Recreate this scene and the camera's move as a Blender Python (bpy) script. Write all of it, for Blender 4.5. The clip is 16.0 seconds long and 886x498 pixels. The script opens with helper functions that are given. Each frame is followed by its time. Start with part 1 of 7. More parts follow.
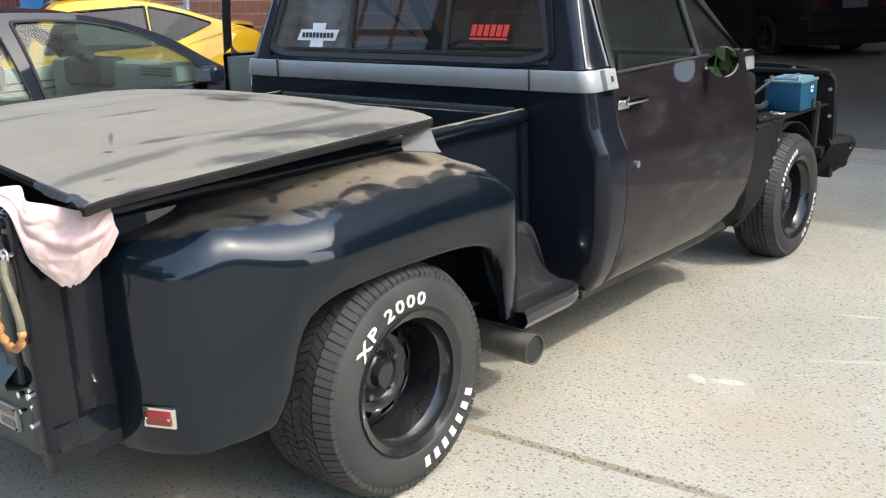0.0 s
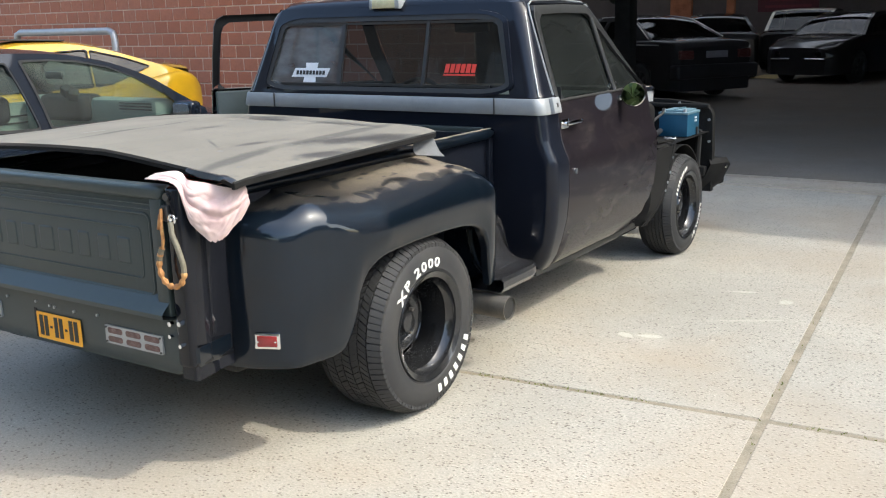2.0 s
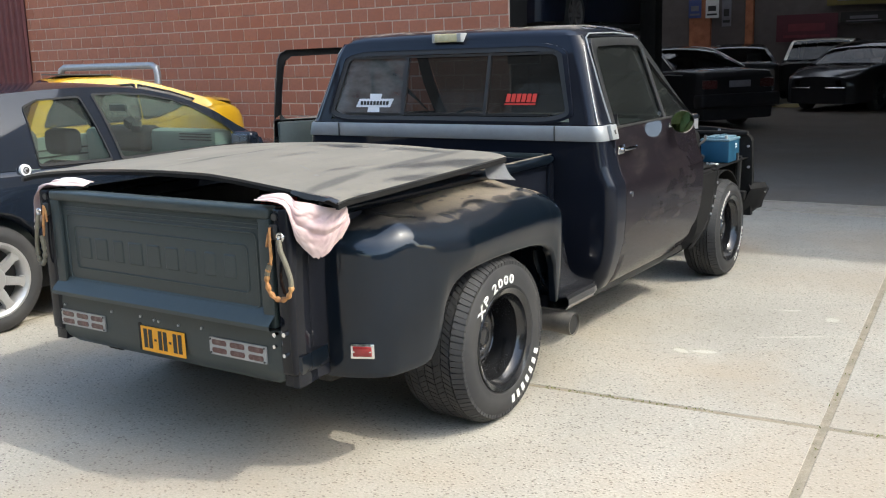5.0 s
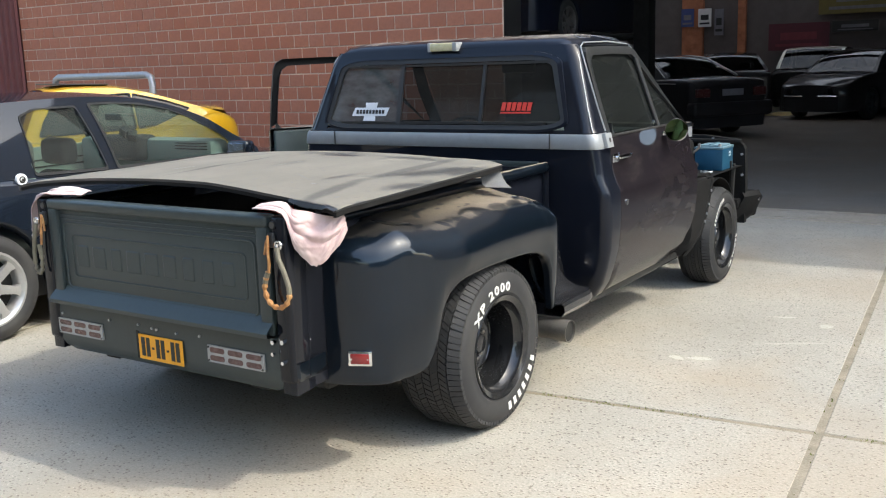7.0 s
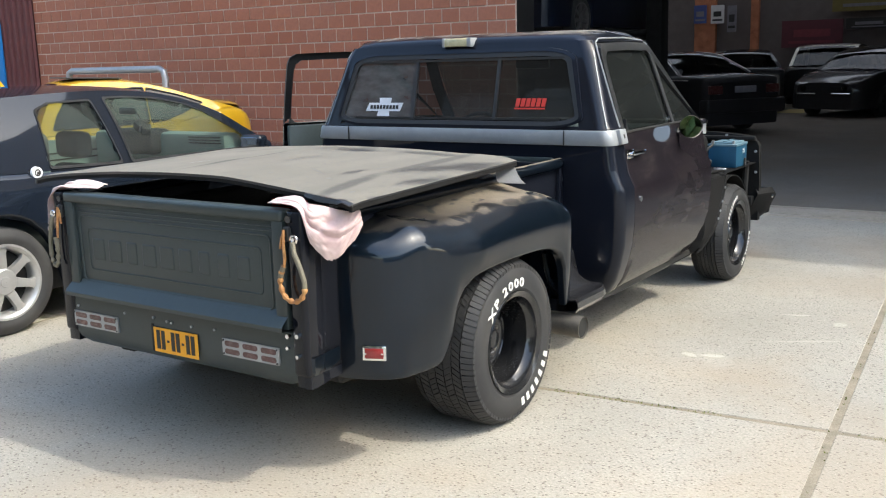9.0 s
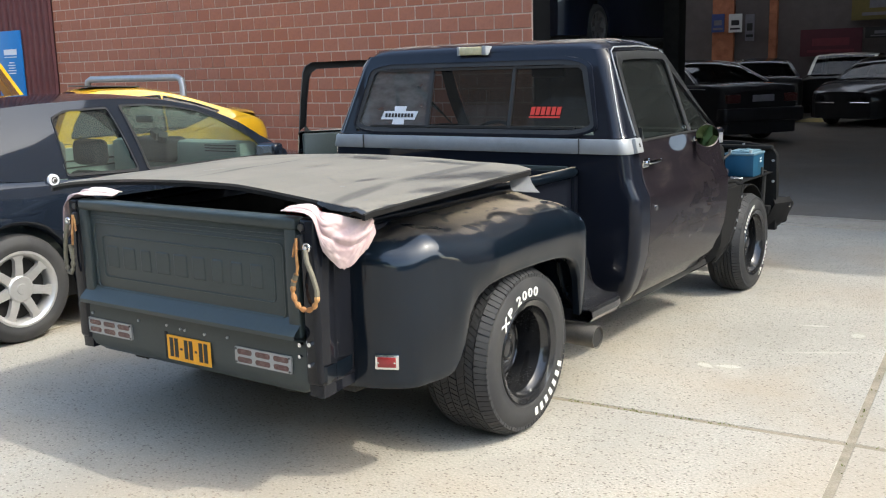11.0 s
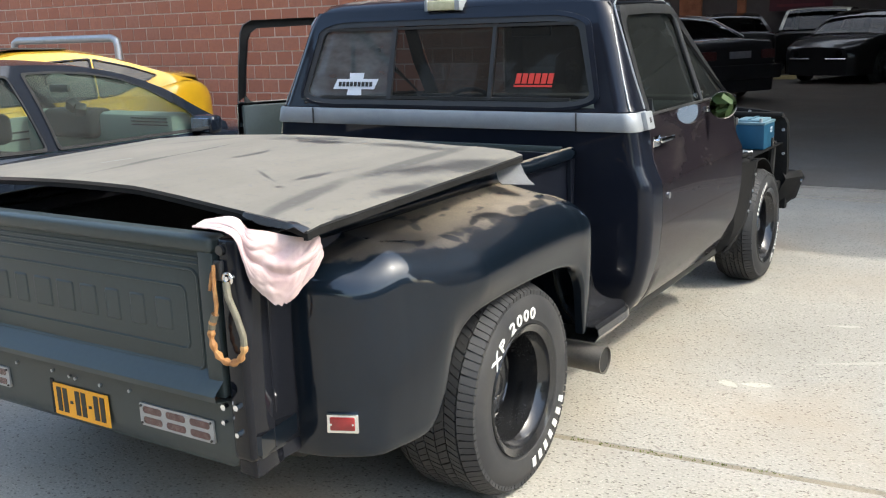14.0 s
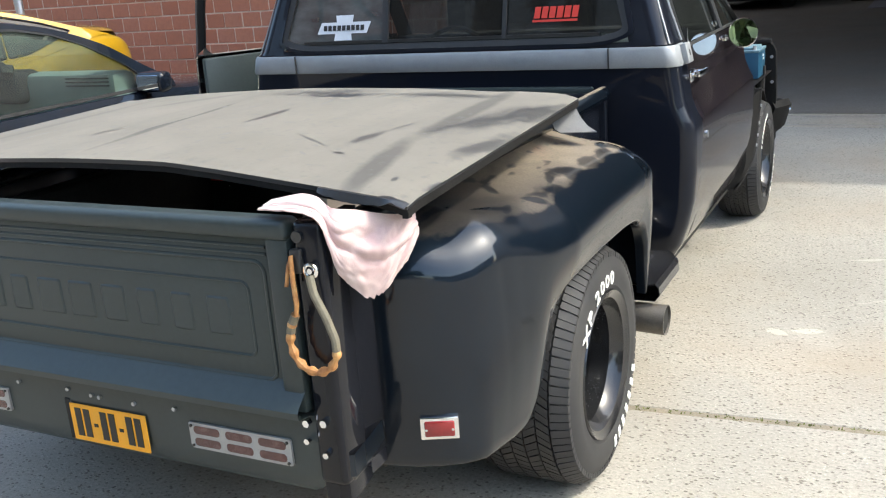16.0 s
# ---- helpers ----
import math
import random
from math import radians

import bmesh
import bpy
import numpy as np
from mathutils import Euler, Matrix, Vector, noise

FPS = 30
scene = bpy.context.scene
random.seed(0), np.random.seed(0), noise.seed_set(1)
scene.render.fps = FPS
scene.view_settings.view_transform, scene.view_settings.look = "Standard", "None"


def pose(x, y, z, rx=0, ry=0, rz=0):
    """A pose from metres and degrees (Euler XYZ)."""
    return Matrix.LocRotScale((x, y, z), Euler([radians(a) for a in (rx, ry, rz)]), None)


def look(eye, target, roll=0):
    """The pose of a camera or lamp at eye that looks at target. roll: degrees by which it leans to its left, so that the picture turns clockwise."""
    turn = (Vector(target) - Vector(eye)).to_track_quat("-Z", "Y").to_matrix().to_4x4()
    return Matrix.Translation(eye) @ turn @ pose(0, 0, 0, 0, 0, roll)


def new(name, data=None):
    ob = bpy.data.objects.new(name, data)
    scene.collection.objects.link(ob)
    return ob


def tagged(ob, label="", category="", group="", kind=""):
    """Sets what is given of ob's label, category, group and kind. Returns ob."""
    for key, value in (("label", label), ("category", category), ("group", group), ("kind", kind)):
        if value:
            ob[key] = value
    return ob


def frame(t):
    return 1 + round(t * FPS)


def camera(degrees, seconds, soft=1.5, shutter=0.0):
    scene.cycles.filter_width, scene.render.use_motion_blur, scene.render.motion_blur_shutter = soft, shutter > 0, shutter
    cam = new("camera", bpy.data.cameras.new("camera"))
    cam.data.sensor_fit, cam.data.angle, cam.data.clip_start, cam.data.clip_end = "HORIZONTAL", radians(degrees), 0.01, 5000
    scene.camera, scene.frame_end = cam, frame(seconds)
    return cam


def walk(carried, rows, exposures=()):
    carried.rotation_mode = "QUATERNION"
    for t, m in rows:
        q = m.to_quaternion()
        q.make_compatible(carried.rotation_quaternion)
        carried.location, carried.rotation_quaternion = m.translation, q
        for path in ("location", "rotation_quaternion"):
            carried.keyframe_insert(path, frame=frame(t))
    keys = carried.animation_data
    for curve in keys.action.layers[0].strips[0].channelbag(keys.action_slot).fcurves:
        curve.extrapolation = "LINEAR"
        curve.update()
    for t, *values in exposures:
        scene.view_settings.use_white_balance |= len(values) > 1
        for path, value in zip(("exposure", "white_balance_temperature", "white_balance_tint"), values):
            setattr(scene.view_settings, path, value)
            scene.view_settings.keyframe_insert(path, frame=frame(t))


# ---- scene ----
cam = camera(49.1, 16.0, 1.15)
PATH = [
    (0, (2.605, -1.805, 1.411), (1.355, -0.342, 0.866), -2.1),
    (0.5, (2.738, -2.056, 1.416), (1.528, -0.559, 0.873), -2.2),
    (1, (2.748, -2.384, 1.425), (1.642, -0.797, 0.919), -1.9),
    (1.5, (2.864, -2.624, 1.411), (1.757, -1.018, 0.972), -2.0),
    (2, (2.837, -2.83, 1.429), (1.775, -1.199, 0.97), -1.4),
    (2.5, (2.779, -3.028, 1.442), (1.716, -1.399, 0.976), -1.5),
    (3, (2.836, -3.068, 1.441), (1.705, -1.48, 0.998), -2.2),
    (3.5, (2.85, -3.1, 1.432), (1.688, -1.534, 0.988), -2.8),
    (4, (2.798, -3.132, 1.421), (1.672, -1.538, 0.983), -2.3),
    (4.5, (2.779, -3.155, 1.432), (1.682, -1.535, 1.018), -2.1),
    (4.7, (2.767, -3.153, 1.438), (1.673, -1.528, 1.034), -1.9),
    (7, (2.769, -3.175, 1.438), (1.685, -1.537, 1.059), -1.9),
    (7.5, (2.769, -3.185, 1.438), (1.68, -1.551, 1.059), -1.8),
    (8, (2.767, -3.189, 1.437), (1.674, -1.56, 1.048), -1.5),
    (10.5, (2.745, -3.179, 1.44), (1.629, -1.563, 1.064), -2.0),
    (11, (2.758, -3.171, 1.436), (1.629, -1.562, 1.067), -1.6),
    (11.5, (2.742, -3.174, 1.424), (1.641, -1.549, 1.037), -0.9),
    (12, (2.683, -3.125, 1.417), (1.601, -1.504, 0.968), -2.2),
    (12.5, (2.604, -2.97, 1.415), (1.522, -1.352, 0.955), -1.7),
    (13, (2.544, -2.74, 1.431), (1.385, -1.181, 0.955), -1.4),
    (13.5, (2.357, -2.587, 1.427), (1.312, -0.945, 0.966), -1.2),
    (14, (2.248, -2.479, 1.44), (1.192, -0.843, 0.986), -2.0),
    (14.5, (2.174, -2.447, 1.432), (1.117, -0.817, 0.954), -1.8),
    (15, (1.947, -2.537, 1.429), (1.021, -0.831, 0.948), -2.2),
    (15.5, (1.797, -2.495, 1.425), (0.907, -0.775, 0.925), -2.0),
    (16, (1.668, -2.358, 1.428), (0.79, -0.656, 0.853), -4.3),
]
walk(cam, [(t, look(eye, target, roll)) for t, eye, target, roll in PATH], exposures=[(0.0, 2.00, 6480, 3), (2.0, 1.96, 6480, 3), (3.0, 1.89, 6480, 3), (7.0, 1.90, 6480, 3), (11.0, 1.97, 6480, 3), (13.0, 1.86, 6480, 3), (14.5, 2.11, 6480, 3), (16.0, 2.10, 6480, 3)])


# ---- world, sun, exposure ----
SUN_WAY = Vector((-0.80, -0.26, -1.0)).normalized()
world = bpy.data.worlds.new("world")
scene.world = world
world.use_nodes = True
wn = world.node_tree.nodes
sky = wn.new("ShaderNodeTexSky")
sky.sky_type, sky.sun_disc = "NISHITA", False
sky.sun_elevation, sky.sun_rotation = radians(50), radians(72)
sky.air_density, sky.dust_density, sky.ozone_density = 1.0, 3.0, 1.0
wn["Background"].inputs["Strength"].default_value = 0.15
world.node_tree.links.new(sky.outputs[0], wn["Background"].inputs["Color"])
sun_data = bpy.data.lights.new("sun", "SUN")
sun_data.energy, sun_data.angle, sun_data.color = 0.82, radians(0.9), (1.0, 0.965, 0.91)
sun_lamp = new("sun", sun_data)
sun_lamp.matrix_world = look((30, 10, 38), Vector((30, 10, 38)) + SUN_WAY)


# ---- materials ----
class Mat:
    """A node material under construction."""

    def __init__(self, name, base=(0.5, 0.5, 0.5), rough=0.5, metal=0.0, coat=0.0, coat_rough=0.05, spec=0.5, scale=1.0, coords="Object"):
        self.m = bpy.data.materials.new(name)
        self.m.use_nodes = True
        self.n, self.l = self.m.node_tree.nodes, self.m.node_tree.links
        self.b = self.n["Principled BSDF"]
        self.set("Base Color", (*base, 1))
        self.set("Roughness", rough)
        self.set("Metallic", metal)
        self.set("Coat Weight", coat)
        self.set("Coat Roughness", coat_rough)
        self.set("Specular IOR Level", spec)
        tc = self.n.new("ShaderNodeTexCoord")
        mp = self.n.new("ShaderNodeMapping")
        self.l.new(tc.outputs[coords], mp.inputs[0])
        mp.inputs["Scale"].default_value = (scale,) * 3
        self.pos, self.tc = mp.outputs[0], tc

    def set(self, key, value):
        self.b.inputs[key].default_value = value
        return self

    def link(self, out, key):
        self.l.new(out, self.b.inputs[key])
        return self

    def stretched(self, s):
        mp = self.n.new("ShaderNodeMapping")
        self.l.new(self.pos, mp.inputs[0])
        mp.inputs["Scale"].default_value = s
        return mp.outputs[0]

    def noise(self, scale, detail=4.0, rough=0.55, pos=None, dist=0.0):
        t = self.n.new("ShaderNodeTexNoise")
        t.inputs["Scale"].default_value, t.inputs["Detail"].default_value = scale, detail
        t.inputs["Roughness"].default_value, t.inputs["Distortion"].default_value = rough, dist
        self.l.new(pos or self.pos, t.inputs["Vector"])
        return t.outputs["Fac"]

    def voronoi(self, scale, feature="F1", pos=None, out="Distance", rand=1.0):
        t = self.n.new("ShaderNodeTexVoronoi")
        t.feature = feature
        t.inputs["Scale"].default_value, t.inputs["Randomness"].default_value = scale, rand
        self.l.new(pos or self.pos, t.inputs["Vector"])
        return t.outputs[out]

    def ramp(self, fac, stops):
        r = self.n.new("ShaderNodeValToRGB")
        e = r.color_ramp.elements
        while len(e) < len(stops):
            e.new(0.5)
        for k, (p, c) in zip(e, stops):
            k.position, k.color = p, (c, c, c, 1) if isinstance(c, (int, float)) else (*c, 1)
        self.l.new(fac, r.inputs[0])
        return r.outputs[0]

    def mix(self, fac, a, b, kind="MIX"):
        x = self.n.new("ShaderNodeMix")
        x.data_type, x.blend_type = "RGBA", kind
        for i, v in ((0, fac), (6, a), (7, b)):
            if isinstance(v, (int, float)):
                x.inputs[i].default_value = v if i == 0 else (v, v, v, 1)
            elif isinstance(v, tuple):
                x.inputs[i].default_value = (*v, 1)
            else:
                self.l.new(v, x.inputs[i])
        return x.outputs[2]

    def math(self, op, a, b=0.0):
        x = self.n.new("ShaderNodeMath")
        x.operation = op
        for i, v in enumerate((a, b)):
            if isinstance(v, (int, float)):
                x.inputs[i].default_value = v
            else:
                self.l.new(v, x.inputs[i])
        return x.outputs[0]

    def bump(self, height, strength=0.3, dist=0.01, key="Normal"):
        b = self.n.new("ShaderNodeBump")
        b.inputs["Strength"].default_value, b.inputs["Distance"].default_value = strength, dist
        self.l.new(height, b.inputs["Height"])
        self.l.new(b.outputs[0], self.b.inputs[key])
        return self

    def up(self):
        """How far the surface faces upwards, 0 to 1."""
        g = self.n.new("ShaderNodeNewGeometry")
        s = self.n.new("ShaderNodeSeparateXYZ")
        self.l.new(g.outputs["Normal"], s.inputs[0])
        return s.outputs[2]

    def smear(self, x, y, turn, length, width, ragged=0.35, size=28.0, soft=0.16):
        """A mask, 0 to 1, for one rubbed or spilt mark in plan: middle, turn in degrees, length along y, width."""
        mp = self.n.new("ShaderNodeMapping")
        mp.vector_type = "TEXTURE"
        mp.inputs["Location"].default_value = (x, y, 1.0)
        mp.inputs["Rotation"].default_value = (0, 0, radians(turn))
        mp.inputs["Scale"].default_value = (width, length, 30.0)
        self.l.new(self.pos, mp.inputs[0])
        g = self.n.new("ShaderNodeTexGradient")
        g.gradient_type = "SPHERICAL"
        self.l.new(mp.outputs[0], g.inputs[0])
        rough = self.math("MULTIPLY", self.math("SUBTRACT", self.noise(size, 4, 0.6), 0.5), ragged * 2)
        return self.ramp(self.math("ADD", g.outputs[1], rough), [(0.42 - soft, 0.0), (0.42 + soft, 1.0)])

    def marks(self, rows, **kw):
        """The largest of several smears, each (x, y, turn, length, width, strength)."""
        out = 0.0
        for x, y, turn, length, width, strength in rows:
            out = self.math("MAXIMUM", out, self.math("MULTIPLY", self.smear(x, y, turn, length, width, **kw), strength))
        return out

    def rand(self):
        return self.n.new("ShaderNodeObjectInfo").outputs["Random"]

    def island(self):
        return self.n.new("ShaderNodeNewGeometry").outputs["Random Per Island"]


# where fingers and sleeves have wiped the dust off the fender: x, y, turn, length, width, strength
FINGER_MARKS = [(0.790, -0.400, -35, 0.085, 0.022, 0.85), (0.815, -0.372, 15, 0.05, 0.018, 0.8), (0.842, -0.262, -60, 0.055, 0.026, 0.85), (0.862, -0.150, -20, 0.06, 0.045, 0.7), (0.835, 0.000, -45, 0.10, 0.045, 0.8), (0.850, 0.125, 0, 0.09, 0.045, 0.6), (0.862, 0.240, 10, 0.10, 0.050, 0.7), (0.840, 0.350, -30, 0.08, 0.04, 0.6), (0.885, 0.400, 20, 0.07, 0.035, 0.7)]


def car_paint(name, base, dust=0.0, flake=0.0, dust_col=(0.36, 0.32, 0.265), rough=0.4, dust_low=0.55, spec=0.15, coat_ior=1.5, coat_rough=0.025, along=False, dust_haze_share=0.012):
    """Clear-coated paint with metal flake; dust settles where the surface faces up, wiped in places."""
    a = Mat(name, base, rough, flake, 1.0, coat_rough, spec)
    a.set("Coat IOR", coat_ior)
    big, fine = a.noise(2.3, 5), a.noise(160, 2)
    col = a.mix(a.ramp(big, [(0.3, 0.0), (0.75, 1.0)]), base, tuple(c * 1.35 + 0.0005 for c in base))
    if dust:
        wipe = a.ramp(a.noise(3.4, 4, 0.5, a.stretched((1.3, 0.6, 1.0)), 0.8), [(0.30, 0.35), (0.50, 1.0)])
        ragged = a.math("MULTIPLY", a.math("SUBTRACT", a.noise(11.0, 3, 0.55, None, 0.6), 0.5), 0.22)
        broad = a.math("MULTIPLY", a.math("SUBTRACT", a.noise(2.0, 2, 0.5), 0.5), 0.16)
        edge = a.math("ADD", a.up(), a.math("ADD", ragged, broad))
        lay = a.math("MULTIPLY", a.ramp(edge, [(dust_low, 0.0), (min(0.99, dust_low + 0.035), 0.75), (min(1.0, dust_low + 0.12), 1.0)]), wipe)
        if along:
            sep = a.n.new("ShaderNodeSeparateXYZ")
            a.l.new(a.pos, sep.inputs[0])
            thin = a.ramp(a.math("ADD", a.math("MULTIPLY", sep.outputs[1], 1.1), 0.5), [(0.0, 0.22), (0.62, 1.0)])
            dabs = a.ramp(a.noise(15.0, 2, 0.45, a.stretched((1.0, 0.7, 1.0)), 0.3), [(0.33, 0.25), (0.40, 1.0)])
            lay = a.math("MULTIPLY", lay, a.math("MULTIPLY", thin, dabs))
            lay = a.math("MULTIPLY", lay, a.math("SUBTRACT", 1.0, a.marks(FINGER_MARKS, ragged=0.22, size=40.0, soft=0.10)))
        film = a.math("MULTIPLY", lay, a.math("MULTIPLY", dust, a.ramp(fine, [(0.2, 0.75), (0.8, 1.0)])))
        # thin dust all over, which also imitates the haze that lifts dark tones
        dust_haze = a.math("ADD", film, a.math("MULTIPLY", a.ramp(a.noise(5.0, 5, 0.6), [(0.3, 0.6), (0.7, 1.3)]), dust_haze_share))
        col = a.mix(dust_haze, col, dust_col)
        a.link(a.math("ADD", a.math("MULTIPLY", film, 0.5), rough), "Roughness")
        a.link(a.math("SUBTRACT", 1.0, a.math("MULTIPLY", film, 0.9)), "Coat Weight")
        a.link(a.math("MULTIPLY", a.math("SUBTRACT", 1.0, film), flake), "Metallic")
    a.link(col, "Base Color")
    return a.m


def door_paint():
    """Brown-black lacquer with a thin film of wiped dust in cloudy patches."""
    a = Mat("brown_black_door_paint", (0.006, 0.0055, 0.008), 0.5, 0.0, 1.0, 0.035, 0.05)
    a.set("Coat IOR", 1.29)
    cloud = a.ramp(a.noise(3.4, 4, 0.55, a.stretched((1, 0.8, 1.4)), 0.9), [(0.50, 0.0), (0.68, 1.0)])
    smear = a.ramp(a.noise(9, 4, 0.6, a.stretched((1, 0.5, 2.0)), 0.7), [(0.42, 0.15), (0.62, 1.0)])
    film = a.math("MULTIPLY", a.math("MULTIPLY", cloud, smear), 0.075)
    # constant share under the wiped dust imitates haze over the dark lacquer
    a.link(a.mix(a.math("ADD", film, 0.010), (0.009, 0.007, 0.010), (0.30, 0.26, 0.22)), "Base Color")
    return a.m


def simple(name, base, rough=0.5, metal=0.0, vary=0.25, size=8.0, bump=0.0, coat=0.0, spec=0.5):
    """A plain surface with two scales of variation."""
    a = Mat(name, base, rough, metal, coat, 0.1, spec)
    f = a.mix(0.5, a.noise(size, 5), a.noise(size * 14, 3))
    dark, light = tuple(c * (1 - vary) for c in base), tuple(min(1, c * (1 + vary)) for c in base)
    a.link(a.mix(a.ramp(f, [(0.3, 0.0), (0.7, 1.0)]), dark, light), "Base Color")
    a.link(a.ramp(f, [(0.25, max(0.02, rough - 0.08)), (0.75, min(1, rough + 0.1))]), "Roughness")
    if bump:
        a.bump(f, bump, 0.004)
    return a.m


def glass_mat(name, tint=(0.8, 0.85, 0.83), rough=0.02, grime_haze=0.0):
    """Thin tinted glazing: part clear, part mirror."""
    m = bpy.data.materials.new(name)
    m.use_nodes = True
    n, l = m.node_tree.nodes, m.node_tree.links
    n.remove(n["Principled BSDF"])
    clear, gloss, mixer, edge, steep = n.new("ShaderNodeBsdfTransparent"), n.new("ShaderNodeBsdfGlossy"), n.new("ShaderNodeMixShader"), n.new("ShaderNodeLayerWeight"), n.new("ShaderNodeMath")
    clear.inputs[0].default_value, gloss.inputs["Roughness"].default_value = (*tint, 1), rough
    edge.inputs["Blend"].default_value = 0.5
    steep.operation = "POWER"
    steep.inputs[1].default_value = 5.0
    l.new(edge.outputs["Facing"], steep.inputs[0])
    gain = n.new("ShaderNodeMath")
    gain.operation, gain.use_clamp = "MULTIPLY_ADD", True
    gain.inputs[1].default_value, gain.inputs[2].default_value = 1.15, 0.05
    l.new(steep.outputs[0], gain.inputs[0])
    l.new(gain.outputs[0], mixer.inputs[0])
    l.new(clear.outputs[0], mixer.inputs[1])
    l.new(gloss.outputs[0], mixer.inputs[2])
    # diffuse film: grime, and on the clear car panes a painted haze
    dirt, coat = n.new("ShaderNodeBsdfDiffuse"), n.new("ShaderNodeMixShader")
    dirt.inputs[0].default_value = (0.30, 0.33, 0.32, 1)
    tex, amount = n.new("ShaderNodeTexNoise"), n.new("ShaderNodeMath")
    tex.inputs["Scale"].default_value, tex.inputs["Detail"].default_value = 5.0, 5.0
    amount.operation = "MULTIPLY"
    amount.inputs[1].default_value = grime_haze * 2
    l.new(tex.outputs["Fac"], amount.inputs[0])
    l.new(amount.outputs[0], coat.inputs[0])
    l.new(mixer.outputs[0], coat.inputs[1])
    l.new(dirt.outputs[0], coat.inputs[2])
    l.new(coat.outputs[0], n["Material Output"].inputs[0])
    return m


def concrete_mat(name, base, speck, dirt=0.5, stone=52.0, spill=()):
    """Washed concrete: pale paste with dark and light aggregate, broad stains."""
    a = Mat(name, base, 0.85, spec=0.25)
    grit = a.noise(90, 3, 0.65)
    cell = a.voronoi(stone, pos=a.stretched((1.0, 1.35, 1.0)))
    stones = a.ramp(cell, [(0.20, 1.0), (0.36, 0.0)])
    pick = a.ramp(a.noise(stone * 0.8, 2, 0.5), [(0.46, 0.0), (0.53, 0.89)])
    dark = a.math("MULTIPLY", stones, pick)
    light = a.math("MULTIPLY", a.ramp(a.voronoi(stone * 1.7), [(0.15, 1.0), (0.3, 0.0)]), a.ramp(a.noise(stone, 2), [(0.52, 0.0), (0.6, 0.7)]))
    tone = a.ramp(a.noise(0.9, 6, 0.6), [(0.3, 0.0), (0.7, 1.0)])
    col = a.mix(tone, tuple(c * (1 - 0.24 * dirt) for c in base), tuple(min(1, c * 1.06) for c in base))
    col = a.mix(a.ramp(a.noise(7, 5, 0.6), [(0.45, 0.0), (0.75, 0.35)]), col, tuple(c * 0.7 for c in base))
    col = a.mix(a.ramp(grit, [(0.42, 0.0), (0.68, 1.0)]), col, tuple(c * 0.66 for c in base))
    col = a.mix(light, col, tuple(min(1, c * 1.3) for c in base))
    col = a.mix(dark, col, speck)
    rusty = a.math("MULTIPLY", a.ramp(a.noise(0.75, 4, 0.55, None, 0.5), [(0.42, 0.0), (0.62, 1.0)]), 0.34 * dirt)
    col = a.mix(rusty, col, (base[0] * 0.86, base[1] * 0.72, base[2] * 0.58))
    pale = a.math("MULTIPLY", a.ramp(a.noise(1.7, 4, 0.5, a.stretched((1, 0.7, 1))), [(0.58, 0.0), (0.70, 1.0)]), 0.2)
    col = a.mix(pale, col, tuple(min(1, c * 1.2) for c in base))
    if spill:
        col = a.mix(a.marks(spill, ragged=0.75, size=14.0, soft=0.07), col, tuple(min(1, c * 1.14) for c in base))
    a.link(col, "Base Color")
    a.bump(a.mix(0.5, grit, stones), 0.7, 0.005)
    return a.m


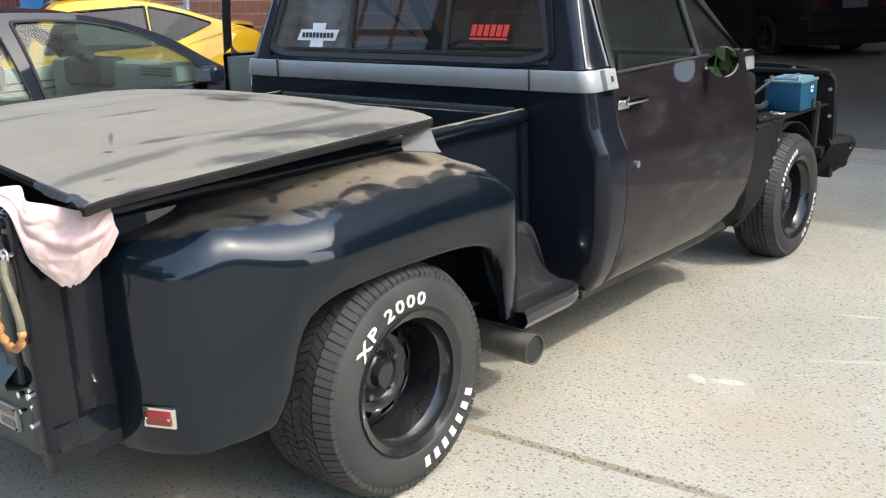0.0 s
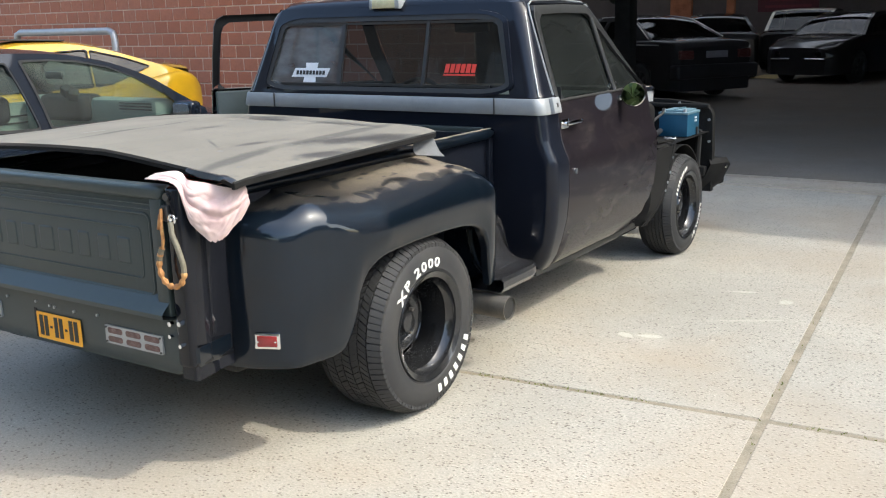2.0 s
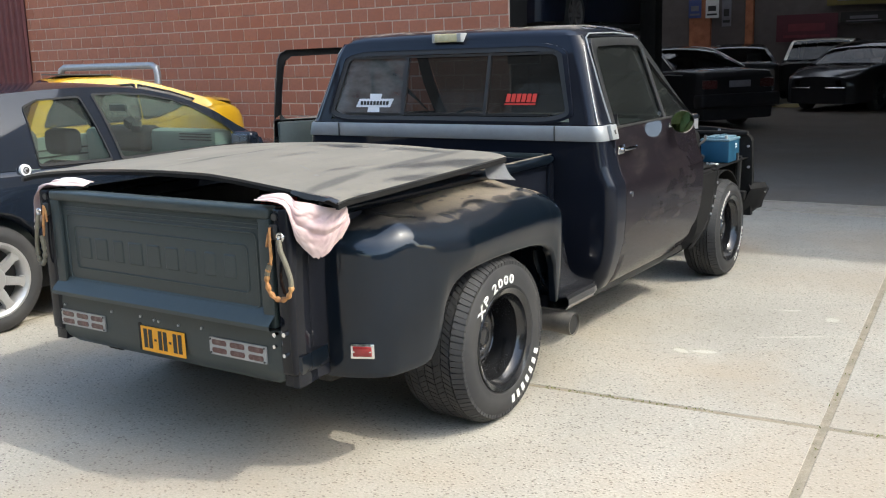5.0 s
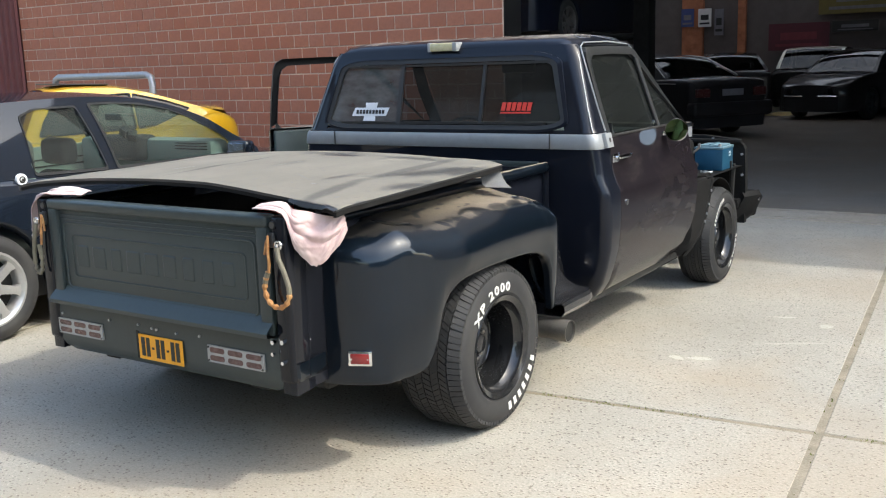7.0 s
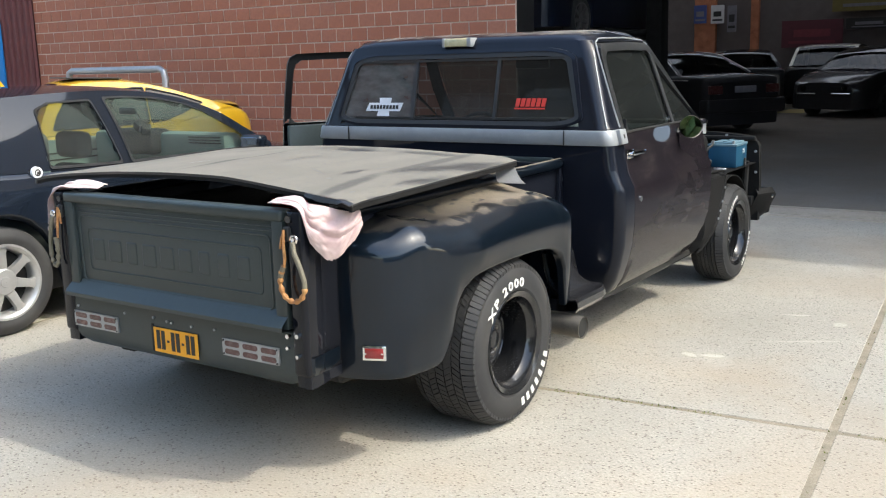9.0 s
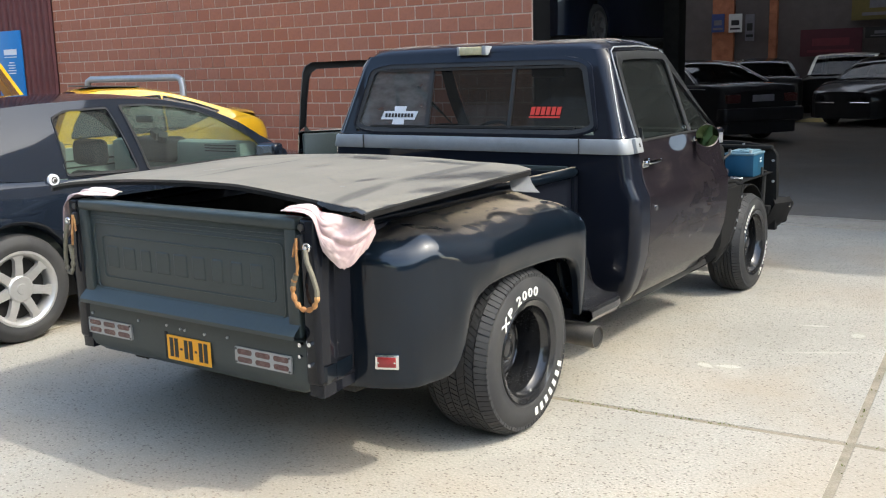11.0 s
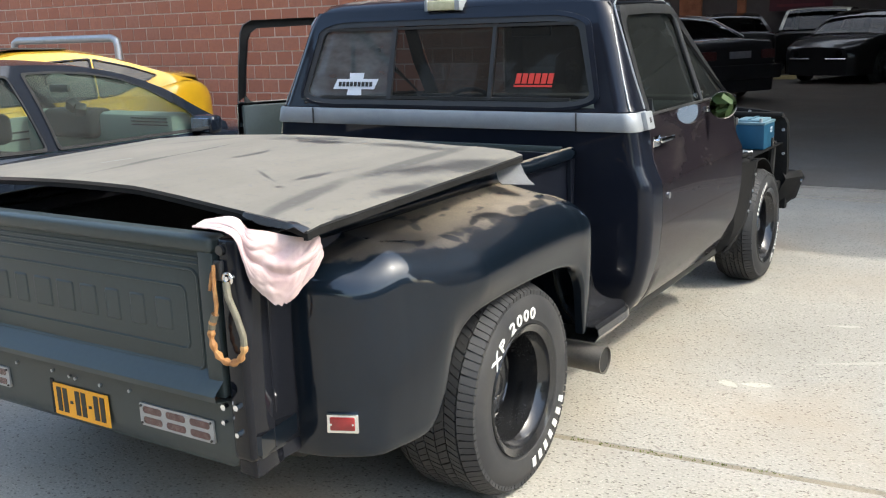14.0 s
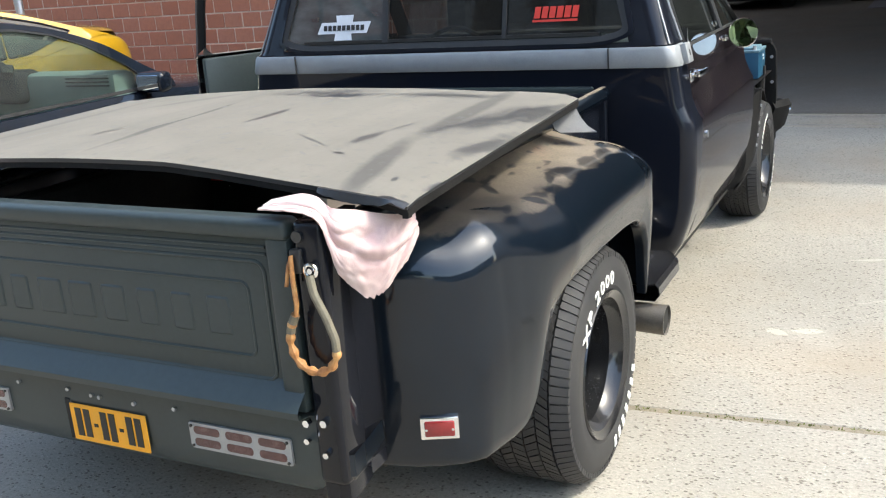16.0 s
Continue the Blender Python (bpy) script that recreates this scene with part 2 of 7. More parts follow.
def dust_lid_mat():
    """Dark lid under a thick coat of pale dust, with rubbed marks, one wiped strip and dark lines along its folds."""
    a = Mat("dusty_lid_paint", (0.02, 0.022, 0.025), 0.4)
    fine, cloud = a.noise(70, 4, 0.65), a.noise(1.6, 5)
    streak = a.noise(9, 4, 0.6, a.stretched((1.0, 0.12, 1.0)))
    tone = a.mix(a.ramp(cloud, [(0.3, 0.0), (0.7, 1.0)]), (0.142, 0.130, 0.106), (0.196, 0.179, 0.147))
    tone = a.mix(a.ramp(streak, [(0.48, 0.0), (0.75, 0.45)]), tone, (0.115, 0.106, 0.090))
    tone = a.mix(a.math("MULTIPLY", a.ramp(fine, [(0.45, 0.0), (0.8, 1.0)]), 0.25), tone, (0.12, 0.113, 0.098))
    strip = a.marks([(0.630, -0.62, 12, 0.42, 0.046, 0.75), (0.575, -0.02, 2, 0.58, 0.046, 0.70), (-0.46, 0.12, -40, 0.26, 0.05, 0.35), (-0.155, -0.33, 8, 0.55, 0.020, 0.75), (-0.70, -0.2, 4, 0.6, 0.03, 0.3)], ragged=0.16, size=22.0, soft=0.2)
    rub = a.marks([(-0.292, -0.44, -7, 0.115, 0.016, 0.85), (0.064, -0.215, 2, 0.17, 0.024, 0.75), (0.478, -0.402, -3, 0.125, 0.030, 0.65), (0.495, -0.25, -10, 0.085, 0.010, 0.6), (0.37, -0.475, 58, 0.13, 0.010, 0.6), (0.501, -0.564, 0, 0.024, 0.020, 0.8), (0.800, -0.665, -8, 0.10, 0.020, 0.9), (0.715, -0.70, 10, 0.03, 0.012, 0.7), (0.43, -0.60, 50, 0.03, 0.008, 0.5), (0.10, 0.03, 12, 0.12, 0.012, 0.5), (-0.55, -0.45, 5, 0.10, 0.012, 0.6)], ragged=0.42, size=46.0, soft=0.12)
    speckled = a.marks([(0.06, 0.145, -88, 0.17, 0.07, 0.95), (0.70, -0.02, -22, 0.40, 0.095, 0.8), (0.76, -0.33, -8, 0.22, 0.045, 0.75), (-0.05, 0.20, -80, 0.26, 0.07, 0.7), (0.40, 0.20, -85, 0.25, 0.06, 0.75)], ragged=1.0, size=30.0, soft=0.28)
    rub = a.math("MAXIMUM", rub, speckled)
    tone = a.mix(strip, tone, (0.056, 0.053, 0.047))
    up = a.ramp(a.up(), [(0.72, 0.0), (0.93, 1.0)])
    cover = a.math("MULTIPLY", up, a.math("SUBTRACT", 1.0, a.math("MULTIPLY", rub, 0.94)))
    a.link(a.mix(cover, (0.02, 0.022, 0.025), tone), "Base Color")
    a.link(a.math("ADD", 0.3, a.math("MULTIPLY", cover, 0.55)), "Roughness")
    a.bump(a.mix(0.5, fine, streak), 0.15, 0.002)
    return a.m


def brick_mat(name, per_island=False):
    a = Mat(name, (0.318, 0.105, 0.064), 0.85, spec=0.25)
    r = a.island() if per_island else a.rand()
    col = a.ramp(r, [(0.0, (0.362, 0.137, 0.082)), (0.35, (0.400, 0.160, 0.097)), (0.7, (0.425, 0.174, 0.108)), (1.0, (0.381, 0.170, 0.112))])
    n = a.noise(24, 5, 0.65)
    col = a.mix(a.ramp(n, [(0.35, 0.0), (0.75, 1.0)]), col, (0.328, 0.137, 0.089))
    col = a.mix(a.ramp(a.noise(110, 3), [(0.62, 0.0), (0.8, 0.5)]), col, (0.347, 0.210, 0.155))
    a.link(col, "Base Color")
    a.bump(n, 0.5, 0.006)
    return a.m


def tyre_mat():
    a = Mat("tyre_rubber", (0.022, 0.022, 0.023), 0.62, spec=0.35)
    f = a.noise(30, 4)
    d = a.noise(5, 4)
    a.link(a.mix(a.ramp(d, [(0.4, 0.0), (0.75, 0.5)]), (0.028, 0.028, 0.029), (0.075, 0.070, 0.062)), "Base Color")
    a.bump(f, 0.12, 0.002)
    return a.m


def towel_mat():
    a = Mat("pink_towel", (0.72, 0.54, 0.52), 0.95, spec=0.1)
    a.set("Sheen Weight", 0.4)
    blot = a.ramp(a.noise(7, 4), [(0.4, 0.0), (0.7, 1.0)])
    col = a.mix(blot, (0.56, 0.40, 0.38), (0.58, 0.48, 0.43))
    weave = a.noise(420, 1)
    a.link(a.mix(a.ramp(weave, [(0.3, 0.0), (0.8, 0.4)]), col, (0.44, 0.31, 0.31)), "Base Color")
    a.bump(weave, 0.35, 0.001)
    return a.m


def rust_mat():
    a = Mat("rusty_chain_sleeve", (0.4, 0.2, 0.08), 0.6)
    a.link(a.ramp(a.noise(26, 5, 0.6), [(0.3, (0.14, 0.055, 0.025)), (0.5, (0.42, 0.19, 0.06)), (0.68, (0.55, 0.32, 0.12)), (0.8, (0.5, 0.45, 0.36))]), "Base Color")
    a.bump(a.noise(60, 3), 0.4, 0.003)
    return a.m


PAINT = car_paint("blue_black_truck_paint", (0.0044, 0.0086, 0.0150), dust=0.75, flake=0.55, dust_haze_share=0.002, spec=0.03, rough=0.39, dust_low=0.87, dust_col=(0.35, 0.29, 0.215), coat_ior=1.45, coat_rough=0.018, along=True)
PAINT_CLEAN = car_paint("blue_black_cab_paint", (0.0046, 0.0066, 0.0125), dust=0.6, flake=0.18, rough=0.36, dust_low=0.93, coat_ior=1.31, coat_rough=0.03, spec=0.05)
PAINT_DOOR = door_paint()
SATIN = simple("satin_grey_green_gate_paint", (0.031, 0.041, 0.040), 0.42, 0.0, 0.18, 5, 0.02, coat=0.12, spec=0.4)
SATIN_DARK = simple("satin_black_metal", (0.020, 0.021, 0.022), 0.4, 0.0, 0.3, 7, 0.02, coat=0.2)
BLACK = simple("matt_black_underbody", (0.030, 0.029, 0.027), 0.75, 0.0, 0.4, 9, 0.1, spec=0.2)
RUBBER = simple("black_rubber_trim", (0.024, 0.023, 0.022), 0.5, 0, 0.3, 20)
TYRE = tyre_mat()
RIM = simple("black_steel_rim", (0.022, 0.022, 0.023), 0.22, 0.3, 0.3, 9, coat=0.6)
CHROME = simple("chrome", (0.78, 0.78, 0.78), 0.08, 1.0, 0.06, 25)
ALU = simple("brushed_aluminium_trim", (0.31, 0.322, 0.328), 0.42, 0.25, 0.12, 18, 0.02)
WHITE = simple("white_rubber_letter", (0.74, 0.72, 0.66), 0.6, 0, 0.12, 30)
RED_LENS = simple("red_lens_plastic", (0.23, 0.016, 0.016), 0.18, 0, 0.25, 40, coat=0.5)
DARK_LENS = simple("dark_red_lamp_lens", (0.075, 0.024, 0.022), 0.25, 0, 0.25, 40, coat=0.4)
PLATE = simple("yellow_plate_sheet", (0.80, 0.36, 0.012), 0.4, 0, 0.08, 20)
INK = simple("black_plate_ink", (0.02, 0.018, 0.015), 0.5, 0, 0.2, 30)
AMBER = simple("yellowed_lamp_lens", (0.55, 0.50, 0.30), 0.25, 0, 0.15, 30, coat=0.4)
RED_INK = simple("red_sticker_print", (0.62, 0.045, 0.03), 0.45, 0, 0.12, 40)
WHITE_INK = simple("white_sticker_print", (0.72, 0.73, 0.74), 0.45, 0, 0.08, 40)
STEEL = simple("dull_exhaust_steel", (0.15, 0.135, 0.115), 0.5, 0.55, 0.35, 20, 0.1)
TOWEL = towel_mat()
RUST = rust_mat()
LID = dust_lid_mat()
TAPE = simple("grey_duct_tape", (0.15, 0.15, 0.15), 0.8, 0, 0.2, 18, 0.1, spec=0.15)
BLUE_PLASTIC = simple("blue_battery_case", (0.008, 0.062, 0.115), 0.5, 0, 0.2, 14, 0.03)
BLUE_TOP = simple("pale_blue_battery_lid", (0.12, 0.20, 0.235), 0.5, 0, 0.25, 14, 0.03)
GLASS = glass_mat("tinted_window_glass", (0.125, 0.135, 0.145), 0.02, 0.012)
GLASS_HAZY = glass_mat("dusty_window_glass", (0.12, 0.12, 0.13), 0.03, 0.22)
GLASS_DOOR = glass_mat("grimy_green_door_glass", (0.10, 0.13, 0.12), 0.02, 0.035)
GLASS_CLEAR = glass_mat("clear_car_glass", (0.54, 0.62, 0.57), 0.02, 0.05)
SEAT = simple("dark_grey_seat_cloth", (0.025, 0.025, 0.028), 0.9, 0, 0.3, 20, 0.02)
SEAT_LIGHT = simple("grey_seat_cloth", (0.16, 0.155, 0.145), 0.9, 0, 0.25, 20, 0.15)
DASH = simple("grey_dashboard_plastic", (0.11, 0.12, 0.12), 0.6, 0, 0.15, 12, 0.05)
CAR_BLACK = car_paint("blue_black_coupe_paint", (0.007, 0.010, 0.016), flake=0.0, spec=0.0, coat_ior=1.5, coat_rough=0.045)
GLASS_DARK = glass_mat("smoked_car_glass", (0.05, 0.055, 0.055))
# brick colour raised to stand in for sunlight on the back-wall piers
PIER = simple("sunlit_red_brick_pier", (0.36, 0.145, 0.08), 0.9, 0, 0.45, 5, 0.3, spec=0.1)
TRIM_DARK = simple("dark_window_rubber", (0.026, 0.026, 0.026), 0.7, 0, 0.3, 20, spec=0.12)
VAGUE_RED = simple("dim_red_print", (0.16, 0.03, 0.04), 0.8, 0, 0.3, 8)
VAGUE_PALE = simple("dim_pale_print", (0.16, 0.15, 0.17), 0.8, 0, 0.3, 8)
CAR_YELLOW = car_paint("yellow_coupe_paint", (0.60, 0.335, 0.010), dust=0.10, spec=0.1)
CAR_DARK = car_paint("black_sedan_paint", (0.018, 0.017, 0.018), dust=0.0, spec=0.05, coat_ior=1.25, coat_rough=0.08)
CAR_NAVY = car_paint("navy_blue_car_paint", (0.007, 0.010, 0.020), dust=0.0)
CAR_WHITE = car_paint("cream_pickup_paint", (0.62, 0.58, 0.50), dust=0.0)
SILVER = simple("silver_alloy", (0.55, 0.54, 0.52), 0.35, 0.7, 0.12, 20)
GALV = simple("galvanised_tube", (0.42, 0.43, 0.44), 0.45, 0.75, 0.2, 16, 0.05)
SLAB = concrete_mat("washed_concrete_slab", (0.392, 0.366, 0.313), (0.128, 0.115, 0.098), 1.15, spill=[(1.215, 1.185, 60, 0.07, 0.045, 0.8), (1.315, 1.215, -72, 0.13, 0.034, 0.85), (1.50, 2.15, -70, 0.15, 0.03, 0.6), (1.72, 2.05, 20, 0.07, 0.06, 0.6), (1.62, 1.65, -60, 0.30, 0.025, 0.4)])
JOINT = simple("dirty_joint_filler", (0.235, 0.205, 0.155), 0.95, 0, 0.35, 12, 0.4, spec=0.1)
MOSS = simple("moss_green", (0.16, 0.17, 0.06), 0.95, 0, 0.4, 40, 0.4, spec=0.1)
KERB = concrete_mat("threshold_concrete", (0.40, 0.352, 0.285), (0.22, 0.19, 0.152), 0.8)
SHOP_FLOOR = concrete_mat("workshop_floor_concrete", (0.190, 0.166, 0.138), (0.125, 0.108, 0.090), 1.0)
MORTAR = simple("grey_mortar", (0.57, 0.45, 0.365), 0.95, 0, 0.2, 10, 0.3, spec=0.1)
BRICK = brick_mat("red_brick")
BRICK_FAR = brick_mat("red_brick_field", True)
OXIDE = simple("oxide_red_corrugated_sheet", (0.13, 0.035, 0.032), 0.6, 0.1, 0.2, 6, 0.05)
SIGN_BLUE = simple("blue_sign_board", (0.006, 0.17, 0.46), 0.45, 0, 0.12, 5)
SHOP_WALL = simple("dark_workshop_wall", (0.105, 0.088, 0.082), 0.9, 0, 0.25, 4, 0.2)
SHOP_DARK = simple("dark_workshop_ceiling", (0.075, 0.072, 0.07), 0.9, 0, 0.25, 4, 0.2)
STEEL_BEAM = simple("painted_steel_beam", (0.10, 0.09, 0.085), 0.6, 0.2, 0.2, 8)
POSTER_BLUE = simple("blue_poster_paper", (0.05, 0.07, 0.2), 0.7, 0, 0.2, 12)
POSTER_WHITE = simple("white_poster_paper", (0.62, 0.61, 0.58), 0.7, 0, 0.12, 12)
BANNER_RED = simple("red_banner_cloth", (0.09, 0.022, 0.03), 0.8, 0, 0.2, 8)
BANNER_YELLOW = simple("yellow_banner_cloth", (0.14, 0.11, 0.03), 0.8, 0, 0.2, 8)
RENDER_GREY = simple("pale_yard_wall_render", (0.42, 0.40, 0.37), 0.9, 0, 0.15, 1.5, 0.2)
LEAF = simple("green_leaves", (0.05, 0.085, 0.025), 0.6, 0, 0.5, 3)
BARK = simple("grey_brown_bark", (0.10, 0.08, 0.06), 0.9, 0, 0.4, 12, 0.5)


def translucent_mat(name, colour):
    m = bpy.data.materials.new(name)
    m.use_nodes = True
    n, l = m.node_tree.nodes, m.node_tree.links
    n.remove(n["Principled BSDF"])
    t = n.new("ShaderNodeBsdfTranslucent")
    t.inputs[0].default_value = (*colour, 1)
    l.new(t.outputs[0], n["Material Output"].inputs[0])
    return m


# sheet for the unseen ceiling openings that are added to brighten the workshop
FILL_ROOFLIGHT = translucent_mat("milky_fill_rooflight_sheet", (0.36, 0.365, 0.385))
SLEEVE = simple("grimy_grey_sleeve", (0.145, 0.128, 0.088), 0.6, 0, 0.4, 40, 0.2)
FACADE = simple("grey_brown_far_facade", (0.11, 0.10, 0.09), 0.9, 0, 0.2, 0.8, 0.2)
PANE = simple("pale_far_window", (0.22, 0.23, 0.24), 0.25, 0, 0.15, 0.5)

INNER = simple("black_inner_wing_paint", (0.015, 0.0145, 0.014), 0.65, 0, 0.4, 9, 0.05, spec=0.08)
GLOSS_BLACK = car_paint("gloss_black_step_paint", (0.005, 0.006, 0.009), dust=0.30, spec=0.0, coat_ior=1.36, dust_low=0.96, dust_col=(0.22, 0.18, 0.14))
DOOR_CARD = simple("grey_green_door_card", (0.27, 0.32, 0.295), 0.75, 0, 0.15, 9, 0.05)
STEP_METAL = simple("polished_grey_step_metal", (0.085, 0.085, 0.092), 0.2, 0.8, 0.35, 10, 0.02, coat=0.5)


# ---- mesh helpers ----
def mesh_object(name, verts, faces, material, parent=None, label="", smooth=35, m=None):
    me = bpy.data.meshes.new(name)
    used = sorted({i for f in faces for i in f})
    at_ = {k: i for i, k in enumerate(used)}
    me.from_pydata([tuple(verts[k]) for k in used], [], [tuple(at_[i] for i in f) for f in faces])
    me.validate()
    me.update()
    if smooth:
        me.polygons.foreach_set("use_smooth", [True] * len(me.polygons))
        me.set_sharp_from_angle(angle=radians(smooth))
    me.materials.append(material)
    ob = new(name, me)
    ob.parent = parent
    if m is not None:
        ob.matrix_basis = m
    if label:
        tagged(ob, label)
    return ob


def part(name, geo, material, parent, label="", smooth=35, m=None):
    """One mesh object under a thing or a part; geo is a (verts, faces) pair."""
    return mesh_object(name, geo[0], geo[1], material, parent, label, smooth, m)


def join(*geos):
    verts, faces = [], []
    for v, f in geos:
        k = len(verts)
        verts += [tuple(p) for p in v]
        faces += [tuple(i + k for i in q) for q in f]
    return verts, faces


def moved(geo, m):
    return [m @ Vector(v) for v in geo[0]], geo[1]


def mirrored(geo):
    """Across the plane x = 0."""
    return [(-v[0], v[1], v[2]) for v in geo[0]], [tuple(reversed(f)) for f in geo[1]]


def box(x0, x1, y0, y1, z0, z1, bevel=0.0, segments=2):
    bm = bmesh.new()
    bmesh.ops.create_cube(bm, size=1.0)
    for v in bm.verts:
        v.co = Vector(((x0 + x1) / 2 + v.co.x * (x1 - x0), (y0 + y1) / 2 + v.co.y * (y1 - y0), (z0 + z1) / 2 + v.co.z * (z1 - z0)))
    if bevel:
        bmesh.ops.bevel(bm, geom=bm.edges[:], offset=bevel, segments=segments, affect="EDGES", profile=0.5)
    return from_bm(bm)


def from_bm(bm):
    bm.verts.ensure_lookup_table()
    for i, v in enumerate(bm.verts):
        v.index = i
    out = [v.co.copy() for v in bm.verts], [tuple(v.index for v in f.verts) for f in bm.faces]
    bm.free()
    return out


def sheet(rows, closed_u=False, closed_v=False, keep=None, flip=False):
    """A surface through rows of points; keep(i, j) tells which faces stay."""
    nv, nu = len(rows), len(rows[0])
    verts = [p for r in rows for p in r]
    faces = []
    for i in range(nv if closed_v else nv - 1):
        for j in range(nu if closed_u else nu - 1):
            if keep and not keep(i, j):
                continue
            a, b = i * nu + j, i * nu + (j + 1) % nu
            c, d = ((i + 1) % nv) * nu + (j + 1) % nu, ((i + 1) % nv) * nu + j
            faces.append((d, c, b, a) if flip else (a, b, c, d))
    return verts, faces


def thick(geo, t):
    """Gives an open surface a thickness t against its normals."""
    verts = [Vector(v) for v in geo[0]]
    normals = [Vector((0, 0, 0)) for _ in verts]
    edges = {}
    for f in geo[1]:
        n = Vector((0, 0, 0))
        for i, k in enumerate(f):
            p, q = verts[k], verts[f[(i + 1) % len(f)]]
            n += p.cross(q)
        n.normalize()
        for i, k in enumerate(f):
            normals[k] += n
            e = (k, f[(i + 1) % len(f)])
            edges[e] = edges.get(e, 0) + 1
    n = len(verts)
    inner = [v - m.normalized() * t if m.length > 1e-6 else v for v, m in zip(verts, normals)]
    faces = list(geo[1]) + [tuple(i + n for i in reversed(f)) for f in geo[1]]
    faces += [(b, a, a + n, b + n) for a, b in edges if (b, a) not in edges]
    return verts + inner, faces


def tube(path, radius, sides=10, closed=False, caps=True):
    """A round bar along a path; radius is a number or one for each point."""
    pts = [Vector(p) for p in path]
    n = len(pts)
    rads = [radius] * n if isinstance(radius, (int, float)) else list(radius)
    rows, side = [], None
    for i, p in enumerate(pts):
        a = pts[i - 1] if i or closed else p
        b = pts[(i + 1) % n] if i < n - 1 or closed else p
        d = (b - a).normalized()
        if side is None:
            side = d.cross(Vector((0, 0, 1)))
            if side.length < 0.1:
                side = d.cross(Vector((1, 0, 0)))
        side = (side - d * side.dot(d)).normalized()
        up = side.cross(d)
        rows.append([p + rads[i] * (math.cos(k) * side + math.sin(k) * up) for k in [2 * math.pi * j / sides for j in range(sides)]])
    verts, faces = sheet(rows, True, closed)
    if caps and not closed:
        faces += [tuple(range(sides)), tuple((n - 1) * sides + j for j in reversed(range(sides)))]
    return verts, [tuple(reversed(f)) for f in faces]


def strip(path, width, height, up=(0, 0, 1), closed=False):
    """A flat bar along a path, width across and height along up."""
    pts = [Vector(p) for p in path]
    n, up = len(pts), Vector(up)
    rows = []
    for i, p in enumerate(pts):
        a = pts[i - 1] if i or closed else p
        b = pts[(i + 1) % n] if i < n - 1 or closed else p
        side = (b - a).cross(up).normalized() * width / 2
        h = up * height / 2
        rows.append([p - side - h, p + side - h, p + side + h, p - side + h])
    verts, faces = sheet(rows, True, closed)
    if not closed:
        faces += [(0, 1, 2, 3), tuple((n - 1) * 4 + j for j in (3, 2, 1, 0))]
    return verts, [tuple(reversed(f)) for f in faces]


def lathe(profile, seg=48, keep=None):
    """Turns (x, r) pairs round the x axis."""
    rows = [[(x, r * math.cos(a), r * math.sin(a)) for a in [2 * math.pi * k / seg for k in range(seg)]] for x, r in profile]
    return sheet(rows, True, keep=keep, flip=True)


def prism(outline, depth, m=None):
    """Extrudes a flat outline (x, y) by depth along z."""
    n = len(outline)
    verts = [(x, y, 0) for x, y in outline] + [(x, y, depth) for x, y in outline]
    faces = [tuple(reversed(range(n))), tuple(range(n, 2 * n))] + [(i, (i + 1) % n, n + (i + 1) % n, n + i) for i in range(n)]
    return moved((verts, faces), m) if m is not None else (verts, faces)


def rounded(w, h, r, n=5, cx=0.0, cy=0.0):
    """A rectangle with round corners, counter-clockwise."""
    out = []
    for sx, sy, a in ((1, 1, 0), (-1, 1, 90), (-1, -1, 180), (1, -1, 270)):
        for k in range(n + 1):
            t = radians(a + 90 * k / n)
            out.append((cx + sx * (w / 2 - r) + r * math.cos(t), cy + sy * (h / 2 - r) + r * math.sin(t)))
    return out


def lerp(table, x):
    """Straight lines through a table of (x, value)."""
    if x <= table[0][0]:
        return table[0][1]
    for (a, p), (b, q) in zip(table, table[1:]):
        if x <= b:
            return p + (q - p) * (x - a) / (b - a)
    return table[-1][1]


def smooth_lerp(table, x):
    """A smooth curve through a table of (x, value)."""
    xs, ys = [a for a, _ in table], [b for _, b in table]
    if x <= xs[0]:
        return ys[0]
    if x >= xs[-1]:
        return ys[-1]
    i = max(k for k in range(len(xs) - 1) if xs[k] <= x)

    def slope(k):
        if k == 0 or k == len(xs) - 1:
            j = 0 if k == 0 else k - 1
            return (ys[j + 1] - ys[j]) / (xs[j + 1] - xs[j])
        a, b = (ys[k] - ys[k - 1]) / (xs[k] - xs[k - 1]), (ys[k + 1] - ys[k]) / (xs[k + 1] - xs[k])
        return 0 if a * b <= 0 else 2 * a * b / (a + b)

    h = xs[i + 1] - xs[i]
    t = (x - xs[i]) / h
    return (2 * t**3 - 3 * t**2 + 1) * ys[i] + (t**3 - 2 * t**2 + t) * h * slope(i) + (3 * t**2 - 2 * t**3) * ys[i + 1] + (t**3 - t**2) * h * slope(i + 1)


def text_geo(words, size, depth=0.0):
    """The outlines of words in the built-in font, as a mesh in the x-y plane, centred."""
    cu = bpy.data.curves.new("words", "FONT")
    cu.offset, cu.space_character = size * 0.016, 1.22
    cu.body, cu.size, cu.extrude, cu.align_x, cu.align_y, cu.resolution_u = words, size, depth, "CENTER", "CENTER", 2
    ob = bpy.data.objects.new("words", cu)
    scene.collection.objects.link(ob)
    me = ob.evaluated_get(bpy.context.evaluated_depsgraph_get()).to_mesh()
    out = [v.co.copy() for v in me.vertices], [tuple(p.vertices) for p in me.polygons]
    bpy.data.objects.remove(ob)
    bpy.data.curves.remove(cu)
    return out


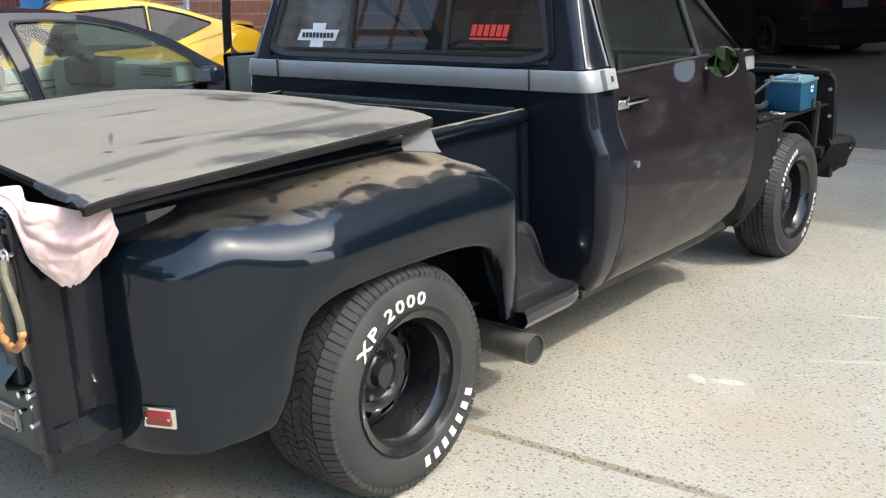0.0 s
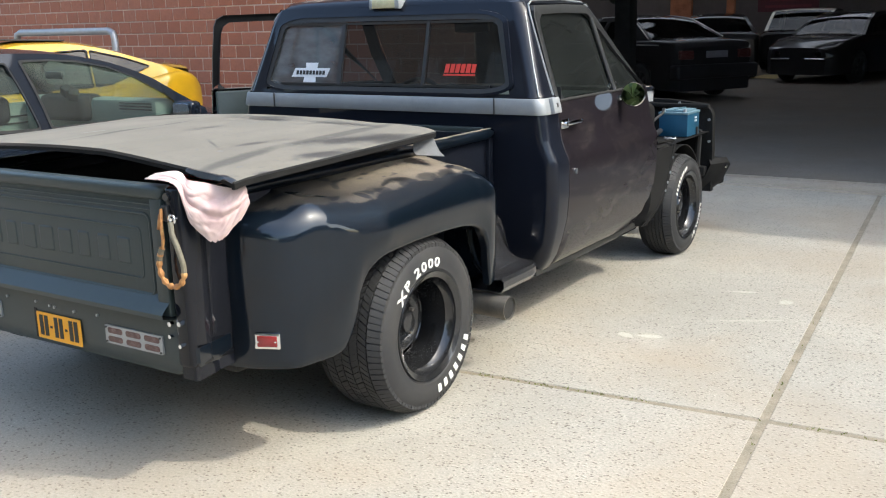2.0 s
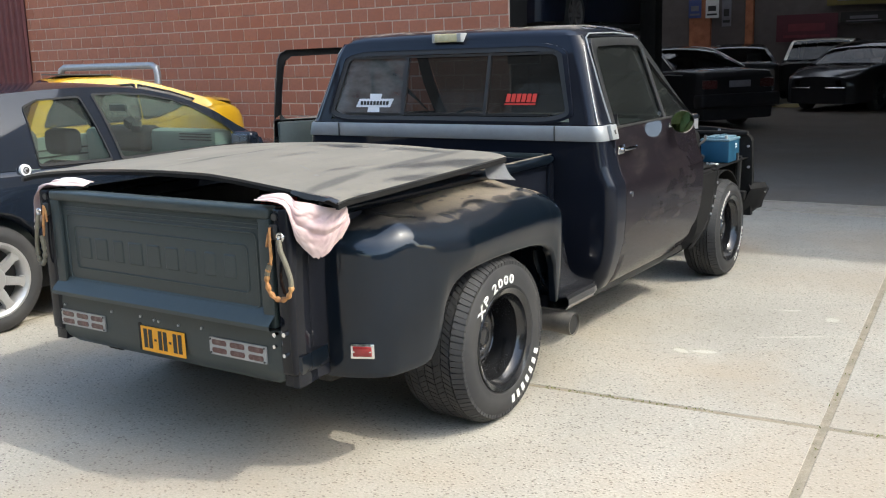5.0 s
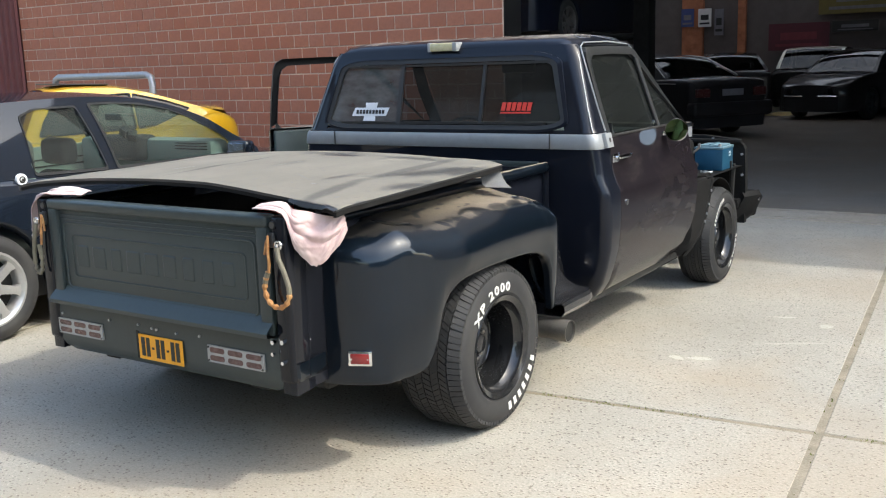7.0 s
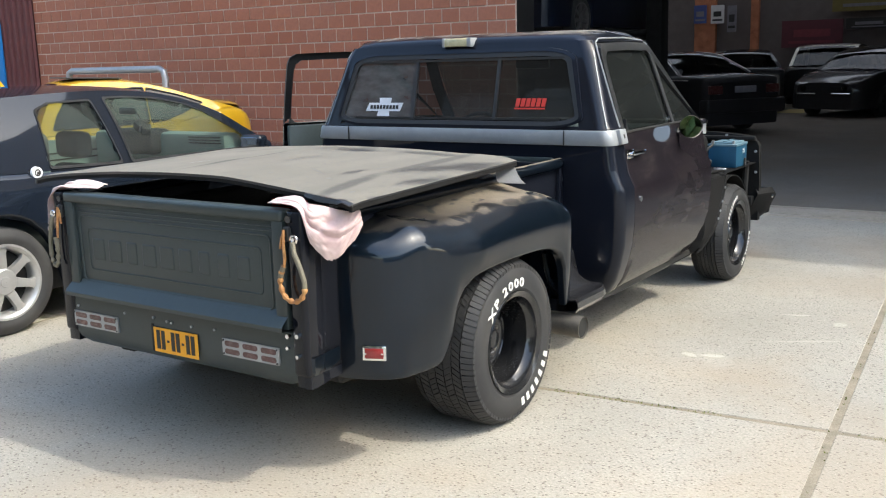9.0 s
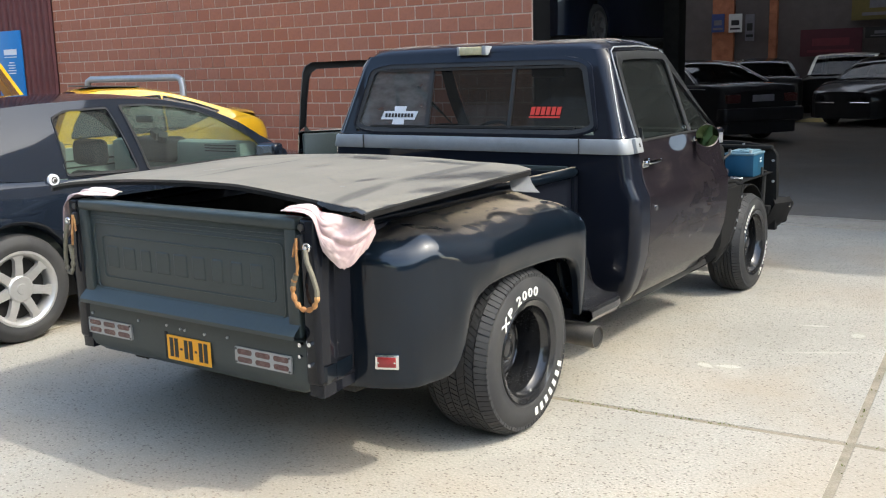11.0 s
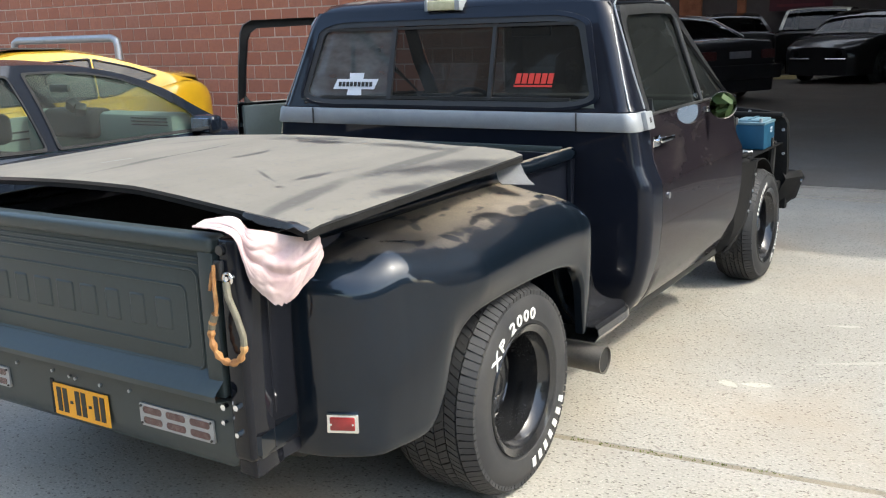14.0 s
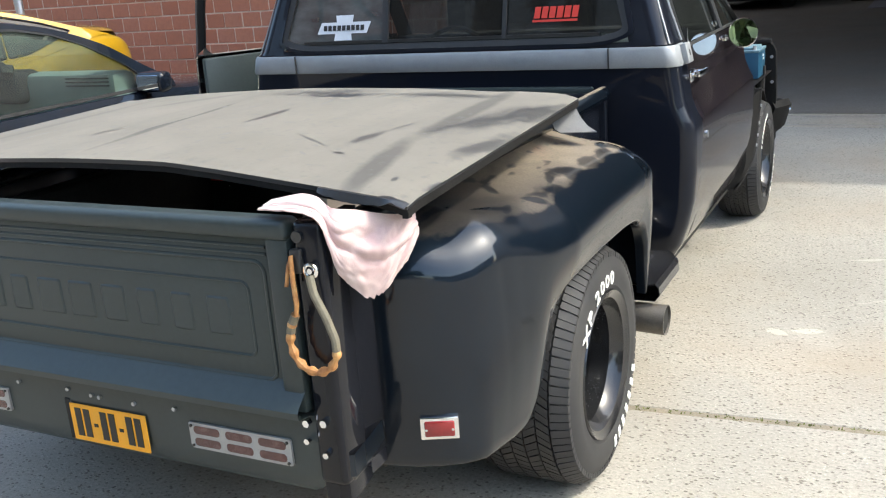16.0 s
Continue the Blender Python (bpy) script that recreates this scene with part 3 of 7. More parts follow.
def thing(name, label, category, m=None, group="", kind=""):
    ob = new(name)
    ob.empty_display_size = 0.2
    if m is not None:
        ob.matrix_basis = m
    return tagged(ob, label, category, group, kind)


def steps(a, b, n):
    return [a + (b - a) * i / n for i in range(n + 1)]


# ---- the yard and the building ----
WALL_Y = 5.65
ground = thing("ground", "pale washed concrete yard in large slabs", "ground", kind="structure")
slab_turn = pose(2.018, 0.51, 0, 0, 0, 4.6)


def slab_cell(u0, u1, v0, v1):
    return moved(box(u0 + 0.016, u1 - 0.016, v0 + 0.016, v1 - 0.016, -0.12, 0.0, 0.003, 1), slab_turn)


us = [-17.2, -12.9, -8.6, -4.3, 0.0, 4.3, 8.6, 12.9, 17.2]
vs_ = [-20.0, -15.0, -10.0, -5.0, 0.0, 5.35]
for ua, ub in zip(us, us[1:]):
    for va, vb in zip(vs_, vs_[1:]):
        part("slab", slab_cell(ua, ub, va, vb), SLAB, ground, smooth=0)
part("joint_filler", moved(box(-17.2, 17.2, -20, 5.35, -0.14, -0.0025), slab_turn), JOINT, ground, smooth=0)
far = 400.0
part("outer_field", ([(-far, -far, -0.16), (far, -far, -0.16), (far, far, -0.16), (-far, far, -0.16)], [(0, 1, 2, 3)]), SLAB, ground, smooth=0)
moss_rng = random.Random(5)
moss_v, moss_f = [], []
for k in range(150):
    along = moss_rng.random()
    if k % 3:
        p = Vector((moss_rng.gauss(-0.85, 0.25) if k % 4 else moss_rng.gauss(0.3, 0.15), moss_rng.gauss(0, 0.006), 0))
    else:
        p = Vector((moss_rng.gauss(0, 0.006), moss_rng.gauss(0.1, 0.9) if k % 2 else moss_rng.gauss(-1.25, 0.1), 0))
    p = slab_turn @ p
    for _ in range(3):
        a, h = moss_rng.uniform(0, 6.28), moss_rng.uniform(0.004, 0.014)
        d = Vector((math.cos(a), math.sin(a), 0)) * 0.004
        lean = Vector((moss_rng.gauss(0, 0.006), moss_rng.gauss(0, 0.006), h))
        i = len(moss_v)
        base = p + Vector((0, 0, -0.006))
        moss_v += [base - d, base + d, base + lean]
        moss_f.append((i, i + 1, i + 2))
tagged(mesh_object("joint_moss", moss_v, moss_f, MOSS, None, smooth=0), "small green tufts of moss in the slab joints", "moss", kind="stuff")

threshold = thing("threshold", "worn concrete threshold strip of the workshop gateway", "threshold", kind="structure")
part("kerb_strip", box(-2.2, 16, 5.490, 5.810, -0.1, 0.008, 0.006), KERB, threshold)
part("drain_edge", box(-2.2, 16, 5.36, 5.440, -0.1, 0.006, 0.004), KERB, threshold)
part("drain_edge", box(-2.2, 16, 5.860, 5.930, -0.1, 0.006, 0.004), KERB, threshold)

floor_in = thing("floor", "dark grey worn concrete workshop floor", "floor", kind="structure")
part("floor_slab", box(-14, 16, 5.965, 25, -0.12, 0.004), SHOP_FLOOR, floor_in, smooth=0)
part("floor_bed", box(-2.2, 16, 5.2, 6.0, -0.14, -0.012), JOINT, floor_in, smooth=0)

ROOF_Z, EAVE = 5.2, 8.1
wall_front = thing("wall_front", "red brick front wall of the workshop building", "wall", kind="structure")
part("wall_core", box(-10.35, -2.245, WALL_Y + 0.003, WALL_Y + 0.35, 0, EAVE), MORTAR, wall_front, smooth=0)
part("wall_core", box(-2.245, 16, WALL_Y + 0.012, WALL_Y + 0.35, 4.3, EAVE), MORTAR, wall_front, smooth=0)
part("wall_core", box(9.0, 16, WALL_Y + 0.012, WALL_Y + 0.35, 0, 4.3), MORTAR, wall_front, smooth=0)
# thin sheet that darkens the wall's end face at the gateway
part("dark_reveal_sheet", box(-2.247, -2.235, WALL_Y + 0.012, WALL_Y + 0.36, 0, 4.3), INNER, wall_front, "thin dark sheet over the gateway reveal", smooth=0)

wall_shop = thing("wall_shop", "dark inner walls of the workshop", "wall", kind="structure")
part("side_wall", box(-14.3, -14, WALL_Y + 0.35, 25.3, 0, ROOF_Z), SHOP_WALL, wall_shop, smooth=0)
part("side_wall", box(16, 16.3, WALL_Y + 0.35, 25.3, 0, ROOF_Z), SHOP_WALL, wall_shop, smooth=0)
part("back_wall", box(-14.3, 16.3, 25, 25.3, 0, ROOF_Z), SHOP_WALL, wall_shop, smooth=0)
for px0 in (-7.2, -5.58, 0.4, 5.2):
    part("brick_pier", box(px0, px0 + (0.62 if px0 < -6 else 0.22), 24.86, 25.0, 0, ROOF_Z, 0.01, 1), PIER, wall_shop, "red brick pier", smooth=0)
ceiling = thing("ceiling", "dark workshop ceiling with unseen skylight strips added for light", "ceiling", kind="structure")
# gaps between these strips are added openings, out of view, to let daylight in
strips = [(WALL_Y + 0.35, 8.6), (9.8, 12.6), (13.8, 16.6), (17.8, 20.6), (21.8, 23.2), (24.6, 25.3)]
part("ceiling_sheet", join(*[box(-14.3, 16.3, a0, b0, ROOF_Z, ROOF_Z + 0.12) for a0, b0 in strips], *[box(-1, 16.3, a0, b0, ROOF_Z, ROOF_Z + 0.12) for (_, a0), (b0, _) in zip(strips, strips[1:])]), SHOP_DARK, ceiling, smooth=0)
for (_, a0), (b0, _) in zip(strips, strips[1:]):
    part("fill_rooflight", ([(-14, a0, ROOF_Z + 0.06), (-1, a0, ROOF_Z + 0.06), (-1, b0, ROOF_Z + 0.06), (-14, b0, ROOF_Z + 0.06)], [(0, 1, 2, 3)]), FILL_ROOFLIGHT, ceiling, smooth=0)
for by in (10.0, 14.5, 19.0, 23.0):
    part("roof_beam", join(box(-14, 16, by - 0.08, by + 0.08, ROOF_Z - 0.30, ROOF_Z - 0.27), box(-14, 16, by - 0.015, by + 0.015, ROOF_Z - 0.28, ROOF_Z), box(-14, 16, by - 0.08, by + 0.08, ROOF_Z - 0.03, ROOF_Z)), STEEL_BEAM, ceiling, smooth=0)

wall_left = thing("wall_left", "oxide red corrugated sheet wall beside the brickwork", "wall", kind="structure")
prof = []
x = -40.0
while x < -10.36:
    prof += [(x, 0.0), (x + 0.05, 0.0), (x + 0.075, -0.035), (x + 0.125, -0.035)]
    x += 0.15
prof = [(a, b) for a, b in prof if a < -10.35] + [(-10.352, 0.0)]
part("corrugated_sheet", thick(sheet([[(a, WALL_Y + b - 0.02, z) for a, b in prof] for z in (0, 5.0)]), 0.004), OXIDE, wall_left, smooth=0)
part("sheet_backing", box(-40, -10.352, WALL_Y + 0.03, WALL_Y + 0.35, 0, EAVE), OXIDE, wall_left, smooth=0)
sign = thing("sign_board", "blue sign board with white printed lines on red sheeting", "sign", pose(-11.62, WALL_Y - 0.075, 1.18))
part("board", box(-0.17, 0.50, -0.015, 0.015, -0.75, 0.98, 0.006), SIGN_BLUE, sign)
for n, (w, h, z, x0) in enumerate(((0.34, 0.085, 0.66, 0.11), (0.34, 0.012, 0.585, 0.11), (0.13, 0.014, 0.50, 0.12), (0.19, 0.014, 0.46, 0.12), (0.17, 0.014, 0.42, 0.12), (0.21, 0.014, 0.38, 0.12), (0.18, 0.014, 0.34, 0.12))):
    part("print_bar", box(x0 + 0.10 - w / 2, x0 + 0.10 + w / 2, -0.019, -0.0152, z - h / 2, z + h / 2), WHITE_INK, sign, smooth=0)

yard_back = thing("wall_yard", "grey-brown building across the yard with pale windows", "building", kind="structure")
part("facade", box(-95, 12, -24.4, -24, -0.15, 18.5), FACADE, yard_back, smooth=0)
part("yard_wall", box(22, 22.4, -24, 6, -0.15, 6.0), RENDER_GREY, yard_back, smooth=0)
BAY = simple("bright_bay_glazing", (0.80, 0.81, 0.82), 0.12, 0.9, 0.06, 0.6)
for r in range(4):
    for c in range(4):
        x0, z0 = -31.2 + c * 2.05, 3.6 + r * 2.75
        w_ob = part("window", box(x0, x0 + 1.9, -24.0, -23.96, z0, z0 + 2.55), FACADE, yard_back, smooth=0)
        part("pane", box(x0 + 0.05, x0 + 1.85, -23.962, -23.95, z0 + 0.05, z0 + 2.5), BAY, w_ob, smooth=0)
for r in range(4):
    for c in range(9):
        x0, z0 = -22 + c * 3.6, 1.2 + r * 3.2
        w_ob = part("window", box(x0, x0 + 2.6, -24.0, -23.96, z0, z0 + 1.9), FACADE, yard_back, smooth=0)
        for a_, b_ in ((0.06, 1.26), (1.34, 2.54)):
            part("pane", box(x0 + a_, x0 + b_, -23.962, -23.95, z0 + 0.06, z0 + 1.84), PANE, w_ob, smooth=0)


def tree(label, m, seed, height):
    """A broad-leaved tree: tapered trunk, limbs and a crown of small leaf clumps."""
    rng = random.Random(seed)
    root = thing("tree", label, "tree", m, "trees across the yard")
    part("trunk", tube([(0, 0, -0.1), (0.05, 0.02, height * 0.25), (0.0, 0.08, height * 0.5), (0.1, 0.0, height * 0.8)], [0.22, 0.17, 0.12, 0.04], 10), BARK, root)
    tips = []
    for k in range(9):
        a, z = k * 2.4 + rng.random(), height * rng.uniform(0.32, 0.7)
        tip = Vector((math.cos(a), math.sin(a), 0)) * rng.uniform(1.0, 2.0) + Vector((0, 0, z + rng.uniform(0.6, 1.6)))
        part("limb", tube([(0, 0.04, z), tuple((tip + Vector((0, 0, z))) / 2 + Vector((0, 0, 0.1))), tuple(tip)], [0.07, 0.05, 0.02], 6), BARK, root)
        tips.append(tip)
    lv, lf = [], []
    for k in range(3800):
        c = rng.choice(tips) + Vector((rng.gauss(0, 0.6), rng.gauss(0, 0.6), rng.gauss(0, 0.5)))
        u = Vector((rng.gauss(0, 1), rng.gauss(0, 1), rng.gauss(0, 1))).normalized() * 0.24
        v = u.cross(Vector((rng.gauss(0, 1), rng.gauss(0, 1), rng.gauss(0, 1)))).normalized() * 0.14
        i = len(lv)
        lv += [c - u, c + v, c + u, c - v]
        lf.append((i, i + 1, i + 2, i + 3))
    part("crown", (lv, lf), LEAF, root, smooth=0)


tree("broad-leaved green tree across the yard", pose(3.5, -14.5, -0.1), 4, 6.0)
tree("tall green tree across the yard", pose(9.0, -16.5, -0.1, 0, 0, 50), 8, 7.5)
tree("leafy green tree beside the far building", pose(-3.5, -18.0, -0.1, 0, 0, 120), 15, 7.0)


# ---- the pickup truck ----
truck = thing("pickup_truck", "lowered blue-black stepside pickup truck without front wings, dusty", "pickup truck")

# cab shell: half width, rear and front by height
def lift(table):
    return [(z if z < 1.1 else 1.1 + (z - 1.1) * 1.062, v) for z, v in table]


CAB_W = lift([(0.27, 0.82), (0.32, 0.868), (0.40, 0.905), (0.53, 0.937), (0.64, 0.947), (0.78, 0.947), (0.81, 0.943), (0.845, 0.925), (0.89, 0.908), (1.04, 0.885), (1.085, 0.872), (1.10, 0.862), (1.44, 0.748), (1.475, 0.722)])
CAB_R = lift([(0.27, 1.04), (0.40, 1.005), (0.6, 0.985), (1.08, 0.985), (1.10, 0.99), (1.40, 1.065), (1.475, 1.095)])


def cab_half(z):
    return lerp(CAB_W, z)


def cab_ring(z, y_front, corner, n=7, xs=(0.93, 0.84, 0.6, 0.3)):
    """The plan outline of the cab at a height, right side front to left side front."""
    w, r = cab_half(z), lerp(CAB_R, z)
    right = [Vector((w, y_front, z)), Vector((w, 1.125, z))]
    for k in range(n + 1):
        a = radians(90 * k / n)
        right.append(Vector((w - corner + corner * math.cos(a), r + corner - corner * math.sin(a), z)))
    for q in xs:
        right.append(Vector((w * q, r - 0.006 * (1 - q), z)))
    left = [Vector((-p.x, p.y, p.z)) for p in reversed(right)]
    return right + left


zs_low = [0.27, 0.30, 0.36, 0.44, 0.53, 0.64, 0.74, 0.785, 0.81, 0.845, 0.89, 0.97, 1.04, 1.085]
zs_up = [z for z, _ in lift([(q, 0) for q in (1.085, 1.10, 1.115, 1.20, 1.30, 1.40, 1.425, 1.45, 1.475)])]
LIFT = 0.023
rows = [cab_ring(z, 1.126, 0.05 if z < 1.09 else 0.07) for z in zs_low]
NU = len(rows[0])
part("cab_lower_body", thick(sheet(rows, keep=lambda i, j: True), 0.004), PAINT_CLEAN, truck)
up_rows = [cab_ring(z, 1.13, 0.07) for z in zs_up]
part("cab_upper_body", thick(sheet(up_rows, keep=lambda i, j: not (1 <= i <= 5 and 10 + 1 <= j <= NU - 13)), 0.004), PAINT_CLEAN, truck)

# roof: crowned skin
roof = []
for yy, rise in ((1.095, 0.0), (1.10, 0.012), (1.115, 0.026), (1.15, 0.042), (1.25, 0.055), (1.45, 0.060), (1.65, 0.052), (1.74, 0.038), (1.79, 0.012), (1.80, 0.0)):
    line = []
    for q in (-1.0, -0.99, -0.965, -0.92, -0.8, -0.5, -0.2, 0.2, 0.5, 0.8, 0.92, 0.965, 0.99, 1.0):
        edge = max(0.0, 1 - abs(q) ** 9)
        inset = 0.07 if yy < 1.1 else 0.03 if yy < 1.12 else 0.0
        line.append((q * (0.724 - inset), yy, 1.472 + LIFT + rise * min(1, edge * 1.6) + 0.006 * (1 - q * q)))
    roof.append(line)
part("roof", thick(sheet(roof), 0.02), PAINT_CLEAN, truck, "dusty blue-black roof skin")
part("roof_lining", box(-0.70, 0.70, 1.12, 1.76, 1.462, 1.474), SEAT, truck, smooth=0)

# rear window
def on_back(x, z, out=0.0):
    r = lerp(CAB_R, z)
    return Vector((x, r - 0.006 * (1 - min(1, abs(x) / cab_half(z))) - out, z))


def back_outline(top, bottom, w_top, w_bot, r, n=6):
    flat = rounded(2.0, 2.0, r, n)
    out = []
    for a, b in flat:
        z = bottom + (top - bottom) * (b + 1) / 2
        out.append(((w_bot + (w_top - w_bot) * (b + 1) / 2) * a, z))
    return out


o1, o2, o3 = back_outline(1.474, 1.088, 0.668, 0.755, 0.30), back_outline(1.456, 1.102, 0.648, 0.736, 0.26), back_outline(1.432, 1.122, 0.622, 0.710, 0.22)
part("rear_window_surround", sheet([[on_back(x, z, 0.004) for x, z in o1], [on_back(x, z, 0.014) for x, z in o1], [on_back(x, z, 0.016) for x, z in o2], [on_back(x, z, -0.004) for x, z in o2]], True, flip=True), PAINT_CLEAN, truck)
gasket = sheet([[on_back(x, z, -0.004) for x, z in o2], [on_back(x, z, 0.012) for x, z in o2], [on_back(x, z, 0.010) for x, z in o3], [on_back(x, z, -0.012) for x, z in o3]], True, flip=True)
part("window_gasket", gasket, RUBBER, truck)
def between(outline, x0, x1):
    """The part of a convex outline (x, z) between two uprights."""
    for side_, limit in ((1, x0), (-1, x1)):
        out = []
        for (a, b), (c, d) in zip(outline, outline[1:] + outline[:1]):
            if side_ * (a - limit) >= 0:
                out.append((a, b))
            if (a - limit) * (c - limit) < 0:
                t = (limit - a) / (c - a)
                out.append((limit, b + (d - b) * t))
        outline = out
    return outline


DIVIDERS = (-0.242, 0.258)
panes = [between(o3, -1, DIVIDERS[0]), between(o3, *DIVIDERS), between(o3, DIVIDERS[1], 1)]
back_glass = part("rear_window", ([on_back(x, z, -0.002) for x, z in panes[1]], [tuple(reversed(range(len(panes[1]))))]), GLASS, truck, "tinted sliding rear window", smooth=0)
for outline, glass_ in ((panes[0], GLASS_HAZY), (panes[2], GLASS)):
    part("window_pane", ([on_back(x, z, -0.002) for x, z in outline], [tuple(reversed(range(len(outline))))]), glass_, back_glass, "dusty fixed pane" if glass_ is GLASS_HAZY else "", smooth=0)
for bx, w in zip(DIVIDERS, (0.024, 0.016)):
    part("window_divider", join(strip([on_back(bx, 1.126, 0.004), on_back(bx, 1.430, 0.004)], w, 0.012, (0, 1, 0))), RUBBER, back_glass)
rail_in = [on_back(0, 1.132, 0.0), on_back(0, 1.422, 0.0)]
for p in rail_in:
    part("slider_rail", strip([(-0.62, p.y - 0.002, p.z), (0.62, p.y - 0.002, p.z)], 0.010, 0.012, (0, 0, 1)), RUBBER, back_glass)


def flat_on_back(outline, cx, cz, out, d=0.0008):
    front = [on_back(cx + a, cz + b, out + d) for a, b in outline]
    back = [on_back(cx + a, cz + b, out) for a, b in outline]
    n = len(front)
    return front + back, [tuple(reversed(range(n))), tuple(range(n, 2 * n))] + [(i, (i + 1) % n, n + (i + 1) % n, n + i) for i in range(n)]


bow = [(-0.125, -0.022), (-0.04, -0.022), (-0.045, -0.048), (0.037, -0.048), (0.034, -0.022), (0.105, -0.022), (0.125, 0.022), (0.04, 0.022), (0.045, 0.048), (-0.037, 0.048), (-0.034, 0.022), (-0.105, 0.022)]
sticker_a = part("window_sticker", flat_on_back(bow, -0.435, 1.187, 0.001), WHITE_INK, back_glass, "white cross-shaped sticker with dark print", smooth=0)
for k in range(9):
    part("print_bar", flat_on_back([(-0.008, -0.010), (0.008, -0.010), (0.008, 0.010), (-0.008, 0.010)], -0.435 + (k - 4) * 0.0215, 1.187, 0.003), INK, sticker_a, smooth=0)
sticker_b = part("window_sticker", flat_on_back([(-0.095, -0.028), (0.075, -0.028), (0.075, -0.020), (-0.095, -0.020)], 0.46, 1.207, 0.001), RED_INK, back_glass, "red printed sticker in bold slanted shapes", smooth=0)
for k in range(6):
    part("print_bar", flat_on_back([(-0.0125, -0.020), (0.010, -0.020), (0.0155, 0.020), (-0.007, 0.020)], 0.46 + (k - 2.7) * 0.0285, 1.212, 0.003), RED_INK, sticker_b, smooth=0)

# bright band round the cab
band_z0, band_z1 = 1.012, 1.083
ring0 = cab_ring(1.02, 1.105, 0.05)[1:-1]
ring1 = cab_ring(1.078, 1.105, 0.05)[1:-1]
cx = Vector((0, 2.0, 0))


def outward(p, d):
    v = Vector((p.x * 0.6, p.y - 1.6, 0)).normalized()
    return p + v * d


band_rows = []
for z, d in ((band_z0, 0.002), (band_z0, 0.011), (band_z0 + 0.008, 0.016), (band_z1 - 0.008, 0.016), (band_z1, 0.011), (band_z1, 0.002)):
    band_rows.append([outward(Vector((p.x, p.y, z)), d) for p in [q + (r - q) * ((z - 1.02) / 0.058) for q, r in zip(ring0, ring1)]])
band = part("belt_trim", sheet(band_rows), ALU, truck, "brushed aluminium band round the cab back")
for sx in (1, -1):
    g = moved(box(-0.012, 0.012, 1.052, 1.122, -0.035, 0.035, 0.004), pose(0.900, 0, 1.048, 0, -13))
    part("trim_end_cap", g if sx > 0 else mirrored(g), ALU, band)
    g = moved(box(0.012, 0.0132, 1.080, 1.096, -0.010, 0.010, 0.0004, 1), pose(0.900, 0, 1.048, 0, -13))
    part("cap_badge", g if sx > 0 else mirrored(g), INK, band)
    g = box(0.655, 0.658, 0.960, 0.968, 1.012, 1.083)
    part("trim_joint", g if sx > 0 else mirrored(g), RUBBER, band)

# bright drip moulding along the door opening
for sx in (1, -1):
    pts = [(cab_half(z) + 0.006, 1.118, z) for z in (1.09, 1.2, 1.3, 1.4, 1.45)] + [(0.738, 1.14, 1.488), (0.724, 1.20, 1.508), (0.72, 1.5, 1.512), (0.716, 1.74, 1.50), (0.722, 1.82, 1.475)]
    pts = [(sx * a, b, c) for a, b, c in pts]
    part("drip_moulding", tube(pts, 0.0042, 6), ALU, truck, "thin chrome drip moulding")
    pts = [(cab_half(z) - 0.028, 0.998 + 0.27 * (z - 1.09), z) for z in (1.09, 1.2, 1.3, 1.4, 1.45)]
    pts = [(sx * (a + 0.018), b + 0.012, c) for a, b, c in pts]
    part("pillar_moulding", tube(pts, 0.004, 6), ALU, truck)

# third brake lamp on the roof edge
lamp = part("roof_lamp", box(-0.085, 0.085, 1.060, 1.12, 1.490, 1.532, 0.008), AMBER, truck, "yellowed clear lamp on the roof edge")
part("lamp_bezel", box(0.062, 0.088, 1.057, 1.12, 1.488, 1.534, 0.004), ALU, lamp)
part("lamp_bezel", box(-0.088, -0.072, 1.057, 1.12, 1.488, 1.534, 0.004), ALU, lamp)

# rest of the cab
for sx in (1, -1):
    g = box(0.74, 0.835, 1.13, 2.26, 0.255, 0.30, 0.012)
    part("rocker_panel", g if sx > 0 else mirrored(g), PAINT_CLEAN, truck)
part("cab_floor", box(-0.84, 0.84, 1.02, 2.3, 0.27, 0.30), BLACK, truck, smooth=0)
part("firewall", join(box(-0.86, 0.86, 2.26, 2.32, 0.28, 1.02, 0.02), box(-0.80, 0.80, 2.20, 2.42, 0.98, 1.045, 0.02)), BLACK, truck)
part("cowl_panel", box(-0.88, 0.88, 2.18, 2.36, 1.02, 1.052, 0.015), PAINT_CLEAN, truck)
for sx in (1, -1):
    g = thick(sheet([[(0.862, 2.22, 1.06), (0.80, 2.26, 1.06)], [(0.80, 2.00, 1.27), (0.745, 2.04, 1.27)], [(0.722, 1.80, 1.495), (0.665, 1.83, 1.498)]]), 0.03)
    part("windscreen_pillar", g if sx > 0 else mirrored(g), PAINT_CLEAN, truck)
    g = box(0.78, 0.835, 1.09, 1.20, 0.30, 1.09)
    part("door_jamb", g if sx > 0 else mirrored(g), BLACK, truck, smooth=0)
part("seat_belt", strip([(-0.80, 1.15, 1.09), (-0.85, 1.17, 1.02), (-0.90, 1.20, 0.93), (-0.92, 1.22, 0.85)], 0.045, 0.004, (0.6, -0.7, 0.4)), TAPE, truck, "grey seat belt hanging in the open door")
part("windscreen", ([(-0.80, 2.25, 1.055), (0.80, 2.25, 1.055), (0.672, 1.83, 1.493), (-0.672, 1.83, 1.493)], [(0, 1, 2, 3)]), GLASS_CLEAR, truck, smooth=0)
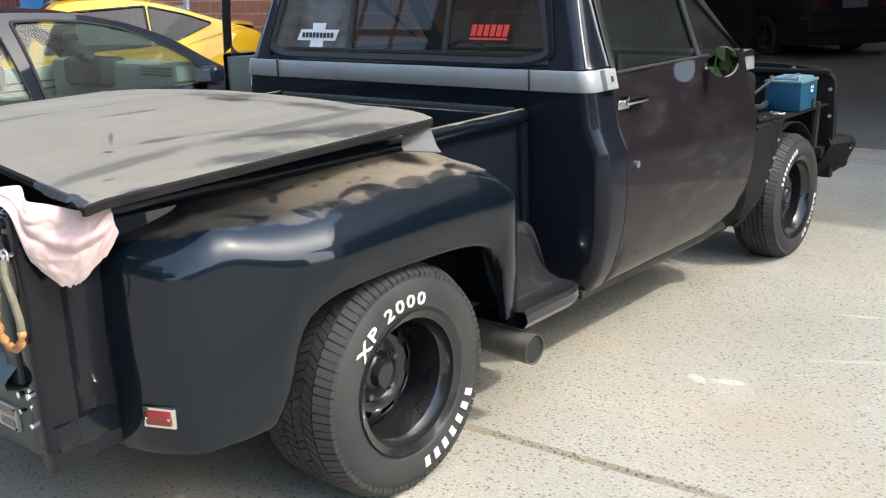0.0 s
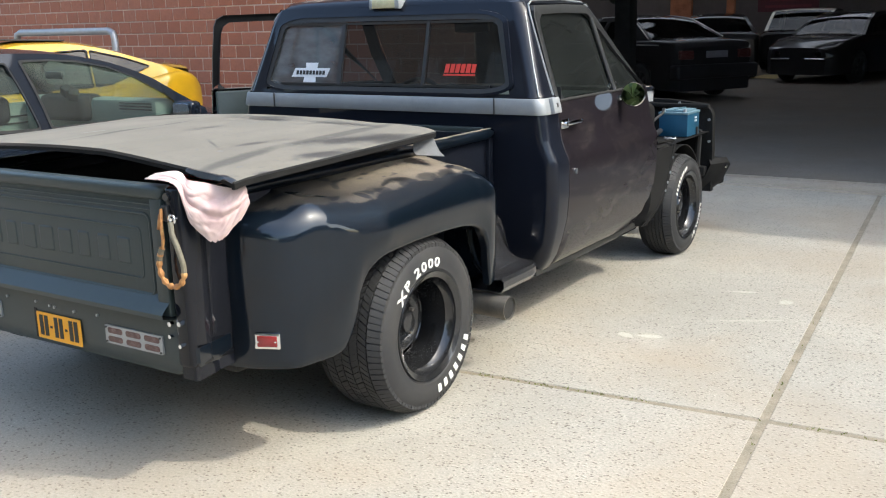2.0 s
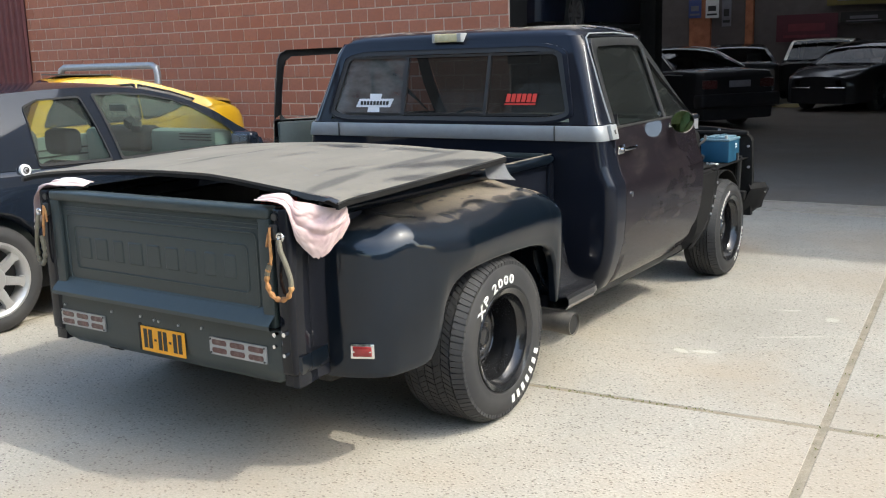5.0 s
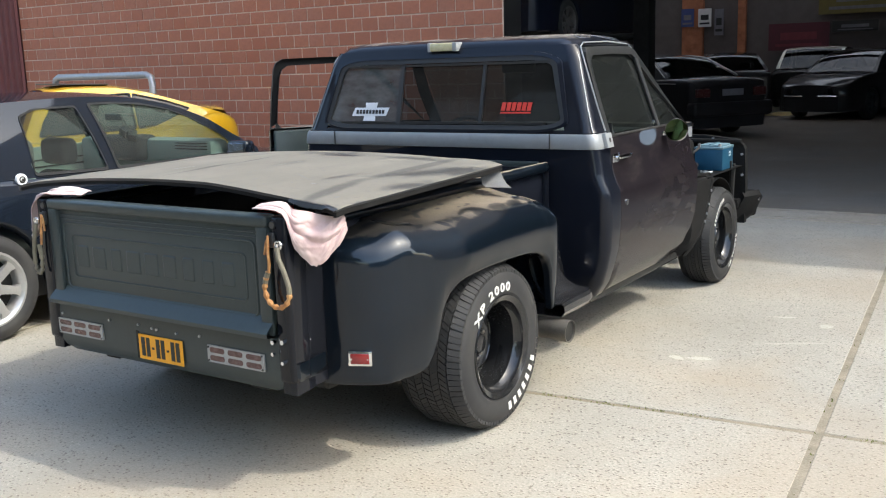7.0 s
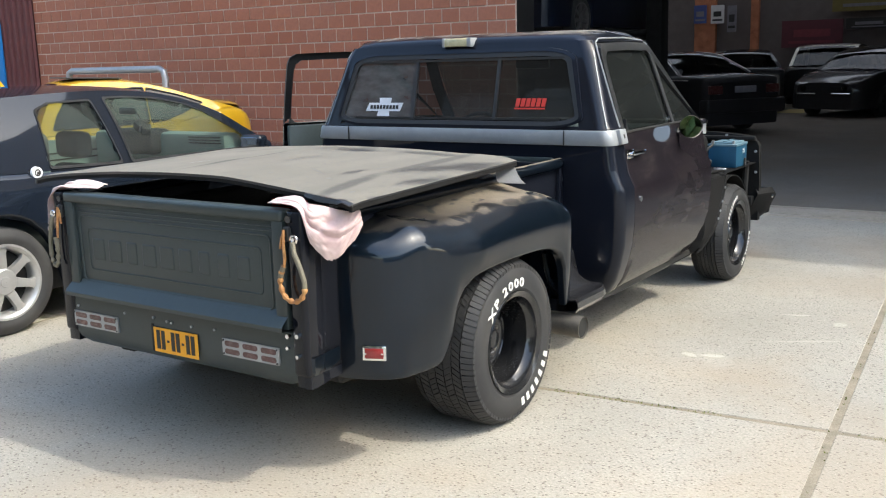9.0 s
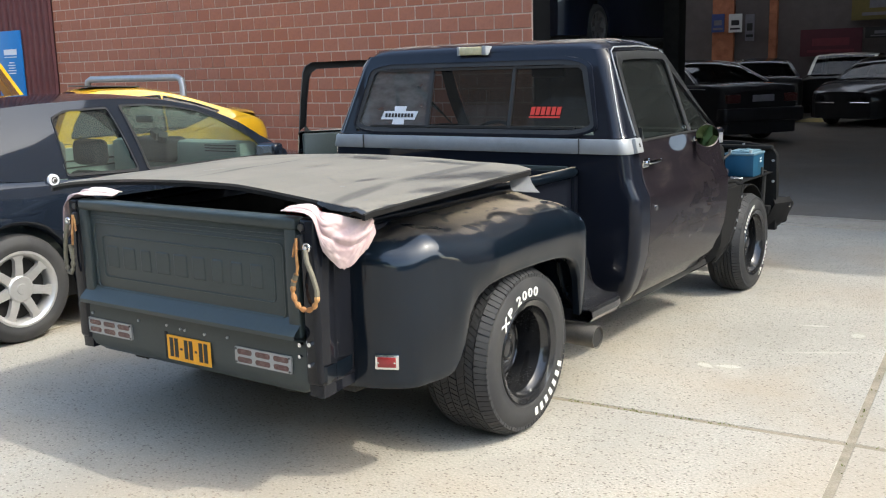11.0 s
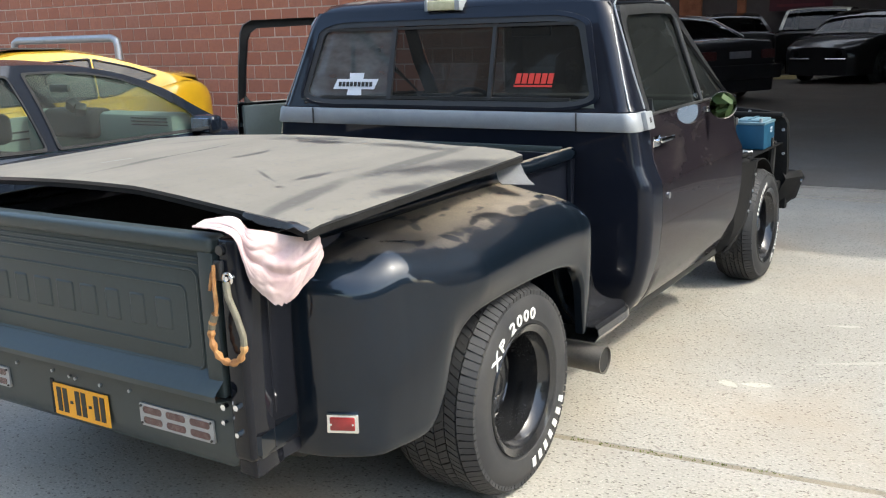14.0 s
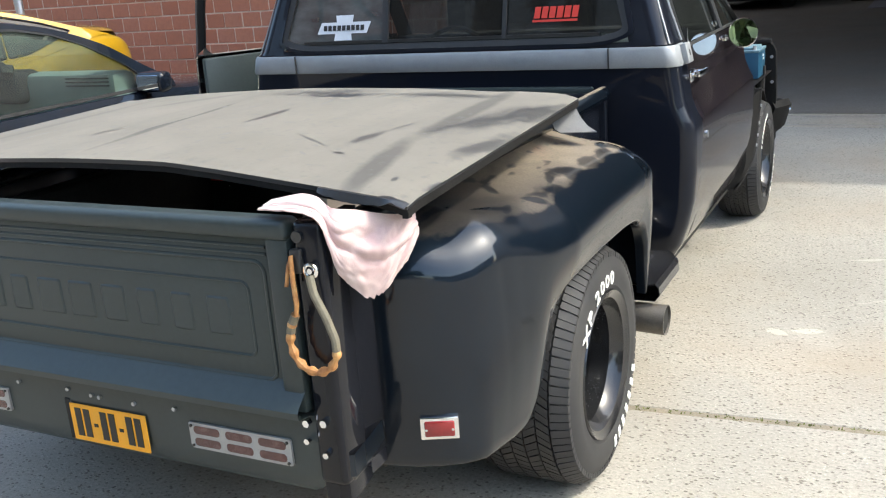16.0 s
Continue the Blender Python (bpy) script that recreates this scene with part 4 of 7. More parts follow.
part("bench_seat", join(box(-0.72, 0.72, 1.16, 1.66, 0.42, 0.60, 0.06, 3), moved(box(-0.72, 0.72, -0.08, 0.08, 0, 0.46, 0.05, 3), pose(0, 1.17, 0.58, 8))), SEAT, truck, "dark cloth bench seat")
part("dashboard", join(box(-0.82, 0.82, 2.02, 2.24, 0.78, 1.03, 0.05, 3)), DASH, truck)
wheel_m = pose(-0.40, 1.86, 0.93, 62)
sw = moved(tube([(0.19 * math.cos(a), 0.19 * math.sin(a), 0) for a in [2 * math.pi * k / 28 for k in range(28)]], 0.012, 8, True), wheel_m)
part("steering_wheel", join(sw, moved(tube([(-0.19, 0, 0), (0, 0, -0.04), (0.19, 0, 0)], 0.012, 8), wheel_m), moved(tube([(0, 0, -0.04), (0, 0.05, -0.35)], 0.025, 8), wheel_m)), RUBBER, truck)
part("rear_view_mirror", box(-0.11, 0.11, 1.86, 1.885, 1.36, 1.42, 0.012), RUBBER, truck)


# doors
def door_surface(y, z, out=0.0):
    return Vector((cab_half(z) + out, y, z))


def door_front(z):
    return smooth_lerp([(0.29, 2.07), (0.33, 2.13), (0.38, 2.185), (0.45, 2.222), (0.8, 2.25), (1.06, 2.235)], z)


def build_door(sx, m, open_glass):
    """A cab door with its frame, handle and lock; sx -1 for the left side."""
    fix = (lambda g: g) if sx > 0 else mirrored
    zs = [0.30, 0.33, 0.38, 0.45, 0.53, 0.64, 0.74, 0.785, 0.81, 0.845, 0.89, 0.97, 1.045, 1.06]
    rows = []
    for z in zs:
        y1 = door_front(z)
        ys = [1.1361, 1.137] + steps(1.141, y1 - 0.006, 16) + [y1]
        rows.append([door_surface(y, z, -0.03 if y == 1.1361 else -0.003 if y == 1.137 else -0.006 if y == y1 else 0.0) for y in ys])
    rows.append([Vector((p.x - 0.05, p.y, 1.066)) for p in rows[-1]])
    rows = [[Vector((p.x - 0.03, p.y, 0.295)) for p in rows[0]]] + rows
    d = part("door", fix(sheet(rows, flip=False)), PAINT_DOOR, truck, "dark brown-black door with wiped dust" if sx > 0 else "door standing open", m=m)
    inner = box(0.80, 0.845, 1.15, 2.16, 0.33, 1.055, 0.01)
    part("door_inner_panel", fix(inner), INNER if sx > 0 else SATIN, d)

    # window frame
    def at(y, z, o=0.0):
        return Vector((cab_half(z) + o, y, z))

    outer = [at(1.142, 1.062), at(1.142, 1.25), at(1.150, 1.425), at(1.163, 1.462), at(1.20, 1.485), at(1.50, 1.491), at(1.735, 1.485), at(1.775, 1.465), at(1.99, 1.25), at(2.19, 1.062)]
    ring_pts = []
    for a, b in zip(outer, outer[1:]):
        ring_pts += [a.lerp(b, k / 4) for k in range(4)]
    ring_pts.append(outer[-1])
    centre = Vector((0.79, 1.58, 1.24))
    rows = []
    for inset, o in ((0.0, -0.02), (0.0, 0.006), (0.012, 0.010), (0.040, 0.004), (0.040, -0.02)):
        row = []
        for p in ring_pts:
            v = Vector((0, centre.y - p.y, centre.z - p.z))
            v = Vector((0, max(-1, min(1, v.y / 0.42)), max(-1, min(1, v.z / 0.2))))
            q = p + v * inset
            q.z = max(q.z, 1.062)
            row.append(Vector((cab_half(q.z) + o, q.y, q.z)))
        rows.append(row)
    part("door_window_frame", fix(sheet(rows)), SATIN_DARK if sx > 0 else RUBBER, d)
    part("vent_bar", fix(tube([at(1.80, 1.062), at(1.765, 1.43)], 0.012, 8)), RUBBER, d)
    gusset = [Vector((cab_half(1.09) - 0.006, 1.178, 1.056)), Vector((cab_half(1.09) - 0.006, 1.178, 1.125))]
    for k in range(9):
        a = radians(180 + 90 * k / 8)
        gusset.append(Vector((cab_half(1.09) - 0.006, 1.245 + 0.063 * math.cos(a), 1.125 + 0.063 * math.sin(a))))
    gusset.append(Vector((cab_half(1.09) - 0.006, 1.245, 1.056)))
    part("frame_gusset", fix(thick((gusset, [tuple(range(len(gusset)))]), 0.02)), SATIN_DARK, d)
    part("belt_moulding", fix(tube([at(1.15, 1.064, 0.004), at(2.17, 1.064, 0.004)], 0.006, 6)), RUBBER, d)
    if not open_glass:
        g = [Vector((p.x - 0.012, p.y, p.z)) for p in ring_pts]
        part("door_glass", fix((g, [tuple(range(len(g)))])), GLASS_DOOR, d, "tinted door glass", smooth=0)
    # handle: two slim bars with a push button
    hz, hx = 0.958, cab_half(0.958)
    hb = join(box(hx + 0.020, hx + 0.034, 1.165, 1.315, hz - 0.006, hz + 0.012, 0.004), tube([(hx, 1.20, hz), (hx + 0.028, 1.20, hz)], 0.009, 8), tube([(hx, 1.295, hz), (hx + 0.028, 1.30, hz)], 0.008, 8), box(hx, hx + 0.006, 1.150, 1.225, hz - 0.022, hz + 0.020, 0.003))
    part("door_handle", fix(hb), CHROME, d, "chrome pull handle")
    lx = cab_half(0.745)
    part("door_lock", fix(tube([(lx - 0.004, 1.205, 0.742), (lx + 0.006, 1.205, 0.742)], 0.014, 14)), CHROME, d)
    return d


door_r = build_door(1, None, False)
hinge = pose(-0.90, 2.22, 0)
build_door(-1, hinge @ pose(0, 0, 0, 0, 0, -31) @ hinge.inverted(), True)

# round door mirror
mir = part("door_mirror", moved(lathe([(0.0, 0.002), (0.0, 0.040), (0.002, 0.058), (0.008, 0.0615), (0.018, 0.0615), (0.030, 0.05), (0.045, 0.02), (0.048, 0.002)], 28), pose(0.966, 1.832, 1.043, 0, 6.5, 104)), CHROME, door_r, "round chrome door mirror")
MIRROR = Mat("mirror_silver", (0.85, 0.86, 0.86), 0.006, 1.0).m
part("mirror_glass", moved(lathe([(-0.0015, 0.001), (-0.0015, 0.0568), (0.001, 0.0578)], 32), pose(0.966, 1.832, 1.043, 0, 6.5, 104)), MIRROR, mir)
part("mirror_arm", join(tube([(0.958, 1.868, 1.04), (0.93, 1.873, 1.034), (0.890, 1.868, 1.024)], 0.007, 8), box(0.884, 0.898, 1.835, 1.90, 1.010, 1.036, 0.004)), CHROME, mir)
for g in (box(0.855, 0.868, 1.785, 1.805, 1.075, 1.10, 0.004), box(0.855, 0.868, 1.845, 1.86, 1.07, 1.105, 0.004)):
    part("vent_latch", g, CHROME, door_r)

# ---- bed ----
# floor colour lightened to bounce more light under the bed cover
BED_FLOOR_LIGHT = simple("light_brown_bed_floor", (0.12, 0.095, 0.07), 0.8, 0, 0.35, 8, 0.1)
for sx in (1, -1):
    g = box(0.60, 0.635, -0.86, 0.965, 0.36, 0.915, 0.006)
    part("bed_side", g if sx > 0 else mirrored(g), PAINT_CLEAN, truck)
part("bed_floor", box(-0.6, 0.6, -0.86, 0.96, 0.50, 0.54), BED_FLOOR_LIGHT, truck, "bed floor in a lightened brown", smooth=0)
part("bed_front_wall", box(-0.6, 0.6, 0.93, 0.965, 0.36, 0.93, 0.006), PAINT_CLEAN, truck)
for sx in (1, -1):
    g = tube([(sx * 0.632, -0.83, 0.925), (sx * 0.640, 0.2, 0.925), (sx * 0.640, 0.90, 0.927), (sx * 0.640, 0.955, 0.929), (sx * 0.640, 0.972, 0.929)], [0.026, 0.026, 0.027, 0.025, 0.014], 14)
    part("bed_rail", g, PAINT, truck, "rounded bed side rail")
    part("stake_post", box(sx * 0.64 - 0.012, sx * 0.64 + 0.012, 0.925, 0.965, 0.40, 0.92, 0.004), PAINT_CLEAN, truck)
part("front_header_rail", join(box(-0.62, 0.60, 0.945, 0.972, 0.925, 0.952, 0.006)), SATIN, truck)

# rear fender with wheel arch
def fender_plan():
    pts = [(0.588, -0.705), (0.64, -0.702), (0.70, -0.690), (0.756, -0.668), (0.80, -0.642), (0.840, -0.606), (0.872, -0.558), (0.893, -0.50), (0.908, -0.43), (0.919, -0.36), (0.928, -0.30)]
    pts += [(0.938, y) for y in steps(-0.24, 0.36, 30)] + [(0.937, 0.42), (0.932, 0.47), (0.920, 0.510), (0.900, 0.538), (0.87, 0.552), (0.80, 0.558), (0.70, 0.560), (0.60, 0.560)]
    fine = []
    for a, b in zip(pts, pts[1:]):
        n = max(1, int(math.dist(a, b) / 0.02))
        fine += [(a[0] + (b[0] - a[0]) * k / n, a[1] + (b[1] - a[1]) * k / n) for k in range(n)]
    return fine + [pts[-1]]


ARCH = [(-0.60, 0.350), (-0.50, 0.352), (-0.44, 0.360), (-0.405, 0.385), (-0.385, 0.43), (-0.372, 0.49), (-0.350, 0.555), (-0.318, 0.605), (-0.27, 0.635), (-0.2, 0.652), (0.0, 0.661), (0.2, 0.656), (0.32, 0.642), (0.39, 0.615), (0.428, 0.575), (0.448, 0.52), (0.454, 0.45), (0.455, 0.385)]
LIP_X = [(-0.62, 0.832), (-0.50, 0.860), (-0.43, 0.874), (-0.37, 0.882), (-0.30, 0.898), (-0.2, 0.912), (0.0, 0.918), (0.45, 0.916), (0.56, 0.90)]


def fender_bottom(x, y):
    if x > 0.80 and -0.62 < y < 0.456:
        return max(0.350, smooth_lerp(ARCH, y))
    return lerp([(-0.71, 0.348), (-0.62, 0.350)], y) if y < 0 else 0.372


def fender_top(y):
    return smooth_lerp([(-0.72, 0.895), (-0.6, 0.905), (-0.3, 0.915), (0.1, 0.928), (0.34, 0.925), (0.45, 0.905), (0.56, 0.868)], y)


def build_fender(sx):
    cols = []
    for x, y in fender_plan():
        inner = Vector((0.60, min(0.44, max(-0.47, y)), 0))
        p = Vector((x, y, 0))
        d = inner - p
        span = d.length
        d = d.normalized() if span > 1e-5 else Vector((-1, 0, 0))
        zb, zt = fender_bottom(x, y), fender_top(y)
        flare = 0.006 if zb > 0.40 else 0.0
        corner = math.exp(-(((y + 0.52) / 0.13) ** 2)) if x > 0.76 else math.exp(-(((y + 0.52) / 0.13) ** 2)) * max(0.0, (x - 0.66) / 0.10)
        drop = 0.045 * min(1, span / 0.3) * (1 - 0.45 * corner)
        ball = math.exp(-(((y + 0.53) / 0.085) ** 2)) if x > 0.8 else 0.0
        outer = min(1.0, max(0.0, (x - 0.70) / 0.16)) if y < 0 else 1.0
        outer = outer * outer * (3 - 2 * outer)
        r, h = min(0.085 + 0.075 * outer - 0.020 * ball, span * 0.74), 0.082 + 0.050 * outer - 0.015 * ball
        if y > 0.40:
            h *= 0.6 + 0.4 * max(0.0, (0.56 - y) / 0.16)
        z_sh = zt - drop - h
        tuck = max(0.0, x - lerp(LIP_X, y)) if x > 0.78 else 0.0
        tuck *= min(1.0, max(0.0, (x - 0.78) / 0.06))
        lip = p + d * tuck
        col = [lip + d * min(0.03, span) + Vector((0, 0, zb + 0.004)), lip + d * 0.004 + Vector((0, 0, zb)), lip - d * flare + Vector((0, 0, zb + 0.008))]
        for k in (0.06, 0.12, 0.25, 0.42, 0.6, 0.8, 1.0):
            zz = zb + 0.008 + (z_sh - zb - 0.008) * k
            bulge = 0.006 * math.sin(math.pi * min(1, max(0, (zz - 0.4) / 0.5)))
            out = bulge * min(1, span / 0.2) + flare * (1 - k) ** 6 - tuck * (1 - k) ** 1.5
            col.append(p - d * (out - 0.026 * corner * max(0.0, min(1.0, (zz - 0.48) / 0.26)) ** 1.5) + Vector((0, 0, zz)))
        base = bulge * min(1, span / 0.2)
        for a in (9, 18, 27, 36, 45, 54, 63, 72, 81, 90):
            t = radians(a)
            col.append(p + d * ((r + base) * (1 - math.cos(t)) - base + 0.026 * corner * (1 - a / 90)) + Vector((0, 0, z_sh + h * math.sin(t))))
        for k in (0.25, 0.5, 0.75, 0.9, 1.0):
            s = r + (span - r) * k
            col.append(p + d * s + Vector((0, 0, z_sh + h + drop * (k ** 1.2) * 0.9 + (0.012 if k == 1 else 0))))
        cols.append(col)
    rows = [list(r) for r in zip(*cols)]
    g = sheet(rows)
    return g if sx > 0 else mirrored(g)


for sx in (1, -1):
    part("rear_fender", build_fender(sx), PAINT, truck, "bulging stepside rear fender, dusty on top", smooth=50)
    w = join(box(0.52, 0.60, -0.66, 0.50, 0.30, 0.88, 0.02))
    part("wheel_housing", w if sx > 0 else mirrored(w), BLACK, truck, smooth=0)
    flange = box(0.585, 0.606, -0.722, -0.698, 0.36, 0.93, 0.004)
    part("fender_seam", flange if sx > 0 else mirrored(flange), SATIN_DARK, truck)
    m_l = box(-0.043, 0.043, -0.010, 0.004, -0.027, 0.027, 0.004)
    pm = pose(sx * 0.756, -0.668, 0.448, 0, 0, sx * 24)
    mk = part("side_marker", m_l, CHROME, truck, "red side marker in a chrome frame", m=pm)
    part("marker_lens", box(-0.033, 0.033, -0.015, -0.009, -0.018, 0.018, 0.003), RED_LENS, mk)
    for a in (-0.029, 0.029):
        part("lens_screw", tube([(a, -0.017, 0), (a, -0.012, 0)], 0.003, 8), CHROME, mk)

# grey tape wedge on the fender
wedge = thick(sheet([[(0.690, 0.270, 0.985), (0.745, 0.330, 0.988)], [(0.700, 0.258, 0.950), (0.765, 0.325, 0.952)], [(0.715, 0.240, 0.932), (0.790, 0.310, 0.930)], [(0.738, 0.222, 0.926), (0.822, 0.290, 0.918)]]), 0.003)
part("tape_patch", wedge, TAPE, truck, "grey tape patch on the fender top")

# tail: corner posts, gate, lower roll pan
for sx in (1, -1):
    g = join(box(0.585, 0.655, -0.895, -0.80, 0.40, 0.968, 0.016, 3), box(0.60, 0.64, -0.86, -0.70, 0.40, 0.93, 0.006))
    post = part("bed_corner_post", g if sx > 0 else mirrored(g), GLOSS_BLACK, truck)
    g = prism([(0.590, -0.880), (0.640, -0.884), (0.650, -0.880), (0.653, -0.868), (0.640, -0.79), (0.622, -0.712), (0.616, -0.700), (0.590, -0.700)], 0.59, Matrix.Translation((0, 0, 0.36)))
    part("post_outer_skin", g if sx > 0 else mirrored(g), GLOSS_BLACK, post)
    for bx, bz in ((0.575, 0.541), (0.618, 0.547), (0.615, 0.475), (0.572, 0.50)):
        g = tube([(sx * bx, -0.892, bz), (sx * bx, -0.906, bz)], 0.0085 if bz > 0.52 else 0.007, 6)
        if sx > 0:
            part("bolt", g, CHROME, post)

gate = part("tailgate", join(box(-0.575, 0.575, -0.885, -0.86, 0.585, 0.945, 0.004)), SATIN, truck, "satin grey-green tailgate with embossed panel")
part("gate_top_rail", join(box(-0.578, 0.578, -0.905, -0.845, 0.925, 0.968, 0.014, 3)), SATIN, gate)
for g in (box(-0.578, -0.525, -0.900, -0.86, 0.56, 0.93, 0.008), box(0.525, 0.578, -0.900, -0.86, 0.56, 0.93, 0.008)):
    part("gate_side_rail", g, SATIN, gate)
sill = sheet([[(x, y, z) for x in (-0.578, -0.5, 0.5, 0.578)] for y, z in ((-0.885, 0.625), (-0.893, 0.612), (-0.925, 0.585), (-0.932, 0.575), (-0.930, 0.56), (-0.90, 0.553), (-0.87, 0.553))], flip=False)
part("gate_sill", sill, SATIN, gate)


def emboss(x0, x1, z0, z1, r, w=0.010, y=-0.885, d=0.005):
    """A rounded raised line on the gate."""
    o = rounded(x1 - x0, z1 - z0, r, 5, (x0 + x1) / 2, (z0 + z1) / 2)
    return tube([(a, y, b) for a, b in o], w / 2, 8, True)


part("gate_panel_bead", emboss(-0.506, 0.506, 0.618, 0.877, 0.025, 0.009), SATIN, gate)
part("gate_panel_bead", emboss(-0.460, 0.460, 0.668, 0.830, 0.018, 0.007), SATIN, gate)
for z0 in (0.893, 0.908):
    part("gate_panel_bead", tube([(-0.515, -0.885, z0), (0.515, -0.885, z0)], 0.0035, 8), SATIN, gate)
for k, wide in enumerate((0.033, 0.034, 0.026, 0.035, 0.034, 0.031, 0.025, 0.025, 0.027)):
    rows = []
    for y, grow in ((-0.8840, 0.004), (-0.8868, 0.0015), (-0.8878, -0.0015)):
        rows.append([(a, y, b) for a, b in rounded(2 * (wide + grow), 0.078 + 2 * grow, 0.006, 3, -0.403 + k * 0.0973, 0.750)])
    block = sheet(rows, True, flip=True)
    n_ = len(rows[0])
    part("embossed_block", (block[0], block[1] + [tuple(2 * n_ + q for q in range(n_))]), SATIN, gate)

pan_rows = []
for z, y, w in ((0.556, -0.868, 0.60), (0.548, -0.882, 0.612), (0.52, -0.886, 0.618), (0.46, -0.886, 0.616), (0.41, -0.884, 0.606), (0.378, -0.876, 0.588), (0.355, -0.856, 0.55), (0.345, -0.82, 0.50), (0.345, -0.72, 0.45)):
    pan_rows.append([Vector((w * q, y + (0.0 if abs(q) < 0.99 else 0.02), z)) for q in (-1, -0.985, -0.9, -0.5, 0, 0.5, 0.9, 0.985, 1)])
pan = part("roll_pan", sheet(pan_rows, flip=True), SATIN, truck, "satin grey-green rear roll pan")
g = sheet([[(0.60, -0.878, z), (0.643, -0.891, z), (0.663, -0.872, z), (0.637, -0.695, z)] for z in (0.47, 0.42)] + [[(0.58, -0.860, 0.37), (0.620, -0.866, 0.375), (0.638, -0.850, 0.38), (0.622, -0.70, 0.385)], [(0.55, -0.80, 0.35), (0.58, -0.80, 0.352), (0.60, -0.79, 0.355), (0.60, -0.70, 0.36)]], flip=True)
for sx in (1, -1):
    part("pan_corner", g if sx > 0 else mirrored(g), PAINT, pan, "gloss blue-black pan end")

LAMP_GREY = simple("worn_grey_lamp_frame", (0.34, 0.34, 0.335), 0.35, 0.35, 0.15, 20, 0.03)
for cx0 in (0.384, -0.460):
    tl = part("tail_lamp", prism(rounded(0.272, 0.062, 0.004, 3), 0.008, pose(cx0, -0.884, 0.4575, 90)), LAMP_GREY, truck, "grey-framed tail lamp with six slots")
    for q in (-0.0875, 0.0, 0.0875):
        for r_ in (-0.0145, 0.0145):
            part("lamp_lens", prism(rounded(0.071, 0.0195, 0.0085, 4), 0.0012, pose(cx0 + q, -0.8915, 0.4575 + r_, 90)), DARK_LENS, tl)
    for a in (-0.128, 0.128):
        for b in (-0.024, 0.024):
            part("lamp_screw", tube([(cx0 + a, -0.8965, 0.4575 + b), (cx0 + a, -0.893, 0.4575 + b)], 0.0035, 8), INK, tl)

# raised black strip stands in for shade at the plate recess's left side
part("recess_shade_strip", join(box(-0.134, -0.117, -0.889, -0.87, 0.384, 0.490, 0.002, 1)), BLACK, pan)
plate = part("number_plate", box(-0.117, 0.121, -0.893, -0.889, 0.386, 0.482, 0.002, 1), PLATE, truck, "yellow number plate with black bars")
for k in range(8):
    bx = -0.090 + k * 0.0265
    if k in (2, 5):
        part("plate_bar", box(bx - 0.006, bx + 0.006, -0.8945, -0.8925, 0.430, 0.438), INK, plate, smooth=0)
    else:
        part("plate_bar", box(bx - 0.0095, bx + 0.0095, -0.8945, -0.8925, 0.400, 0.472), INK, plate, smooth=0)
for px0, pz in ((-0.28, 0.512), (-0.115, 0.515), (-0.04, 0.510), (-0.015, 0.508), (0.09, 0.507), (0.21, 0.512), (-0.565, 0.508)):
    part("pan_screw", tube([(px0, -0.884, pz), (px0, -0.892, pz)], 0.005, 8), GALV, pan)

# gate chains in a rusty sleeve
def chain(sx):
    loop = [(0.636, -0.918, 0.868), (0.646, -0.925, 0.835), (0.668, -0.925, 0.79), (0.684, -0.925, 0.745), (0.684, -0.925, 0.712), (0.668, -0.925, 0.685), (0.640, -0.925, 0.671), (0.610, -0.925, 0.675), (0.588, -0.925, 0.695), (0.578, -0.925, 0.728), (0.584, -0.925, 0.76), (0.598, -0.925, 0.788)]
    if sx < 0:
        loop = [(0.628 + (x - 0.628) * 0.42, y, z) for x, y, z in loop]
    fine = []
    for i in range(len(loop) - 1):
        for k in range(6):
            fine.append(Vector(loop[i]).lerp(Vector(loop[i + 1]), k / 6))
    fine.append(Vector(loop[-1]))
    sm = [fine[0]] + [(fine[i - 1] + fine[i] * 2 + fine[i + 1]) / 4 for i in range(1, len(fine) - 1)] + [fine[-1]]
    rads = [0.0080 + 0.0022 * math.sin(i * 1.15) for i in range(len(sm))]
    fix = (lambda g: g) if sx > 0 else mirrored
    cut = int(len(sm) * 0.34)
    c = part("gate_chain", fix(tube(sm[cut:], rads[cut:], 9)), RUST if sx > 0 else SLEEVE, truck, "gate chain in a rusty orange sleeve" if sx > 0 else "gate chain in a grimy grey sleeve")
    part("chain_sleeve", fix(tube(sm[: cut + 1], 0.0085, 9)), SLEEVE, c)
    part("chain_sleeve", fix(tube(sm[-9:], 0.0092, 9)), SLEEVE, c)
    part("chain_hook", fix(join(tube([(0.600, -0.925, 0.786), (0.602, -0.922, 0.81), (0.598, -0.92, 0.855), (0.596, -0.915, 0.905), (0.588, -0.915, 0.885), (0.580, -0.918, 0.842)], [0.004, 0.0055, 0.0052, 0.0048, 0.0042, 0.004], 8))), RUST, c)
    ringp = [(0.636 + 0.013 * math.cos(a), -0.912, 0.876 + 0.013 * math.sin(a)) for a in [2 * math.pi * k / 16 for k in range(16)]]
    part("chain_eye", fix(join(tube(ringp, 0.004, 8, True), tube([(0.636, -0.89, 0.876), (0.636, -0.916, 0.876)], 0.006, 8))), CHROME, c)
    part("gate_latch", fix(join(box(0.586, 0.612, -0.909, -0.893, 0.865, 0.915, 0.006), tube([(0.604, -0.893, 0.938), (0.604, -0.902, 0.938)], 0.012, 12))), SATIN_DARK, c)


chain(1)
chain(-1)


